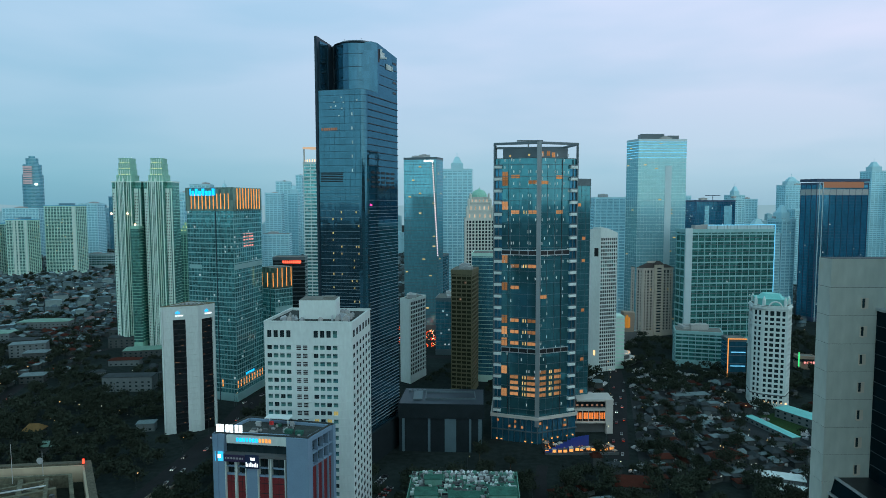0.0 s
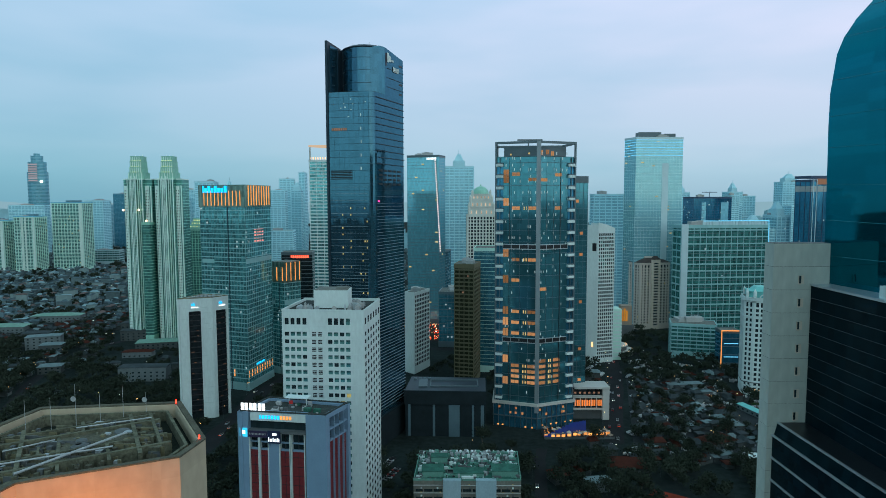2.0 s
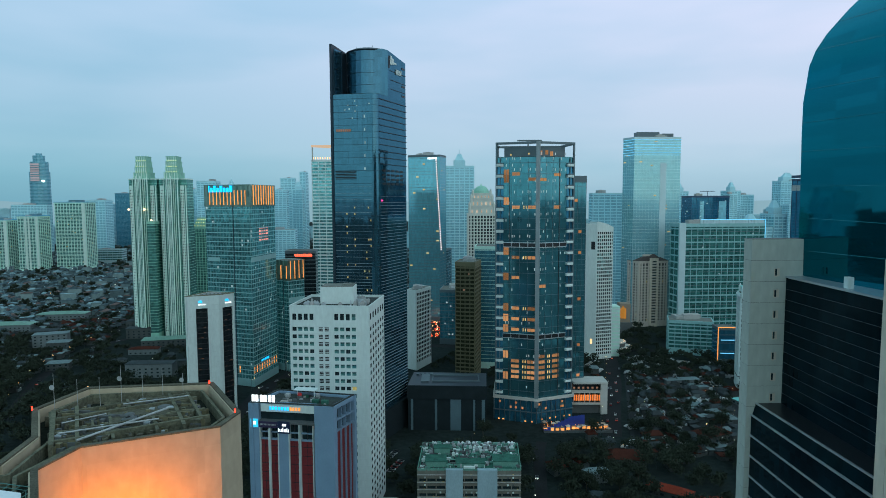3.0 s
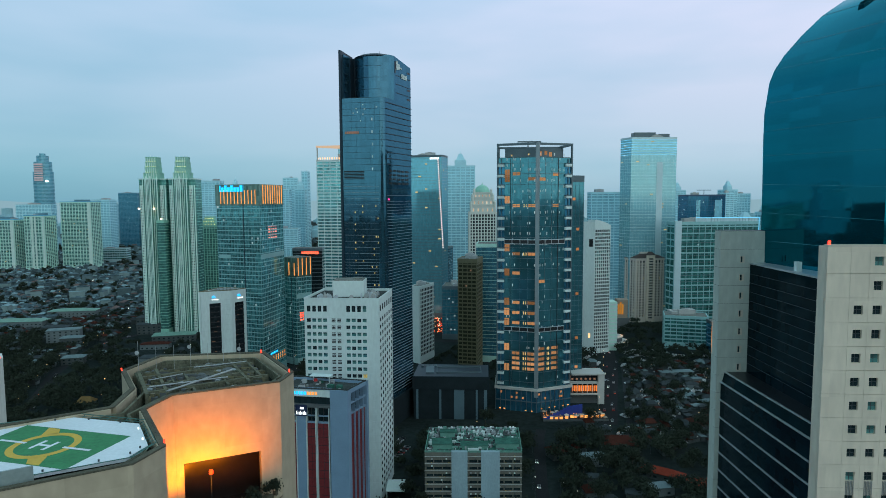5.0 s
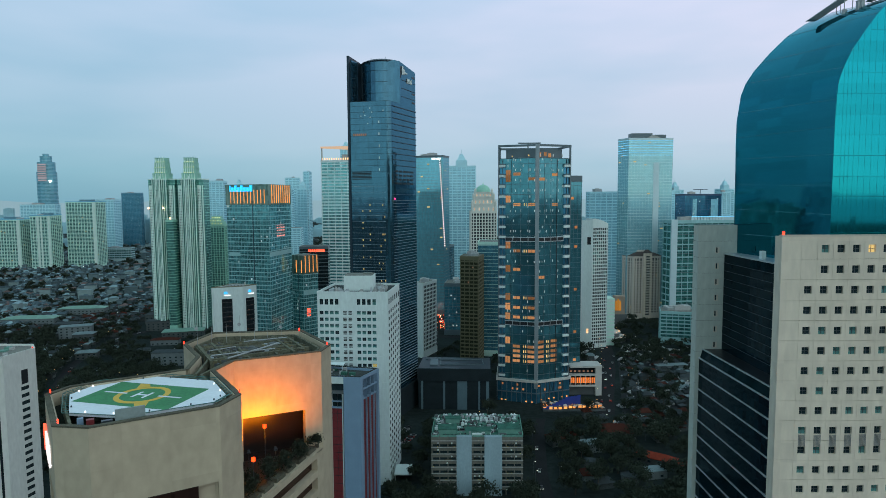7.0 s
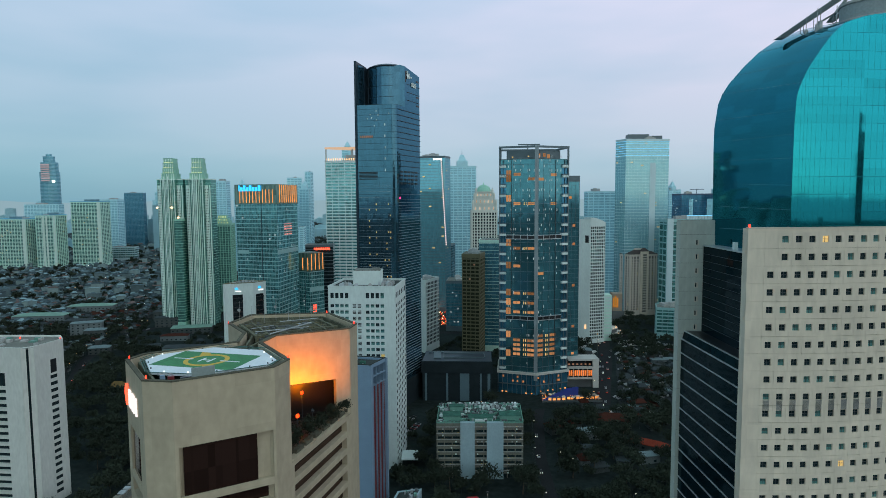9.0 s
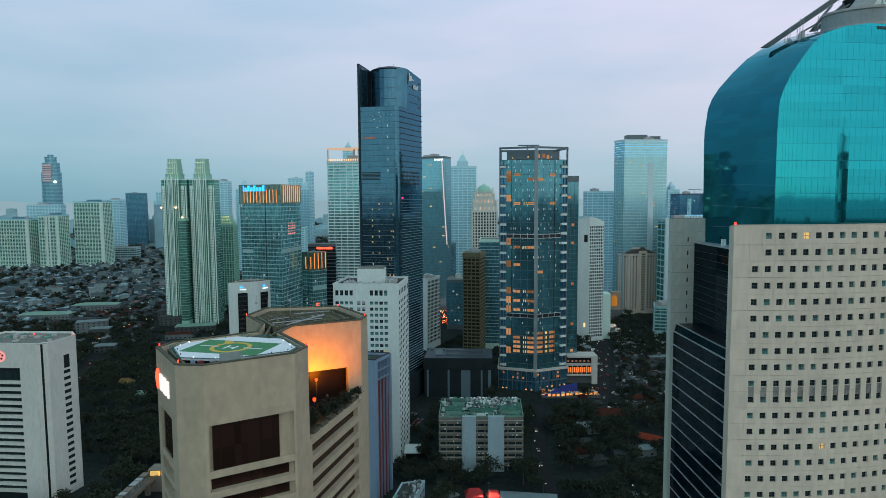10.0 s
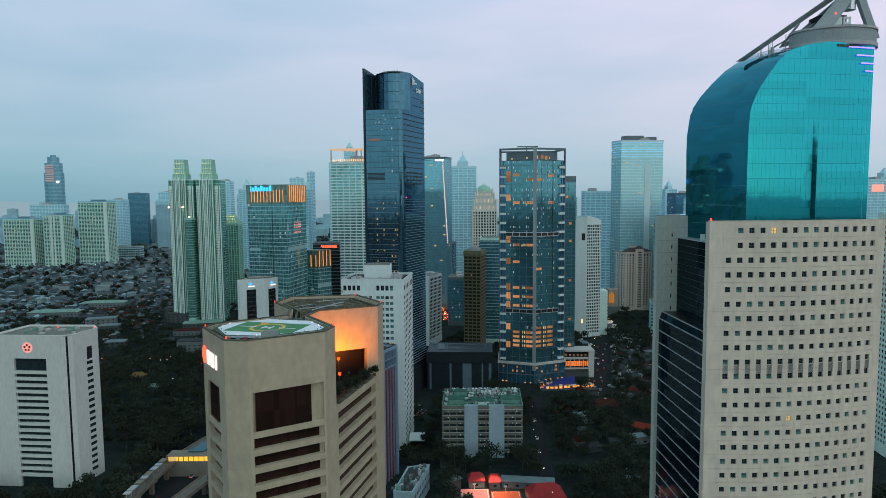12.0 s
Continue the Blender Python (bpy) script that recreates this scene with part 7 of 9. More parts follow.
kp = tower("wedge_tower", "blue glass tower with a white lit edge", [(-50, 800), (-8, 788), (0, 812), (-44, 825)], 221, G_BLUE, STEELG, floor=4.2, band=0.4, out=0.1, fin=4.2, fin_w=0.12, fin_out=0.12, lights=0.02, light=L_YELLOW, group="central towers", win=(3.4, 1.6), seed=43)
part("edge_light", Boxes().rod((6.6, -0.2, 95), (0, -0.2, 215), 1.0, 6).mesh("edge_light", STEELG), kp, "", Matrix.Translation((12.5, -18.2, 0)))
for k in range(40):
    part("edge_lamp", Boxes().box(-0.8, 0.6, -1.3, -1.0, 0, 1.6).mesh("edge_lamp", L_COOLB) if k == 0 else bpy.data.meshes["edge_lamp"], kp, "", Matrix.Translation((19.0 - k * 0.165, -18.4, 96 + k * 3)))
sign(kp, (-24.5, -6.2), (17.5, -18.2), 27, 215, [(1.9 * j, 1.9 * j + 1.4, 0, 2.6) for j in range(7)], L_WHITE)
tower("low_glass_office", "dark glass office below the wedge tower", [(-40, 850), (-2, 846), (8, 880), (-34, 884)], 92, G_LOW, STEELG, floor=4, band=0.5, fin=5, fin_w=0.2, lights=0.02, light=L_COOL, group="central towers", seed=44)
tower("low_glass_office", "dark blue glass office in the middle distance", [(-8, 660), (26, 655), (30, 690), (-4, 694)], 62, G_LOW, STEELG, floor=4, band=0.5, fin=5, fin_w=0.2, lights=0.03, light=L_COOL, group="central towers", seed=45)


DOMEC = shade("grey_cream_stone", (0.56, 0.58, 0.52), 0.8, var=0.15, streak=0.6)


def dome_tower():
    O = (42.0, 722.0)
    root = tower("dome_tower", "cream tower with lit arches and a green dome", rect(*O, 33, 30, 0), 146, WINDARK, DOMEC, floor=3.8, band=1.2, out=0.2, fin=3.6, fin_w=1.5, fin_out=0.4, group="central towers", plant=False, seed=46)
    z = 146
    for r, h in ((14.5, 9), (12.5, 9), (10.5, 6)):
        Q = rect(0, 0, 2 * r, 2 * r)
        part("tier", Boxes().prism(Q, z, z + h).ring(Q, 0.7, 0.3, z + h - 1, z + h).mesh("tier", DOMEC), root)
        lights_on(root, Q[0], Q[1], [(2 * r * (j + 0.5) / 5, z + 0.5) for j in range(5)], (1.3, h * 0.42), L_ARCH)
        for x in (-r, r):
            part("turret", Boxes().rod((x, -r, z), (x, -r, z + h + 2.5), 1.5, 8).rod((x, -r, z + h + 2.5), (x, -r, z + h + 5), 1.5, 8, 0.1).mesh("turret", DOMEC), root)
        z += h
    dm = Boxes()
    for k in range(6):
        a0, a1 = math.pi / 2 * k / 6, math.pi / 2 * (k + 1) / 6
        dm.rod((0, 0, z + 9 * math.sin(a0)), (0, 0, z + 9 * math.sin(a1)), 9.5 * math.cos(a0), 20, max(0.05, 9.5 * math.cos(a1)))
    part("dome", dm.mesh("dome", CROWNG), root, "green copper dome")
    part("lantern", Boxes().rod((0, 0, z + 8.8), (0, 0, z + 12), 0.9, 8, 0.1).mesh("lantern", CROWNG), root)


dome_tower()
tower("low_green_house", "pale green hipped block below the hotel", [(26, 560), (48, 556), (54, 590), (30, 594)], 118, G_LOW, GREENW, floor=3.6, band=0.4, group="central towers", plant=False, seed=47)

# the slender tower behind the tall one, with an open lit crown
sl = tower("crown_frame_tower", "slender pale tower with an open lit crown frame", [(-173, 776), (-128, 770), (-100, 782), (-140, 800)], 214, G_INDO, WHITE, floor=4.2, band=1.7, out=0.3, fin=10, fin_w=0.7, fin_out=0.5, group="western offices", plant=False, lights=0.02, light=L_COOL, seed=48)
cc = centre([(-173, 776), (-128, 770), (-100, 782), (-140, 800)])
PP = [(-173 - cc[0], 776 - cc[1]), (-128 - cc[0], 770 - cc[1]), (-100 - cc[0], 782 - cc[1]), (-140 - cc[0], 800 - cc[1])]
# the ring is made to glow, for the lamplight that falls on it
part("crown_ring", Boxes().ring(PP, 0.3, 1.2, 230, 232.5).mesh("crown_ring", L_ARCH), sl)
for p in PP:
    part("crown_post", Boxes().box(p[0] * 0.97 - 0.8, p[0] * 0.97 + 0.8, p[1] * 0.97 - 0.8, p[1] * 0.97 + 0.8, 213, 230).mesh("crown_post", PALE), sl)
lights_on(sl, PP[0], PP[1], [(2 + 3.2 * k, 214.5) for k in range(14)], (1.3, 2.6), L_LAMPW2)
lights_on(sl, PP[1], PP[2], [(2 + 3.2 * k, 214.5) for k in range(9)], (1.3, 2.6), L_LAMPW2)
part("crown_core", Boxes().box(-10, 8, -4, 8, 213, 222).box(-2, 0, 0, 2, 222, 231).mesh("crown_core", PLANT_GREY), sl)


# ---- the eastern side ----
def curved_white_tower():
    O = (152.0, 600.0)
    root = thing("arched_white_tower", "white tower with an arched top and punched windows", "building", (*O, 0), "eastern towers")
    P = [(-13.5, -6), (-2, -10), (16, -4), (12, 22), (-10, 18)]
    part("core", Boxes().prism(grow(P, -0.9), 0, 134).mesh("core", DARKC), root)
    w = length(P[1], P[2])
    rows = [6 + 3.6 * k for k in range(35)]
    punched(root, P[1], P[2], 0, 134, [1.6 + 2.35 * k for k in range(8)], rows, (1.7, 2.4), WHITE, [WINDARK, WINDARK, WINDARK, WINMID], depth=0.25, limit=120)
    part("end_wall", Boxes().box(0, length(P[0], P[1]), -0.8, 0, 0, 138, wall_frame(P[0], P[1])).mesh("end_wall", WHITE), root)
    part("end_slot", Boxes().box(6.6, 10.4, 0, 0.2, 112, 120, wall_frame(P[0], P[1])).mesh("end_slot", BLACKP), root)
    for k in (2, 3, 4):
        a, b = P[k], P[(k + 1) % 5]
        part("rear_wall", Boxes().box(0, length(a, b), -0.8, 0, 0, 134, wall_frame(a, b)).mesh("rear_wall", WHITE), root)
    fr = wall_frame(P[1], P[2])
    for k in range(10):
        x0, x1 = w * k / 10, w * (k + 1) / 10
        h = 5.5 * math.cos(math.pi / 2 * (k + 0.5) / 10)
        part("arched_top", Boxes().box(x0, x1, -14, 0, 134, 134.2 + h, fr).mesh("arched_top", WHITE), root)
    lights_on(root, P[0], P[1], [(8, 16)], (2.0, 5.0), L_LAMPW2)
    part("wing", Boxes().box(16, 26, 2, 20, 0, 52).mesh("wing", GREENW), root)
    for k in range(13):
        part("wing_band", Boxes().box(15.8, 26.2, 1.8, 20.2, 3 + 3.8 * k, 4.4 + 3.8 * k).mesh("wing_band", WHITE), root)


curved_white_tower()


def curved_terrace():
    root = thing("curved_terrace", "pale curved terraces with warm lamps and planting", "terrace", (172, 628, 0), "eastern towers")
    for r0, z0, z1, mt in ((26, 0, 4.0, DARKC), (27, 4.0, 5.2, PALE), (19, 5.2, 9.5, DARKC), (20, 9.5, 10.6, PALE)):
        ring = [(r0 * math.cos(radians(t)), 0.7 * r0 * math.sin(radians(t))) for t in range(-150, 40, 10)] + [(8, 12), (-12, 12)]
        part("terrace_tier", Boxes().prism(ring, z0, z1).mesh("terrace_tier", mt), root)
    for r0, z in ((25.6, 5.2), (18.8, 10.6)):
        for t in range(-130, 20, 14):
            x, y = r0 * math.cos(radians(t)), 0.7 * r0 * math.sin(radians(t))
            part("terrace_lamp", Boxes().rod((x, y, z), (x, y, z + 0.7), 0.35, 6).mesh("terrace_lamp", L_LAMPW2), root)


curved_terrace()
bt = tower("blue_glass_tower", "tall pale blue glass tower with lit blue roof lines", [(228.5, 778), (236.5, 757), (296.5, 762), (290, 790)], 240, G_SKY, PALE_FRAME, floor=4.2, band=0.35, out=0.12, fin=4.0, fin_w=0.1, fin_out=0.12, lights=0.03, light=L_YELLOW, group="eastern towers", win=(3.6, 1.2), crown=3, seed=51)
cb = centre([(228.5, 778), (236.5, 757), (296.5, 762), (290, 790)])
for k in range(7):
    part("light_line", Boxes().ring([(228.5 - cb[0], 778 - cb[1]), (236.5 - cb[0], 757 - cb[1]), (296.5 - cb[0], 762 - cb[1]), (290 - cb[0], 790 - cb[1])], 0.4, 0.1, 236.5 - k * 3.2, 236.9 - k * 3.2).mesh("light_line", L_LINE), bt)
part("pale_strip", Boxes().box(34, 42, 0.1, 0.35, 20, 208, wall_frame((236.5 - cb[0], 757 - cb[1]), (296.5 - cb[0], 762 - cb[1]))).mesh("pale_strip", PALE_FRAME), bt)
part("roof_frame", Boxes().box(-20, 8, -4, 10, 239.5, 247).box(12, 26, -4, 8, 239.5, 245).mesh("roof_frame", STEELG), bt)

# brown apartments with hipped roofs
ba = tower("brown_apartments", "tan and brown apartment block with hipped roof", [(233, 764), (243, 750), (282, 758), (276, 782)], 84, WINDARK, TAN, floor=3.5, band=1.5, out=0.4, fin=4.5, fin_w=2.0, fin_out=0.6, group="eastern towers", plant=False, seed=52, lights=0.02, light=L_YELLOW)
cb2 = centre([(233, 764), (243, 750), (282, 758), (276, 782)])
q = [(233 - cb2[0], 764 - cb2[1]), (243 - cb2[0], 750 - cb2[1]), (282 - cb2[0], 758 - cb2[1]), (276 - cb2[0], 782 - cb2[1])]
part("hipped_roof", Boxes().prism(grow(q, 1.0), 84, 91, top=[(x * 0.35, y * 0.35) for x, y in q]).mesh("hipped_roof", BROWND), ba)
fb_ = wall_frame(q[1], q[2])
wb_ = length(q[1], q[2])
bay = part("middle_bay", Boxes().box(wb_ * 0.36, wb_ * 0.64, 0.6, 3.0, 0, 88, fb_).mesh("middle_bay", CREAM), ba, "cream projecting bay")
for k in range(23):
    part("balcony", Boxes().box(wb_ * 0.42, wb_ * 0.58, 3.0, 3.8, 4 + 3.5 * k, 5.1 + 3.5 * k, fb_).box(wb_ * 0.43, wb_ * 0.57, 2.9, 3.05, 5.3 + 3.5 * k, 7.0 + 3.5 * k, fb_, mat=1).mesh("balcony", [TAN, WINDARK]), bay)
part("bay_roof", Boxes().prism([tuple(fb_ @ Vector((x, y, 0)))[:2] for x, y in ((wb_ * 0.34, -2), (wb_ * 0.34, 3.6), (wb_ * 0.66, 3.6), (wb_ * 0.66, -2))], 88, 92.5, top=[tuple(fb_ @ Vector((x, y, 0)))[:2] for x, y in ((wb_ * 0.46, -1), (wb_ * 0.46, 1), (wb_ * 0.54, 1), (wb_ * 0.54, -1))]).mesh("bay_roof", BROWND), bay)
part("attic", Boxes().prism([(x * 0.5, y * 0.5) for x, y in q], 84, 92).mesh("attic", TAN), ba)

# slab of glazed balconies with a blue-lit edge
sb = tower("balcony_slab", "broad office slab with rows of glazed balconies", [(273, 724), (276, 706), (383, 716), (379, 738)], 133, G_SLAB, SLABF, floor=8.0, band=1.5, out=0.9, fin=7.6, fin_w=0.5, fin_out=0.6, group="eastern towers", lights=0.015, light=L_COOL, seed=53, crown=4)
cs = centre([(273, 724), (276, 706), (383, 716), (379, 738)])
S = [(273 - cs[0], 724 - cs[1]), (276 - cs[0], 706 - cs[1]), (383 - cs[0], 716 - cs[1]), (379 - cs[0], 738 - cs[1])]
for k in range(15):
    part("balcony_rail", Boxes().box(8, 106, 0.1, 0.5, 10.8 + 8 * k, 11.4 + 8 * k, wall_frame(S[1], S[2])).mesh("balcony_rail", STEELG), sb)
part("end_pier", Boxes().box(0, 8, 0.2, 1.2, 0, 134, wall_frame(S[1], S[2])).mesh("end_pier", PALE_FRAME), sb)
part("top_light", Boxes().box(26, 107, 0.8, 1.3, 137.2, 138.0, wall_frame(S[1], S[2])).mesh("top_light", L_LINE), sb)
part("edge_light", Boxes().box(106.6, 107.2, 0.8, 1.5, 60, 138, wall_frame(S[1], S[2])).mesh("edge_light", L_LINE), sb)
for k in range(20):
    part("roof_screen", Boxes().box(26 + k * 4, 29.4 + k * 4, -1, 0.4, 133, 137.2, wall_frame(S[1], S[2])).mesh("roof_screen", PALE_FRAME), sb)
tower("low_annex", "pale green low annex with a white stair block", [(232, 612), (274, 600), (282, 625), (240, 640)], 36, G_SLAB, SLABF, floor=4, band=1.4, fin=6, fin_w=0.5, group="eastern towers", seed=54)
nl = tower("lit_frame_shop", "low block outlined in orange and blue light", [(263, 566), (280, 565), (281, 580), (264, 581)], 38, G_NAVY, STEELG, floor=8, band=0.6, group="eastern towers", plant=False, seed=55)
N = [(-9, -7), (8, -8)]
for q, mt in (((0, 0.7, 0.3, 0.9, 2, 37.3), L_ORANGE), ((0, 17, 0.3, 0.9, 37.3, 38), L_ORANGE), ((3, 16, 0.3, 0.9, 12, 12.6), L_LINE), ((3, 16, 0.3, 0.9, 25, 25.6), L_LINE)):
    part("light_bar", Boxes().box(*q, wall_frame(*N)).mesh("light_bar", mt), nl)

# small shop with an upright green sign and pink lit windows
L_GREEN = lit("green_sign_light", (0.10, 1.0, 0.30), 0.9, 0.2)
gs = tower("sign_shop", "low brown shop with an upright green light sign", rect(356.8, 603.4, 16, 10, -8), 13, WINDARK, BROWN, floor=4, band=1.4, group="eastern towers", plant=False, seed=57)
part("green_sign", Boxes().box(-9.4, -8.4, -6, -5.4, 3, 17).box(-8.6, -8.2, -6, -5, 3, 4).mesh("green_sign", L_GREEN), gs, "upright green light sign")
for k in range(4):
    part("lit_window", Boxes().box(-4 + 2.8 * k, -2.2 + 2.8 * k, -6.6, -6.3, 5.6, 8.0).mesh("lit_window", L_PINK), gs)

# dark navy tower with a glowing crown band
nv = tower("navy_tower", "dark navy glass tower with a glowing crown band", [(497, 866), (505, 842), (580, 850), (572, 880)], 190, G_NAVY, NAVYF, floor=4.2, band=0.3, out=0.1, fin=9, fin_w=0.5, fin_out=0.5, group="eastern towers", plant=False, seed=56, lights=0.004, light=L_COOL)
nc = centre([(497, 866), (505, 842), (580, 850), (572, 880)])
NP = [(497 - nc[0], 866 - nc[1]), (505 - nc[0], 842 - nc[1]), (580 - nc[0], 850 - nc[1]), (572 - nc[0], 880 - nc[1])]
part("crown_band", Boxes().ring(NP, 0.4, 0.2, 173, 181).mesh("crown_band", CONC), nv)
part("crown_glow", Boxes().box(8, 68, 0.2, 0.6, 183, 191, wall_frame(NP[1], NP[2])).mesh("crown_glow", L_DIMO), nv)
part("crown_frame", Boxes().ring(NP, 0.8, 0.5, 191.5, 195).mesh("crown_frame", NAVYF), nv)
for x in (3, 8):
    part("pale_rib", Boxes().box(x, x + 1, 0.1, 0.8, 0, 190, wall_frame(NP[1], NP[2])).mesh("pale_rib", PALE_FRAME), nv)


tower("edge_tower", "pale apartment tower with rows of small windows", rect(272, 258, 30, 24, -6), 150, WINDARK, PALEG, floor=3.5, band=1.6, out=0.3, fin=3.2, fin_w=1.3, fin_out=0.35, group="eastern towers", seed=81)
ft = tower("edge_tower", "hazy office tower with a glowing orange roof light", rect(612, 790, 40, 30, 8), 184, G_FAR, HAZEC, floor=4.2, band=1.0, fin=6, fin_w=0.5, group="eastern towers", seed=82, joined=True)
part("roof_light", Boxes().box(-12, 6, -17, -15.4, 166, 176).mesh("roof_light", L_PINK), ft)

# white towers with turquoise crowns
def turquoise_crown_tower(x, y, seed):
    P0 = [(x - 15.8, y + 4), (x - 10.8, y - 2), (x + 4.6, y - 9), (x + 14.4, y + 3), (x + 8, y + 20), (x - 10, y + 22)]
    root = tower("turquoise_crown_tower", "white tower with classical trim and turquoise crown", P0, 82, WINDARK, WHITE, floor=4.1, band=1.5, out=0.3, fin=4.2, fin_w=1.45, fin_out=0.4, group="white crown towers", plant=False, seed=seed, crown=4, base=3)
    c = centre(P0)
    P = [(p[0] - c[0], p[1] - c[1]) for p in P0]
    part("cornice", Boxes().ring(P, 1.0, 0.4, 79.4, 80.6).ring(P, 0.8, 0.4, 66, 66.8).mesh("cornice", WHITE), root)
    part("string_course", Boxes().ring(P, 0.55, 0.3, 10.4, 11.2).mesh("string_course", DARKC), root, "dark string course")
    part("crown", Boxes().prism(grow(P, -2.5), 82, 87).ring(grow(P, -2.5), 0.7, 0.5, 86.4, 87.2).mesh("crown", TURQ), root, "turquoise tiled crown")
    part("crown_top", Boxes().prism(grow(P, -5), 87, 90.5, top=grow(P, -8)).mesh("crown_top", TURQ), root)
    for p in grow(P, -2.0):
        part("finial", Boxes().rod((*p, 82), (*p, 86), 1.3, 8).rod((*p, 86), (*p, 89), 1.4, 8, 0.2).mesh("finial", WHITE), root)
    a, b = P[1], P[2]
    lights_on(root, a, b, [(3 + 3 * k, 2.5) for k in range(6)], (1.2, 3.0), L_LAMPW2)
    ar = Boxes()
    fr = wall_frame(a, b)
    w = length(a, b)
    for k in range(8):
        t0, t1 = math.pi * k / 8, math.pi * (k + 1) / 8
        ar.rod(fr @ Vector((w / 2 - 4.5 * math.cos(t0), 0.8, 81 + 4.5 * math.sin(t0))), fr @ Vector((w / 2 - 4.5 * math.cos(t1), 0.8, 81 + 4.5 * math.sin(t1))), 0.6, 6)
    part("arch", ar.mesh("arch", WHITE), root)
    return root


turquoise_crown_tower(264, 488, 61)
turquoise_crown_tower(352, 520, 62)

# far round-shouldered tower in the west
# glass and frame colours include the haze of the distance
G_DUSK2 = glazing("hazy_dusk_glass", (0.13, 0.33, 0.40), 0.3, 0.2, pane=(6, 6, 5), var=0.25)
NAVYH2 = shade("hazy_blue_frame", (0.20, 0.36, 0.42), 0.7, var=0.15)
L_PANEL = lit("faint_pink_panel", (0.55, 0.50, 0.55), 0.55, 0.2)


def shoulder_tower():
    root = thing("shoulder_tower", "hazy blue rounded tower with a stepped top", "building", (-1444, 2200, 0), "western skyline")
    for r, z0, z1 in ((34, 0, 265), (30, 265, 300), (20, 300, 322), (10, 322, 330)):
        P = [(r * math.cos(2 * math.pi * k / 14), r * 0.8 * math.sin(2 * math.pi * k / 14)) for k in range(14)]
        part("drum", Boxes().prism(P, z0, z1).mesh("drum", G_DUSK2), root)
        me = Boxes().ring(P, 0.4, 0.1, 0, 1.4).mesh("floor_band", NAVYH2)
        z = max(z0, 120)
        while z < z1:
            part("floor_band", me, root, m=Matrix.Translation((0, 0, z)))
            z += 5
    for k in range(8):
        part("lit_panel", Boxes().box(-14, 16, -30.5, -27.5, 232 + 8 * k, 237 + 8 * k).mesh("lit_panel", L_PANEL), root)
    part("side_lamp", Boxes().box(22, 30, -25, -22, 228, 234).mesh("side_lamp", L_STREETW), root)


shoulder_tower()


# a small gold-lit pavilion beside the apartments
L_GOLD = lit("gold_facade_light", (1.0, 0.42, 0.07), 0.42, 0.5)
gp = thing("gold_lit_pavilion", "small pavilion with a gold lit curved front", "building", (213, 704, 0), "eastern towers")
part("body", Boxes().prism([(-6, 0), (6, -2), (8, 10), (-6, 12)], 0, 38).mesh("body", BROWN), gp)
for k in range(3):
    h = 35 - 2.4 * abs(k - 1)
    part("front_panel", Boxes().box(-5.8 + 2.4 * k, -3.7 + 2.4 * k, -0.6 - 0.4 * k, -0.2 - 0.4 * k, 20, h).mesh("front_panel", L_GOLD), gp)
part("base_wall", Boxes().box(-6.5, 8.5, -2.6, 12, 0, 15.5).mesh("base_wall", DARKC), gp)
# ---- streets ----
road("road_west", "dark avenue with evening traffic", [(-172, 60), (-168, 180), (-165, 342), (-161, 395), (-157, 432), (-158, 490), (-143, 545), (-120, 640), (-95, 760), (-80, 1000)], 17)
road("road_northwest", "lit side street between trees", [(-330, 420), (-372, 520), (-386, 575), (-394, 652), (-372, 700), (-300, 770), (-250, 900)], 9)
road("road_lane", "lane past the green-roof office", [(44, 60), (44, 160), (45, 226), (48, 285), (58, 360), (62, 376)], 7)
road("road_east", "curving road past the hotel", [(112, 385), (124, 430), (146, 505), (160, 560), (176, 640), (205, 700), (232, 770), (280, 900), (330, 1050)], 13)
road("road_cross", "cross street in the middle distance", [(-120, 640), (-40, 655), (60, 640), (176, 640), (270, 610), (420, 600)], 12)
plain_sheet("car_park", "worn asphalt yard with parked cars", [(118, 360), (210, 345), (265, 420), (240, 520), (165, 540)], 0.04, CARPARK, "car park")
plain_sheet("lawn", "dim lawn beside the white tower", [(235, 405), (277, 454), (272, 476), (243, 467)], 0.05, GRASS, "lawn")


# ---- viaduct and station ----
# the warm lamplight on the viaduct is put into its concrete colour
VIA = shade("warm_lit_concrete", (0.20, 0.18, 0.145), 0.9, var=0.35, spec=0.1)


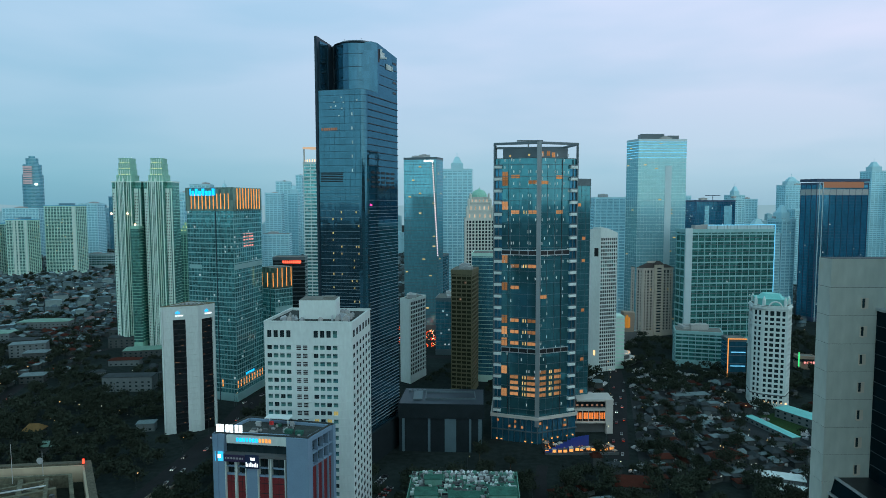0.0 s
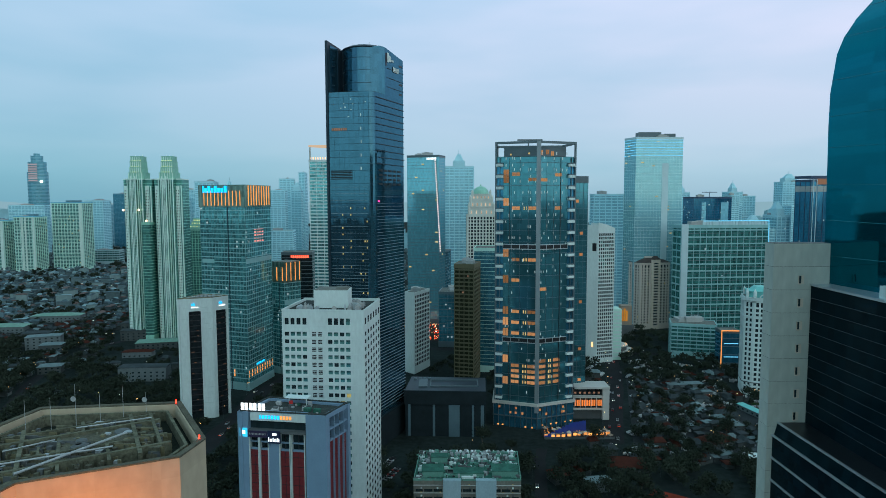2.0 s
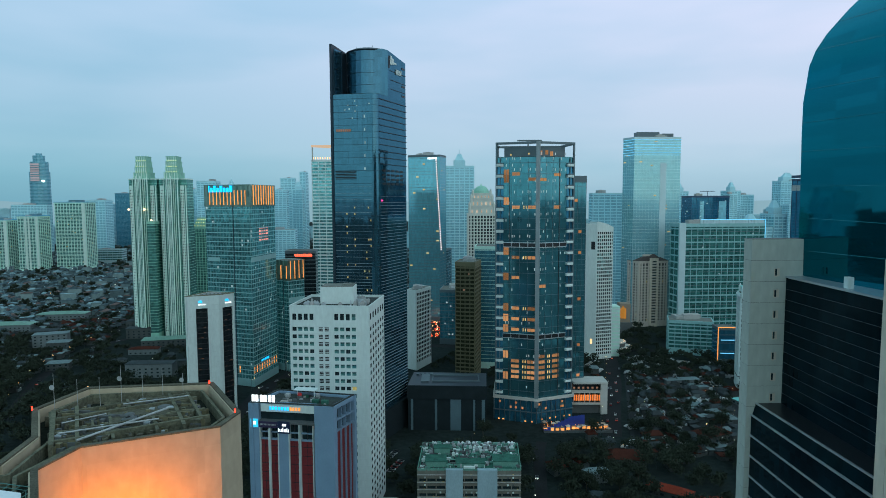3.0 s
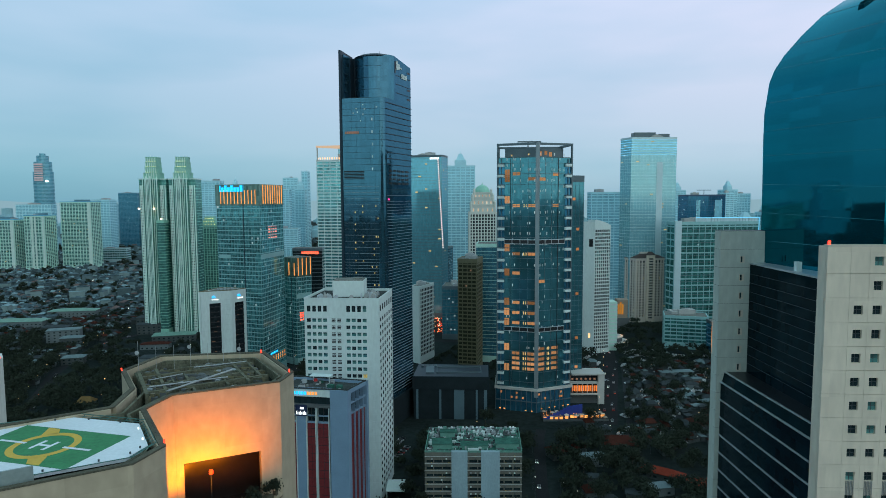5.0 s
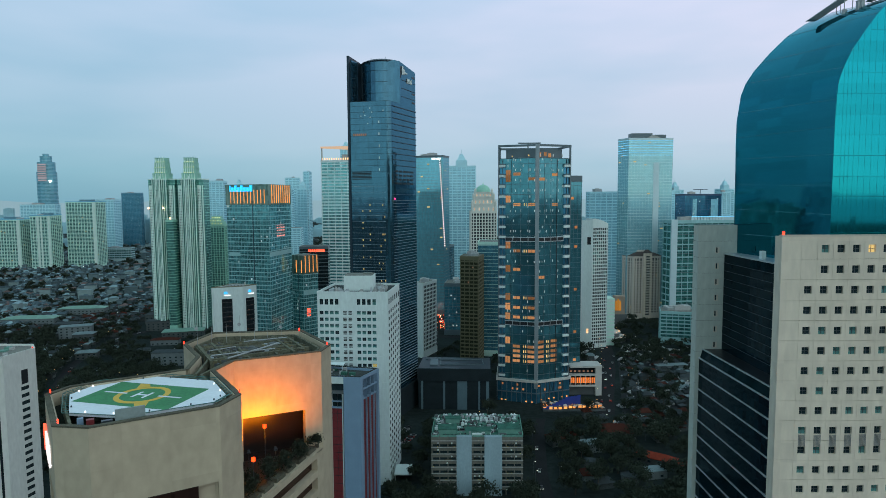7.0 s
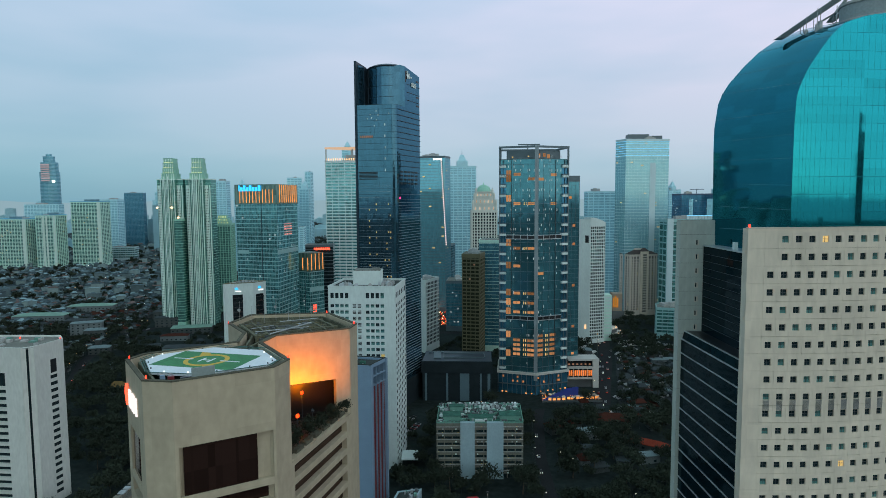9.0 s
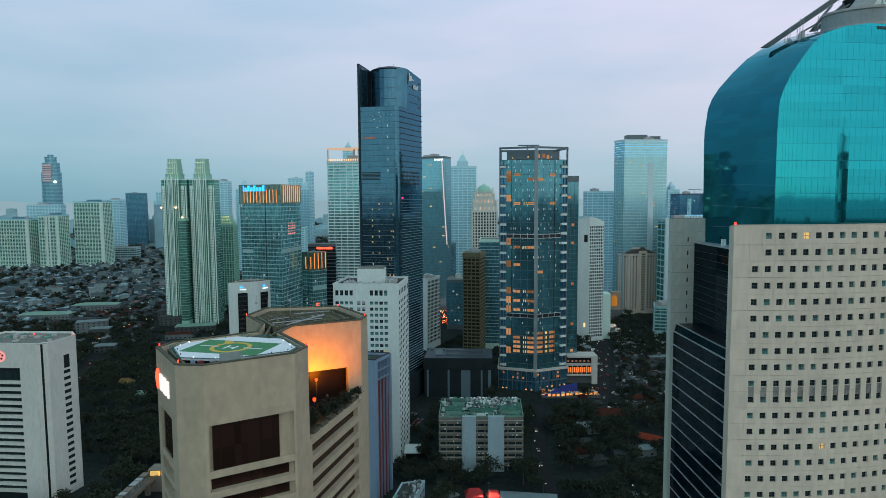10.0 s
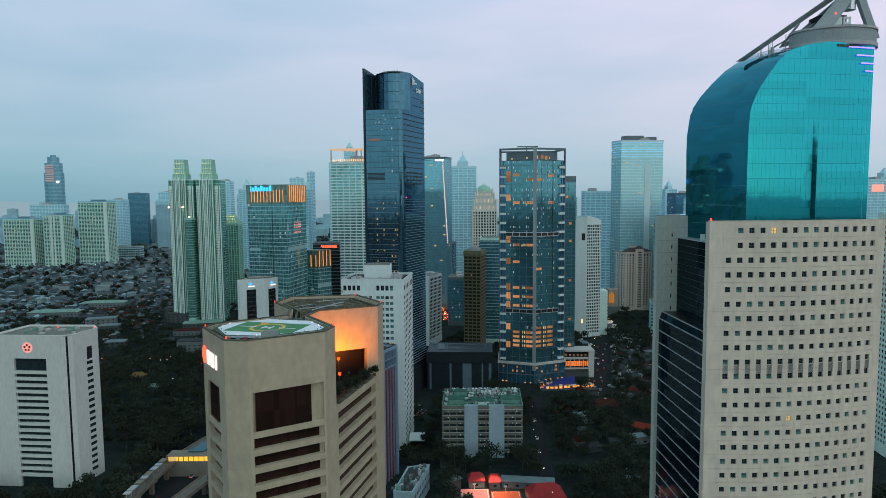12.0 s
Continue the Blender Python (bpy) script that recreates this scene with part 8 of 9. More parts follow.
def viaduct():
    O = Vector((-170.0, 220.0))
    root = thing("viaduct", "pale concrete rail viaduct with a yellow lit station", "viaduct", (O.x, O.y, 0))
    lines = [([(-186, 96), (-178.5, 150), (-177.2, 191), (-176.7, 233), (-167.7, 268), (-156, 300), (-150, 330)], 5.6, 8.6), ([(-164, 130), (-157.5, 165), (-152.5, 191), (-147, 216), (-141, 240)], 6.4, 8.2)]
    for pts, wide, top in lines:
        pts = [(x - O.x, y - O.y) for x, y in pts]
        for a, b in zip(pts, pts[1:]):
            fr, w = wall_frame(a, b), length(a, b)
            part("deck", Boxes().box(0, w + 0.2, -wide / 2, wide / 2, top - 1.2, top, fr).mesh("deck", VIA), root)
            for y in (-wide / 2 - 0.2, wide / 2 - 0.2):
                part("side_wall", Boxes().box(0, w + 0.2, y, y + 0.4, top - 0.4, top + 1.1, fr).mesh("side_wall", VIA), root)
            for y in (-1.5, -0.2, 1.0):
                part("rail", Boxes().box(0, w, y, y + 0.14, top, top + 0.16, fr).mesh("rail", STEEL), root)
            for k in range(int(w / 18) + 1):
                part("pier", Boxes().box(4 + k * 18, 6 + k * 18, -1.2, 1.2, 0, top - 1.2, fr).box(3.6 + k * 18, 6.4 + k * 18, -wide / 2, wide / 2, top - 2.0, top - 1.2, fr).mesh("pier", VIA), root)
    # canopy pieces over the platforms, with gaps between them
    rnd = random.Random(21)
    a, b = (-177.2 - O.x, 188 - O.y), (-176.7 - O.x, 233 - O.y)
    fr, w = wall_frame(a, b), length(a, b)
    x = 0.0
    while x < w - 4:
        L = rnd.uniform(3.0, 6.0)
        part("canopy", Boxes().box(x, x + L, -2.0, 1.4, 12.2 + rnd.uniform(-0.3, 0.3), 12.9, fr).box(x + 0.4, x + 0.7, -0.4, -0.1, 8.6, 12.2, fr).mesh("canopy", rnd.choice([VIA, PLANT_GREY, CONC])), root)
        x += L + rnd.uniform(0.5, 2.0)
    station = part("station_hall", Boxes().box(-8, 18, 15.4, 24, 0, 9.0).box(-8, 18, 15.4, 24, 12.0, 12.5).box(-8, -7.6, 15.4, 24, 9, 12).mesh("station_hall", VIA), root, "concrete station hall")
    part("lit_front", Boxes().box(-7.4, 17.8, 16.2, 16.5, 9.0, 12.0).mesh("lit_front", L_STATION), station, "yellow lit station front")
    for k in range(9):
        part("front_post", Boxes().box(-7.2 + 3 * k, -6.9 + 3 * k, 15.5, 15.8, 9.0, 12.0).mesh("front_post", STEEL), station)
    part("station_sign", Boxes().box(-6.5, -2.0, 15.1, 15.38, 9.6, 11.9).mesh("station_sign", L_YELLOW), station)
    part("station_roof", Boxes().prism([(3, 20), (12, 20), (16, 36), (8, 36)], 13.0, 13.5).mesh("station_roof", shade("blue_station_roof", (0.03, 0.12, 0.15), 0.5)), root, "blue metal station roof")
    for x, y in ((4, 21), (11, 21), (9, 35), (15, 35)):
        part("roof_post", Boxes().rod((x, y, 0), (x, y, 13.0), 0.2, 6).mesh("roof_post", STEEL), root)


L_STATION = lit("station_glow", (1.0, 0.52, 0.06), 1.6, 0.5)
viaduct()

# ---- trees ----
LEAF = shade("dusky_leaves", (0.032, 0.041, 0.029), 0.9, var=0.5, scale=0.03, fine=0.5, bump=0, island=0.2, spec=0.03)
BARK = shade("bark", (0.07, 0.055, 0.04), 0.9)
OFF = [(-240, 238, 36), (-55, 46, 40), (-64, 233, 30), (-58, 290, 34), (9, 278, 33), (-180, 440, 30), (-183, 520, 42), (-150, 562, 22), (-340, 712, 48), (-54, 398, 32), (62, 424, 46), (0, 414, 38),
       (112, 436, 18), (82, 77, 42), (18, 530, 20), (-27, 570, 20), (152, 606, 24), (174, 624, 22), (264, 494, 26), (352, 526, 26), (325, 722, 62), (258, 764, 32), (260, 772, 42), (17, 211, 27), (-36, 215, 20), (-148, 600, 24), (40, 575, 24), (-20, 712, 46), (256, 620, 30), (271, 573, 12), (-170, 262, 18), (-165, 238, 17), (234, 433, 16), (229, 455, 7), (239, 411, 7), (266, 447, 18), (196, 349, 11), (196, 332, 11), (260, 460, 14), (-869, 1580, 44), (-179, 205, 7), (-180, 175, 7), (-151, 200, 9), (-158, 172, 9),
       (-525, 812, 36), (-552, 738, 38), (-446, 660, 24), (-372, 742, 32), (-275, 536, 28), (-262, 518, 20), (-318, 660, 28), (-330, 640, 18), (-214, 438, 12), (-322, 620, 20), (-312, 600, 16), (-360, 700, 16), (-286, 424, 14), (-425, 640, 16), (-480, 700, 20), (-376, 560, 14),
       (120, 297, 12), (136, 283, 9), (112, 280, 6), (108, 340, 13), (104, 328, 8), (84, 316, 8), (66, 242, 10), (175, 285, 14), (160, 330, 14)]
STREETS = [((-172, 60), (-168, 180), 13), ((-168, 180), (-165, 342), 12), ((-165, 342), (-157, 432), 12), ((-157, 432), (-158, 490), 12), ((-158, 490), (-143, 545), 12), ((44, 60), (45, 226), 7), ((45, 226), (48, 285), 7), ((48, 285), (62, 376), 7),
           ((112, 385), (146, 505), 11), ((146, 505), (176, 640), 10), ((176, 640), (232, 770), 10), ((-330, 420), (-386, 575), 8), ((-386, 575), (-394, 652), 8), ((-394, 652), (-300, 770), 8), ((-180, 150), (-150, 275), 13), ((-120, 640), (176, 640), 9)]


def free(x, y, pad=0.0):
    for a, b, r in OFF:
        if (x - a) ** 2 + (y - b) ** 2 < (r + pad) ** 2:
            return False
    for (ax, ay), (bx, by), r in STREETS:
        dx, dy = bx - ax, by - ay
        t = max(0, min(1, ((x - ax) * dx + (y - ay) * dy) / (dx * dx + dy * dy)))
        if (x - ax - t * dx) ** 2 + (y - ay - t * dy) ** 2 < (r + pad) ** 2:
            return False
    return True


def leaves(rs, n, centre3, radii, size):
    """n leaf clumps round a few boughs, as small bent quads."""
    boughs = rs.normal(size=(9, 3))
    boughs /= np.linalg.norm(boughs, axis=1)[:, None]
    boughs[:, 2] = np.abs(boughs[:, 2]) * 0.9 - 0.15
    boughs *= rs.uniform(0.35, 0.8, (9, 1))
    c = boughs[rs.integers(0, 9, n)] + rs.normal(size=(n, 3)) * 0.22
    c = np.asarray(centre3) + c * np.asarray(radii)
    u = rs.normal(size=(n, 3))
    u /= np.linalg.norm(u, axis=1)[:, None]
    w = np.cross(u, rs.normal(size=(n, 3)))
    w /= np.linalg.norm(w, axis=1)[:, None]
    s = (rs.uniform(0.55, 1.25, n) * size)[:, None]
    return np.stack([c - u * s, c + w * s * 0.8, c + u * s, c - w * s * 0.8], axis=1).reshape(-1, 3)


def quads_mesh(name, v, mat):
    n = len(v) // 4
    me = bpy.data.meshes.new(name)
    me.vertices.add(len(v))
    me.vertices.foreach_set("co", v.astype(np.float32).ravel())
    me.loops.add(4 * n)
    me.loops.foreach_set("vertex_index", np.arange(4 * n, dtype=np.int32))
    me.polygons.add(n)
    me.polygons.foreach_set("loop_start", np.arange(0, 4 * n, 4, dtype=np.int32))
    me.materials.append(mat)
    me.update(calc_edges=True)
    return me


def make_tree(seed, h, r):
    rs, rnd = np.random.default_rng(seed), random.Random(seed)
    root = thing("tree", "broad dark-leaved city tree in the dusk", "tree", (0, 0, -60), "street trees")
    tr = Boxes()
    p = Vector((0, 0, 0))
    for k in range(3):
        q = p + Vector((rnd.uniform(-0.3, 0.3), rnd.uniform(-0.3, 0.3), h * 0.2))
        tr.rod(p, q, 0.42 - 0.08 * k, 7, 0.34 - 0.08 * k)
        p = q
    for k in range(6):
        a = 2 * math.pi * k / 6 + rnd.random()
        tr.rod(p - Vector((0, 0, h * 0.12 * rnd.random())), p + Vector((math.cos(a) * r * 0.7, math.sin(a) * r * 0.7, h * rnd.uniform(0.12, 0.3))), 0.16, 5, 0.05)
    part("trunk", tr.mesh("trunk", BARK), root)
    part("crown", quads_mesh("crown", leaves(rs, 950, (0, 0, h * 0.68), (r, r, h * 0.36), 0.5), LEAF), root)
    return root


kinds_of_tree = [make_tree(100 + k, h, r) for k, (h, r) in enumerate([(11, 5.0), (14, 6.2), (9, 4.2), (16, 7.0)])]
rnd = random.Random(77)
spots = []


def scatter(count, x0, x1, y0, y1, pad, gap):
    got = []
    for _ in range(count * 12):
        x, y = rnd.uniform(x0, x1), rnd.uniform(y0, y1)
        if free(x, y, pad) and all((x - a) ** 2 + (y - b) ** 2 > gap * gap for a, b in spots[-900:]):
            spots.append((x, y))
            got.append((x, y))
            if len(got) >= count:
                break
    return got


first = {}
near = scatter(80, -30, 190, 110, 395, 3, 8) + scatter(80, -225, -90, 150, 330, 4, 8) + scatter(12, 235, 300, 400, 470, 3, 8) + scatter(12, 130, 230, 350, 520, 2, 9)
for x, y in near:
    k = rnd.randrange(4)
    m = pose(x, y, 0, 0, 0, rnd.uniform(0, 360)) @ Matrix.Scale(rnd.uniform(0.75, 1.15), 4)
    if k not in first:
        kinds_of_tree[k].matrix_basis = m
        first[k] = True
    else:
        t = copy_thing(kinds_of_tree[k], Matrix.Identity(4))
        t.matrix_basis = m

rs = np.random.default_rng(5)


def wood(name, label, spots_, n, size, hmin, hmax):
    vs = []
    for x, y in spots_:
        h = rs.uniform(hmin, hmax)
        vs.append(leaves(rs, n, (x, y, h * 0.6), (h * 0.52, h * 0.52, h * 0.42), size))
    return tagged(new(name, quads_mesh(name, np.concatenate(vs), LEAF)), label, "trees", "", "stuff")


wood("woodland", "dense dark treetops of the western park", scatter(900, -430, -90, 110, 560, 1, 5.4), 420, 0.75, 8, 15)
wood("woodland", "dark treetops round the low offices", scatter(430, -45, 215, 90, 352, 0, 5.6), 560, 0.62, 7, 15)
wood("woodland", "trees between houses and towers", scatter(330, -410, -200, 540, 1000, 1, 6.5) + scatter(330, -600, -400, 450, 690, 1, 6.5) + scatter(110, -600, -400, 690, 900, 1, 8) + [(rnd.uniform(-800, -540), rnd.uniform(430, 900)) for _ in range(150)], 240, 0.85, 6, 12)
wood("woodland", "trees along the eastern streets", scatter(430, 100, 430, 515, 800, 0, 6), 200, 0.85, 7, 13)
wood("woodland", "distant trees among the rooftops", [(rnd.uniform(-1400, -380), rnd.uniform(900, 2400)) for _ in range(900)] + [(rnd.uniform(380, 1500), rnd.uniform(800, 2400)) for _ in range(260)], 60, 2.2, 9, 15)
wood("woodland", "small trees between the yards and shacks", scatter(150, 105, 300, 350, 560, 1, 7), 260, 0.5, 5, 9)
wood("woodland", "trees behind the central towers", scatter(120, -140, 110, 450, 690, 1, 8), 100, 1.2, 7, 12)

# ---- houses ----
ROOFS = [shade("grey_tin_roof", (0.042, 0.052, 0.055), 0.8, metal=0.0, spec=0.1, var=0.4, scale=0.2, island=0.9), shade("terracotta_roof", (0.06, 0.02, 0.014), 0.9, spec=0.05, var=0.35, scale=0.3, island=0.6),
         shade("pale_tin_roof", (0.14, 0.19, 0.195), 0.75, spec=0.15, var=0.3, island=0.5), shade("green_tin_roof", (0.14, 0.26, 0.20), 0.6, var=0.3), shade("bright_red_roof", (0.34, 0.016, 0.016), 0.7, var=0.35, scale=0.4, fine=3.0)]
HWALLS = [shade("house_render", (0.07, 0.08, 0.078), 0.9, spec=0.1, var=0.4, scale=0.2, island=0.8), shade("white_house_render", (0.14, 0.165, 0.165), 0.9, spec=0.1, var=0.25, scale=0.2)]


def house_boxes(wall, roof, w, d, h, rise, m=None):
    T = (lambda p: m @ Vector(p)) if m is not None else Vector
    wall.box(-w / 2, w / 2, -d / 2, d / 2, 0, h, m)
    b = len(roof.v)
    e, t = 0.6, 0.22
    for z in (h, h - t):
        roof.v += [T((-w / 2 - e, -d / 2 - e, z)), T((w / 2 + e, -d / 2 - e, z)), T((w / 2 + e, d / 2 + e, z)), T((-w / 2 - e, d / 2 + e, z))]
    k = w * 0.28 if rise > 0.5 else 0
    roof.v += [T((-w / 2 - e + k, 0, h + rise)), T((w / 2 + e - k, 0, h + rise))]
    roof.f += [[b, b + 1, b + 9, b + 8], [b + 2, b + 3, b + 8, b + 9], [b + 1, b + 2, b + 9], [b + 3, b, b + 8], [b + 7, b + 6, b + 5, b + 4],
               [b + 4, b + 5, b + 1, b], [b + 5, b + 6, b + 2, b + 1], [b + 6, b + 7, b + 3, b + 2], [b + 7, b + 4, b, b + 3]]
    roof.mi += [0] * 9


def house(x, y, turn, w, d, h, rise, wm, rm, label, group="low houses", storeys=True):
    root = thing("house", label, "house", (x, y, 0), group)
    root.rotation_euler = (0, 0, radians(turn))
    wl_, rf = Boxes(), Boxes()
    house_boxes(wl_, rf, w, d, h, rise)
    part("wall", wl_.mesh("wall", wm), root)
    part("roof", rf.mesh("roof", rm), root)
    if storeys:
        pane = Boxes().box(-0.9, 0.9, -0.05, 0.02, 0, 1.3).mesh("window", WINDARK)
        n = max(1, int(w / 5))
        for s in range(max(1, int(h / 3.4))):
            for k in range(n):
                xx = -w / 2 + w * (k + 0.5) / n
                part("window", pane, root, m=Matrix.Translation((xx, -d / 2, 1.0 + 3.3 * s)))
    return root


def scatter_houses(count, x0, x1, y0, y1, reds, pad=6):
    for _ in range(count):
        for _ in range(8):
            x, y = rnd.uniform(x0, x1), rnd.uniform(y0, y1)
            if free(x, y, pad):
                break
        else:
            continue
        k = 1 if rnd.random() < reds else rnd.choice([0, 0, 0, 2])
        house(x, y, rnd.choice([8, 98, 20, -10]) + rnd.uniform(-5, 5), rnd.uniform(5, 10.5), rnd.uniform(4.5, 7), rnd.choice([3.2, 3.5, 5.4]), rnd.choice([0.3, 1.8, 2.4]), HWALLS[rnd.random() < 0.25], ROOFS[k],
              ("terracotta-roofed low house among trees", "grey tin-roofed low house in a crowded block", "pale metal-roofed shed among houses")[1 if k == 0 else 0 if k == 1 else 2], storeys=False)


scatter_houses(130, 95, 270, 345, 545, 0.1)
scatter_houses(26, 55, 200, 200, 350, 0.6, 4)
scatter_houses(40, -560, -400, 560, 800, 0.12)
scatter_houses(22, -330, -200, 470, 640, 0.1)
scatter_houses(70, -440, -365, 475, 640, 0.08, 3)
scatter_houses(20, -140, -60, 440, 640, 0.2)
# larger named ones
ORANGE_TILE = shade("orange_roof_tile", (0.20, 0.035, 0.02), 0.85, spec=0.05, var=0.35, scale=0.5, fine=3.0)
OCHRE = shade("ochre_roof", (0.16, 0.10, 0.04), 0.85, spec=0.05, var=0.3)
for x, y, turn, w, d, h, rise, wm, rm, lb in [(-525, 812, 8, 62, 18, 9, 3, HWALLS[1], ROOFS[3], "long hall with a pale green metal roof"), (-552, 738, 6, 66, 20, 9, 3, HWALLS[1], ROOFS[3], "long school hall with green metal roof"),
                                              (-446, 660, 20, 34, 16, 14, 1, HWALLS[1], ROOFS[2], "blue-grey four-storey house block"), (-372, 742, 5, 54, 18, 13, 0.4, HWALLS[0], ROOFS[0], "grey low office block with flat roof"),
                                              (-275, 536, 4, 42, 14, 13, 0.4, HWALLS[1], ROOFS[0], "pale blue low office behind trees"), (-318, 660, 14, 46, 20, 8, 2, HWALLS[0], ROOFS[3], "green-roofed market hall among trees"),
                                              (-214, 438, 10, 12, 8, 6, 0.3, HWALLS[1], ROOFS[2], "small white gatehouse among dark trees"), (-322, 620, 6, 30, 10, 6, 2, HWALLS[1], ROOFS[1], "white-walled bungalow in the trees"),
                                              (234.5, 433.6, -76, 45, 6, 4, 0.8, HWALLS[1], TURQ, "long turquoise-roofed shelter by the lawn"), (266.7, 451.2, -64, 34, 14, 7, 1.5, HWALLS[1], TURQ, "club hall with turquoise hipped roof"),
                                              (2.2, 221.5, 2, 8.6, 7, 4, 3.6, HWALLS[1], ROOFS[4], "small house with bright red hipped roof"), (12.4, 219.6, 2, 6, 6, 4, 3.4, HWALLS[1], ROOFS[4], "small house with bright red hipped roof"),
                                              (31, 219.2, -8, 29, 7, 4, 0.8, HWALLS[1], ROOFS[2], "long shed with a white metal roof"), (38, 202.5, 4, 19, 13, 4.5, 5.5, HWALLS[1], ROOFS[4], "large pavilion with bright red hipped roof"),
                                              (-12, 218, 30, 9, 7, 6, 0.4, HWALLS[0], ROOFS[2], "small grey flat-roofed house"), (205, 505, 8, 30, 8, 5, 0.6, HWALLS[1], ROOFS[2], "pale shed roof in the yard"),
                                              (196.9, 349.8, -20, 22, 9, 5, 0.5, HWALLS[1], WHITE, "long workshop with a white tin roof"), (196.0, 332.6, -24, 20, 9, 5, 0.5, HWALLS[1], WHITE, "workshop with white tin roof"), (178, 380, 25, 22, 14, 5, 2.6, HWALLS[0], ROOFS[1], "large house with terracotta hipped roof"),
                                              (120, 299, -34, 24, 8, 4, 2.6, HWALLS[0], ORANGE_TILE, "long orange-tiled house among trees"), (137, 285, -4, 14, 8, 4, 2.6, HWALLS[0], ORANGE_TILE, "orange-tiled wing of a long house"), (108, 342, -8, 24, 13, 5, 4.0, HWALLS[0], ROOFS[1], "broad dark red roofed hall among trees"),
                                              (66, 330, 20, 14, 10, 5, 3.0, HWALLS[0], ROOFS[1], "dark red hipped house beside the lane"), (112, 280, 12, 14, 7, 5, 0.5, HWALLS[1], ROOFS[2], "pale flat-roofed shed among trees"), (178, 290, 15, 18, 11, 5, 3, HWALLS[0], ROOFS[1], "red-tiled house in a clearing"),
                                              (-425, 640, 12, 22, 13, 9, 2, HWALLS[0], ROOFS[2], "pale three-storey house among trees"), (-480, 700, 6, 30, 14, 9, 2, HWALLS[0], ROOFS[0], "grey-roofed school wing beside houses"), (-376, 560, 15, 20, 12, 7, 2, HWALLS[0], ROOFS[2], "tin-roofed workshop beside the lit street"),
                                              (-286, 424, 5, 12, 9, 6, 4, HWALLS[0], OCHRE, "small ochre-roofed pavilion among trees"), (-256, 400, 4, 30, 10, 5, 1, HWALLS[0], ROOFS[3], "green-roofed shed deep in trees"), (-362, 700, 10, 34, 14, 12, 0.4, HWALLS[0], ROOFS[0], "grey concrete block with open storeys"),
                                              (84, 318, 10, 14, 8, 6, 0.4, HWALLS[1], ROOFS[2], "small white block with flat roof")]:
    house(x, y, turn, w, d, h, rise, wm, rm, lb, "larger low buildings")
for x, y, w, d, mt, lb in [(1, 209.5, 15.5, 13, shade("pink_court", (0.45, 0.18, 0.16), 0.8), "pink painted sports court"), (17.8, 206.5, 16, 13, shade("orange_court", (0.42, 0.09, 0.03), 0.8), "orange painted sports court")]:
    ob = thing("sports_court", lb, "sports court", (x, y, 0))
    part("surface", Boxes().box(-w / 2, w / 2, -d / 2, d / 2, 0, 0.12).mesh("surface", mt), ob)
    for q in ((-w / 2 + 0.6, w / 2 - 0.6, d / 2 - 0.8, d / 2 - 0.6), (-w / 2 + 0.6, w / 2 - 0.6, -d / 2 + 0.6, -d / 2 + 0.8), (-w / 2 + 0.6, -w / 2 + 0.8, -d / 2 + 0.8, d / 2 - 0.8), (w / 2 - 0.8, w / 2 - 0.6, -d / 2 + 0.8, d / 2 - 0.8)):
        part("line", Boxes().box(*q, 0.12, 0.135).mesh("line", PAD_WHITE), ob)
    part("hoop", Boxes().rod((0, d / 2 - 0.4, 0.12), (0, d / 2 - 0.4, 3.2), 0.1).box(-0.9, 0.9, d / 2 - 0.9, d / 2 - 0.8, 2.9, 3.9).mesh("hoop", WHITE), ob)
lp = new("court_light_beam", bpy.data.lights.new("court_light_beam", "SPOT"))
lp.data.energy, lp.data.color, lp.data.spot_size, lp.data.shadow_soft_size = 20000, (1.0, 0.62, 0.42), radians(120), 0.4
lp.matrix_world = look((9.6, 214.5, 13), (9.6, 208, 0))
cl = thing("court_light", "steel court floodlight on a pole", "lamp", (9.6, 215.5, 0))
part("pole", Boxes().rod((0, 0, 0), (0, 0, 13.4), 0.14, 8, 0.08).mesh("pole", STEEL), cl)
part("lamp_head", Boxes().box(-0.6, 0.6, -0.9, -0.5, 13.1, 13.5).box(-0.1, 0.1, -0.6, 0, 13.2, 13.4).mesh("lamp_head", STEEL), cl)
lowb = tower("low_office", "low blue-grey office with roof plant", [(-41.4, 186.4), (-31.9, 185.0), (-24.2, 217.4), (-35.7, 214.8)], 14, WINDARK, BLUEG, floor=4.2, band=2.0, out=0.2, fin=3.2, fin_w=1.2, fin_out=0.25, base=2, crown=1.5, roofmat=ROOFD, group="larger low buildings", seed=71, plant=False)
for k in range(40):
    x, y, s = rnd.uniform(-5, 5), rnd.uniform(-13, 14), rnd.uniform(0.3, 0.9)
    x += 0.35 * y
    part("roof_unit", Boxes().box(x - s, x + s, y - s * 1.5, y + s * 1.5, 13.6, 14.4 + rnd.random() * 1.6).mesh("roof_unit", rnd.choice([DARKC, PLANT_GREY, GREENP])), lowb)

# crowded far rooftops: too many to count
# paler, bluer copies of the near roofs and walls, coloured for distance haze
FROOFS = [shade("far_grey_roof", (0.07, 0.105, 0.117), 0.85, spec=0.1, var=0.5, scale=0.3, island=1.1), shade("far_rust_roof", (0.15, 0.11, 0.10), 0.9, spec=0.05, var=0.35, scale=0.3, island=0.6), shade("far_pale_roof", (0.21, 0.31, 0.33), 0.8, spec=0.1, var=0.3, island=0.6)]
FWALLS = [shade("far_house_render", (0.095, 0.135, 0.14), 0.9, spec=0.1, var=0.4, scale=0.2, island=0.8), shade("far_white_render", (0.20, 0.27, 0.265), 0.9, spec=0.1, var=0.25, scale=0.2)]
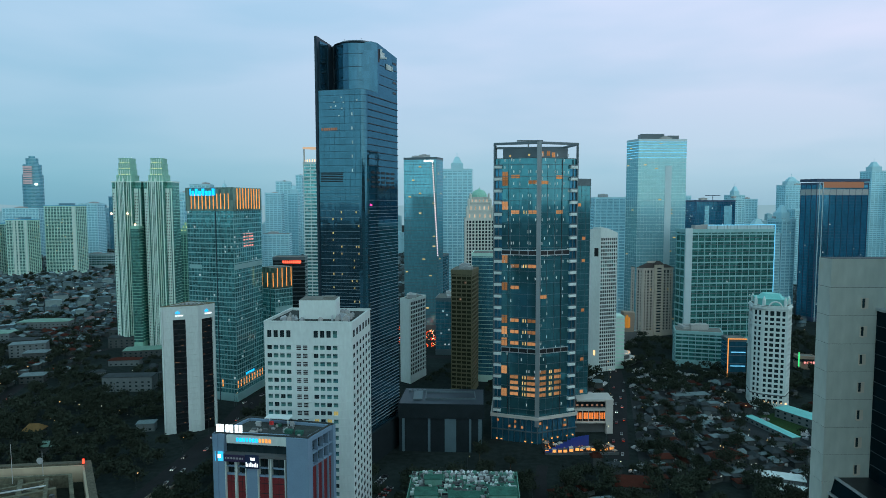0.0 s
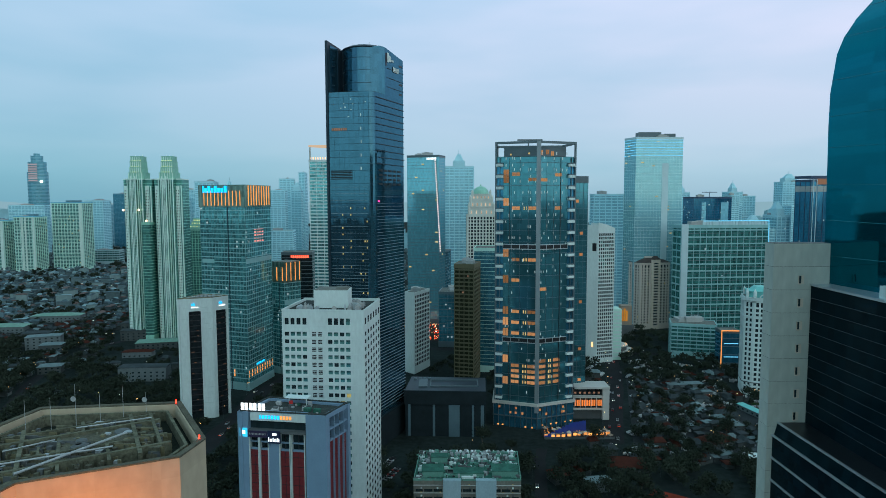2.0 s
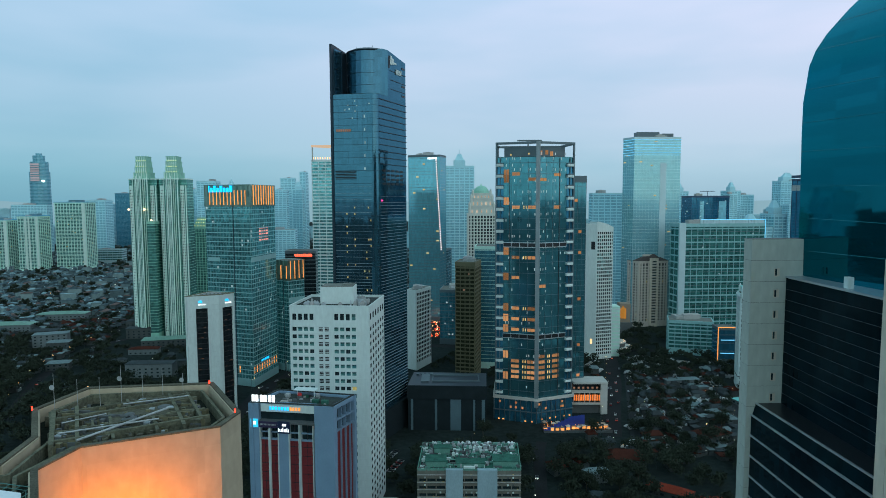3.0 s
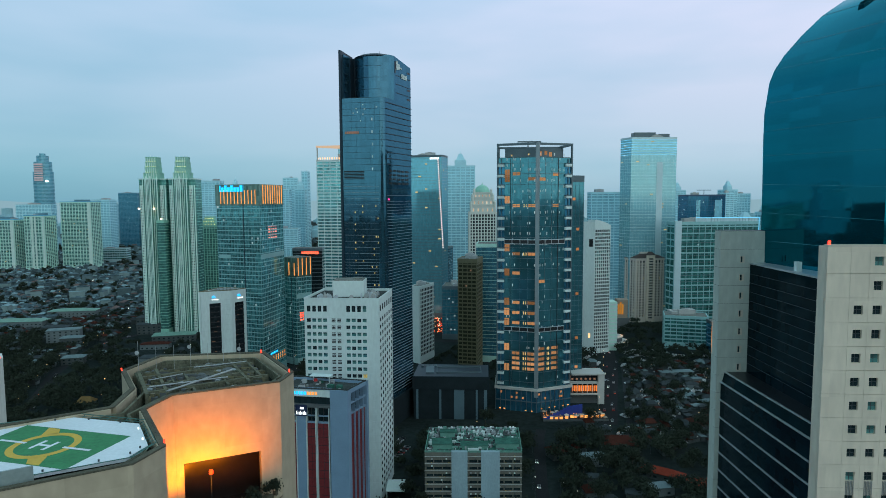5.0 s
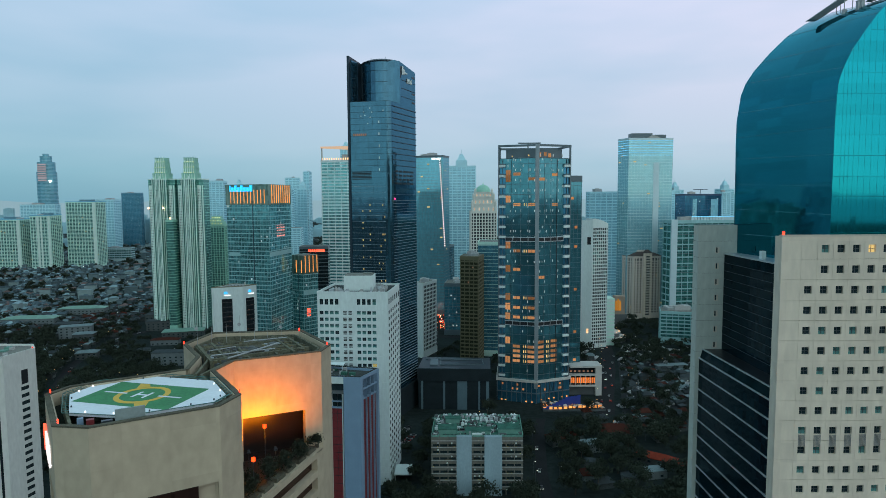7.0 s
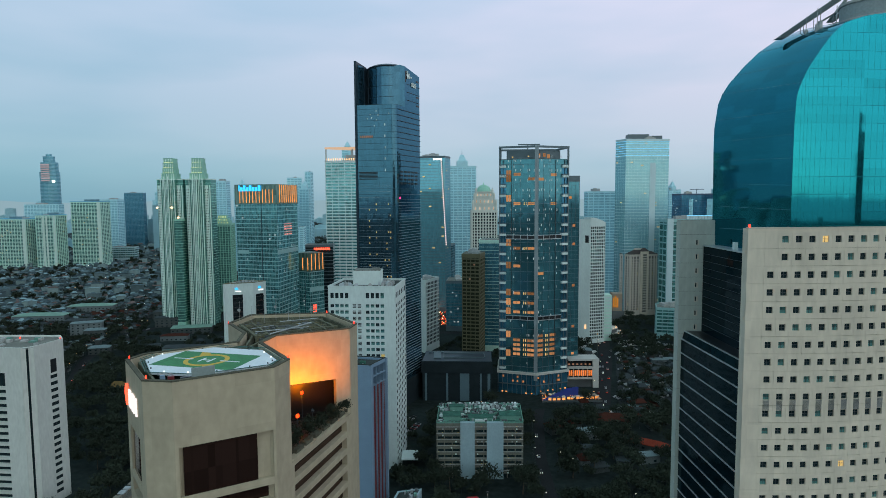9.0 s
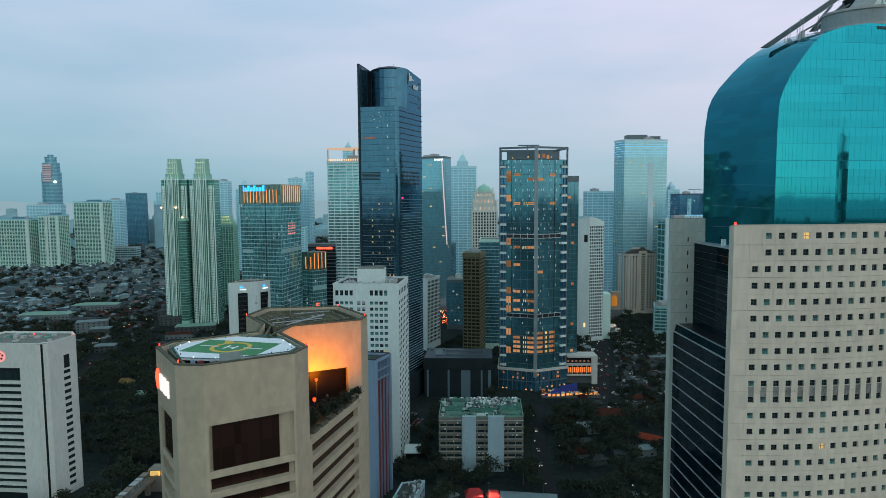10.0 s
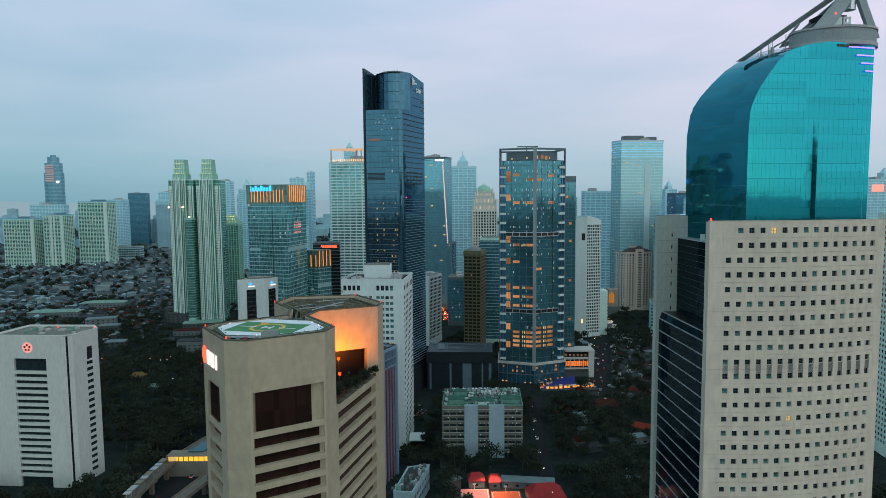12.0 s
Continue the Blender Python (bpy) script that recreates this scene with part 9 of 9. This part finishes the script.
fw, frf = [Boxes(), Boxes()], [Boxes(), Boxes(), Boxes()]
for _ in range(11500):
    side = rnd.random()
    if side < 0.62:
        y = rnd.uniform(800, 2700)
        x = rnd.uniform(-0.86, -0.30) * y
    elif side < 0.85:
        y = rnd.uniform(800, 2700)
        x = rnd.uniform(0.22, 0.82) * y
    else:
        y = rnd.uniform(1000, 2700)
        x = rnd.uniform(-0.3, 0.22) * y
    if not free(x, y, 8):
        continue
    m = pose(x, y, 0, 0, 0, rnd.choice([5, 95, 20]) + rnd.uniform(-6, 6))
    big = rnd.random() < 0.06
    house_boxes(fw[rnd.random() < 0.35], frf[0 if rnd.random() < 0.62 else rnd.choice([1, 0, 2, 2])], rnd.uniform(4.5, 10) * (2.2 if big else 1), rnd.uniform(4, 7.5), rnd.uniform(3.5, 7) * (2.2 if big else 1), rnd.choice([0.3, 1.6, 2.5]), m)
for _ in range(1500):
    x, y = rnd.uniform(-800, -540), rnd.uniform(430, 900)
    if x > -400 - 0.35 * (y - 430) and not free(x, y, 6):
        continue
    m = pose(x, y, 0, 0, 0, rnd.choice([5, 95, 20]) + rnd.uniform(-6, 6))
    house_boxes(fw[rnd.random() < 0.35], frf[0 if rnd.random() < 0.62 else rnd.choice([1, 0, 2, 2])], rnd.uniform(4.5, 9.5), rnd.uniform(4.5, 7), rnd.uniform(3.5, 6.5), rnd.choice([0.3, 1.6, 2.5]), m)
nw, nr = Boxes(), [Boxes(), Boxes(), Boxes()]
for _ in range(700):
    x, y = rnd.uniform(-600, -395), rnd.uniform(660, 860)
    if free(x, y, 4):
        m = pose(x, y, 0, 0, 0, rnd.choice([5, 95, 20]) + rnd.uniform(-6, 6))
        house_boxes(nw, nr[rnd.choice([0, 0, 0, 0, 1, 1, 2])], rnd.uniform(4, 9), rnd.uniform(4, 6.5), rnd.uniform(3.2, 6), rnd.choice([0.3, 1.6, 2.2]), m)
lw, lr = Boxes(), [Boxes(), Boxes(), Boxes()]
for _ in range(420):
    x, y = rnd.uniform(100, 300), rnd.uniform(345, 560)
    if free(x, y, 4):
        house_boxes(lw, lr[rnd.choice([0, 0, 0, 0, 1, 2])], rnd.uniform(3.5, 7), rnd.uniform(3, 5), rnd.uniform(2.6, 4.0), rnd.choice([0.2, 1.2, 1.8]), pose(x, y, 0, 0, 0, rnd.choice([8, 98, 20]) + rnd.uniform(-8, 8)))
tagged(new("shack_walls", lw.mesh("shack_walls", HWALLS[0])), "crowded small houses between the streets", "houses", "", "stuff")
for k, b in enumerate(lr):
    tagged(new("shack_roofs", b.mesh("shack_roofs", ROOFS[k])), "crowded small tin roofs between the streets", "rooftops", "", "stuff")
tagged(new("western_house_walls", nw.mesh("western_house_walls", HWALLS[0])), "crowded low houses west of the towers", "houses", "", "stuff")
for k, b in enumerate(nr):
    tagged(new("western_rooftops", b.mesh("western_rooftops", ROOFS[k])), "crowded dim rooftops west of the towers", "rooftops", "", "stuff")
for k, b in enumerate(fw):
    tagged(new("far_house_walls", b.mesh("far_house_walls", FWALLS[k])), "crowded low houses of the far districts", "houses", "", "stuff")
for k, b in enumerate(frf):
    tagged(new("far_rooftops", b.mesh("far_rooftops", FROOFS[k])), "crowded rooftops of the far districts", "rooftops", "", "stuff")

# far mid-rise blocks, the haze of the distance put into their colour
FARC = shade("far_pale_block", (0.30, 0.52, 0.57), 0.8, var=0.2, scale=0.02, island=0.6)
fb = Boxes()
for _ in range(520):
    y = rnd.uniform(1900, 4400)
    x = rnd.uniform(-0.78, 0.8) * y
    w, d, h = rnd.uniform(18, 55), rnd.uniform(15, 40), abs(rnd.gauss(0, 1)) * 45 + 15
    if h > 110 and rnd.random() < 0.6:
        h *= 0.6
    m = pose(x, y, 0, 0, 0, rnd.uniform(-20, 20))
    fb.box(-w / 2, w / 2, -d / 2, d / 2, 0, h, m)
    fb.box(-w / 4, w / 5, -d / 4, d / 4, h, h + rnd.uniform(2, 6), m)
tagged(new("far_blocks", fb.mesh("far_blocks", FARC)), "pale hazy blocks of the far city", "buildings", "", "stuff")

# plain backdrop along the horizon: an added strip that glows in haze colour
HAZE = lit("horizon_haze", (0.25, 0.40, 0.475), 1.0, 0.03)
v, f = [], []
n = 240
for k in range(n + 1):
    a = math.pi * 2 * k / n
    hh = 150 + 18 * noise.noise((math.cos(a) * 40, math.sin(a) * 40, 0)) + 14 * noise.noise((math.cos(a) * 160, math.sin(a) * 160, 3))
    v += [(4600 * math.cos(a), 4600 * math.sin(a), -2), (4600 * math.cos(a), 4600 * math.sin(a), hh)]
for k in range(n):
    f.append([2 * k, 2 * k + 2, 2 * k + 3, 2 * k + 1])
tagged(new("backdrop", mesh_of("backdrop", v, f, HAZE)), "plain glowing strip for the haze along the horizon", "backdrop", "", "structure")

# shrubs on the helipad tower's terrace
for k in range(9):
    t = k / 8
    sh = thing("terrace_shrub", "dark leafy shrub in a terrace planter", "shrub", (-42.0 + 6.6 * t - 1.4 * (k % 2), 29.0 + 22 * t, 112.1), "terrace shrubs")
    part("stem", Boxes().rod((0, 0, 0), (0, 0, 1.6), 0.08, 5).mesh("stem", BARK), sh)
    part("crown", quads_mesh("crown", leaves(rs, 620, (0, 0, 2.2 + 0.8 * (k < 4)), (1.7, 1.7, 1.6 + 0.7 * (k < 4)), 0.2), LEAF), sh)

# behind the flight: unseen city blocks, added to darken what the glass mirrors
sc = Boxes()
for _ in range(300):
    x, y = rnd.uniform(-1500, 1500), rnd.uniform(-2400, -330)
    w, d, h = rnd.uniform(16, 45), rnd.uniform(16, 40), 12 + abs(rnd.gauss(0, 1)) * 38
    m = pose(x, y, 0, 0, 0, rnd.uniform(-25, 25))
    sc.box(-w / 2, w / 2, -d / 2, d / 2, 0, h, m)
tagged(new("southern_blocks", sc.mesh("southern_blocks", shade("dim_block", (0.16, 0.17, 0.17), 0.8, var=0.3, island=0.5))), "plain unseen blocks added behind the flight for reflections", "buildings", "", "stuff")
mt_ = tower("dark_spire_tower", "slender dark stepped tower across the avenue", rect(260, -109, 10, 10, 38), 186, G_DARK, STEELB, floor=4.2, band=0.4, group="near towers", plant=False, joined=True)
part("upper_stage", Boxes().prism(rect(-1, 0, 6, 6, 38), 185.6, 197).prism(rect(-1, 0, 3, 3, 38), 197, 206).mesh("upper_stage", STEELB), mt_)
# ---- street lamps, lit dots of the city, cars ----
def street_lamp(x, y, h, mat, label):
    root = thing("street_lamp", label, "street lamp", (x, y, 0), "street lamps")
    part("pole", LAMP_POLE[h], root)
    part("lamp_head", LAMP_HEAD[h, mat.name], root)
    return root


LAMP_POLE, LAMP_HEAD = {}, {}
for h in (7, 10):
    LAMP_POLE[h] = Boxes().rod((0, 0, 0), (0, 0, h), 0.13, 6, 0.08).rod((0, 0, h), (1.3, 0, h + 0.3), 0.07, 5).mesh("pole", STEEL)
    for mt in (L_STREET, L_STREETW, L_REDTAIL):
        LAMP_HEAD[h, mt.name] = Boxes().box(1.05, 1.45, -0.18, 0.18, h + 0.1, h + 0.35).mesh("lamp_head", mt)


def along(pts, gap, off=0):
    res = []
    for a, b in zip(pts, pts[1:]):
        L = length(a, b)
        e = ((b[0] - a[0]) / L, (b[1] - a[1]) / L)
        s = 0
        while s < L:
            res.append((a[0] + e[0] * s - e[1] * off, a[1] + e[1] * s + e[0] * off, math.degrees(math.atan2(e[1], e[0]))))
            s += gap
    return res


W_ROAD = [(-168, 180), (-165, 342), (-161, 395), (-157, 432), (-158, 490), (-143, 545), (-120, 640)]
N_ROAD = [(-330, 420), (-372, 520), (-386, 575), (-394, 652), (-372, 700)]
L_ROAD = [(44, 150), (45, 226), (48, 285), (58, 360)]
E_ROAD = [(112, 385), (124, 430), (146, 505), (160, 560), (176, 640), (232, 770)]
for pts, gap, off, mt in ((W_ROAD, 58, 10, L_STREET), (N_ROAD, 34, 6, L_STREET), (L_ROAD, 47, 5, L_STREETW), (E_ROAD, 30, 8, L_STREET)):
    for x, y, a in along(pts, gap, off):
        street_lamp(x, y, 7 if mt is L_STREETW else 10, mt, "street lamp with a lit head on a steel pole")
for _ in range(34):
    x, y = rnd.uniform(-20, 240), rnd.uniform(150, 540)
    if free(x, y, 2):
        street_lamp(x, y, 7, rnd.choice([L_STREETW, L_STREETW, L_STREET]), "small lit yard lamp among houses and trees")
for _ in range(20):
    x, y = rnd.uniform(-420, -200), rnd.uniform(430, 700)
    if free(x, y, 2):
        street_lamp(x, y, 10, rnd.choice([L_STREET, L_STREET, L_STREETW]), "lit lamp rising between dark trees")
dots = [Boxes(), Boxes()]
for _ in range(260):
    y = rnd.uniform(700, 2600)
    x = rnd.uniform(-0.7, 0.7) * y
    z = rnd.uniform(5, 11)
    s = 0.32 + y / 3000
    dots[rnd.random() < 0.4].box(x - s / 2, x + s / 2, y - s / 2, y + s / 2, z - s, z)
for _ in range(120):
    x, y = rnd.uniform(-62, -2), rnd.uniform(690, 830)
    dots[rnd.random() < 0.7].box(x - 0.3, x + 0.3, y - 0.3, y + 0.3, 1, 1.7)
for _ in range(230):
    x, y = (rnd.uniform(95, 300), rnd.uniform(345, 660)) if rnd.random() < 0.6 else (rnd.uniform(-440, -180), rnd.uniform(420, 720))
    if free(x, y, 1):
        s = rnd.uniform(0.16, 0.34)
        dots[rnd.random() < 0.45].box(x - s / 2, x + s / 2, y - s / 2, y + s / 2, 4.6, 4.6 + s)
for k in range(26):
    a = math.pi * (1.0 + k / 25)
    x, y = 184 + 24 * math.cos(a), 690 + 16 * math.sin(a)
    dots[1].box(x - 0.4, x + 0.4, y - 0.4, y + 0.4, 3, 4)
reds = Boxes()
for _ in range(150):
    x, y = rnd.uniform(-62, -2), rnd.uniform(690, 830)
    reds.box(x - 0.45, x + 0.45, y - 0.45, y + 0.45, 0.8, 1.7)
tagged(new("far_lamps", reds.mesh("far_lamps", L_REDTAIL)), "red lamps of a far traffic jam", "lamps", "", "stuff")
for b, mt in zip(dots, (L_STREETW, L_STREET)):
    tagged(new("far_lamps", b.mesh("far_lamps", mt)), "scattered far lamps of the evening city", "lamps", "", "stuff")

YARD = [Boxes(), Boxes()]
for _ in range(460):
    x, y = rnd.uniform(105, 290), rnd.uniform(350, 600)
    if free(x, y, 1):
        a = rnd.choice([20, 110, -30, 60])
        for k in range(rnd.choice([1, 2, 3, 5])):
            m = pose(x + 2.6 * k * math.cos(radians(a)), y + 2.6 * k * math.sin(radians(a)), 0, 0, 0, a + 90)
            b = YARD[rnd.random() < 0.45]
            b.box(-2.1, 2.1, -0.85, 0.85, 0.3, 1.0, m)
            b.box(-1.3, 0.8, -0.75, 0.75, 1.0, 1.5, m)
PAINTS = [shade("car_paint_" + nme, c, 0.35, metal=0.3, var=0.08) for nme, c in (("white", (0.6, 0.6, 0.6)), ("silver", (0.35, 0.36, 0.38)), ("black", (0.02, 0.02, 0.025)), ("red", (0.3, 0.02, 0.02)))]
for b, mt in zip(YARD, PAINTS[:2]):
    tagged(new("yard_cars", b.mesh("yard_cars", mt)), "rows of small parked cars between the shacks", "cars", "", "stuff")
CAR = {}
for k, mt in enumerate(PAINTS):
    b = Boxes().prism([(-2.2, -0.85), (2.2, -0.85), (2.2, 0.85), (-2.2, 0.85)], 0.35, 0.95)
    for wx in (-1.4, 1.4):
        for wy in (-0.8, 0.8):
            b.rod((wx, wy - 0.1, 0.34), (wx, wy + 0.1, 0.34), 0.34, 8, mat=1)
    CAR[k] = b.mesh("body", [mt, BLACKP])
CABIN = Boxes().prism([(-1.6, -0.78), (1.1, -0.78), (1.1, 0.78), (-1.6, 0.78)], 0.95, 1.5, top=[(-1.1, -0.62), (0.5, -0.62), (0.5, 0.62), (-1.1, 0.62)]).mesh("cabin", BLACKP)
TAIL = Boxes().box(-2.28, -2.2, -0.8, -0.35, 0.6, 0.85).box(-2.28, -2.2, 0.35, 0.8, 0.6, 0.85).mesh("tail_light", L_REDTAIL)
HEAD = Boxes().box(2.2, 2.28, -0.8, -0.4, 0.55, 0.8).box(2.2, 2.28, 0.4, 0.8, 0.55, 0.8).mesh("headlight", L_STREETW)


def car(x, y, turn, lights=True):
    k = rnd.randrange(4)
    root = thing("car", ("white", "silver-grey", "black", "dark red")[k] + " car on the evening street", "car", (x, y, 0.06), "cars")
    root.rotation_euler = (0, 0, radians(turn))
    body = part("body", CAR[k], root)
    part("cabin", CABIN, body)
    if lights and rnd.random() < 0.6:
        part("tail_light", TAIL, body)
        part("headlight", HEAD, body)


for pts, gap, off, flip in ((W_ROAD, 27, -3, 0), (W_ROAD, 34, 4, 180), (N_ROAD, 24, -2, 0), (L_ROAD, 38, 1.5, 180), (E_ROAD, 24, 3, 180), (E_ROAD, 30, -3, 0)):
    for x, y, a in along(pts, gap, off):
        if rnd.random() < 0.8:
            car(x + rnd.uniform(-1.6, 1.6), y + rnd.uniform(-9, 9), a + flip)
for x0, y0, n, a in ((-40, 345, 6, 70), (132, 400, 10, 20), (140, 412, 12, 20), (150, 440, 12, 20), (158, 468, 12, 20), (166, 490, 12, 20), (190, 400, 10, -30), (182, 418, 10, -30), (200, 440, 9, 60), (118, 372, 5, 10), (-36, 330, 6, 70)):
    for k in range(n):
        car(x0 + 3.1 * k * math.cos(radians(a)), y0 + 3.1 * k * math.sin(radians(a)), a + 90, False)
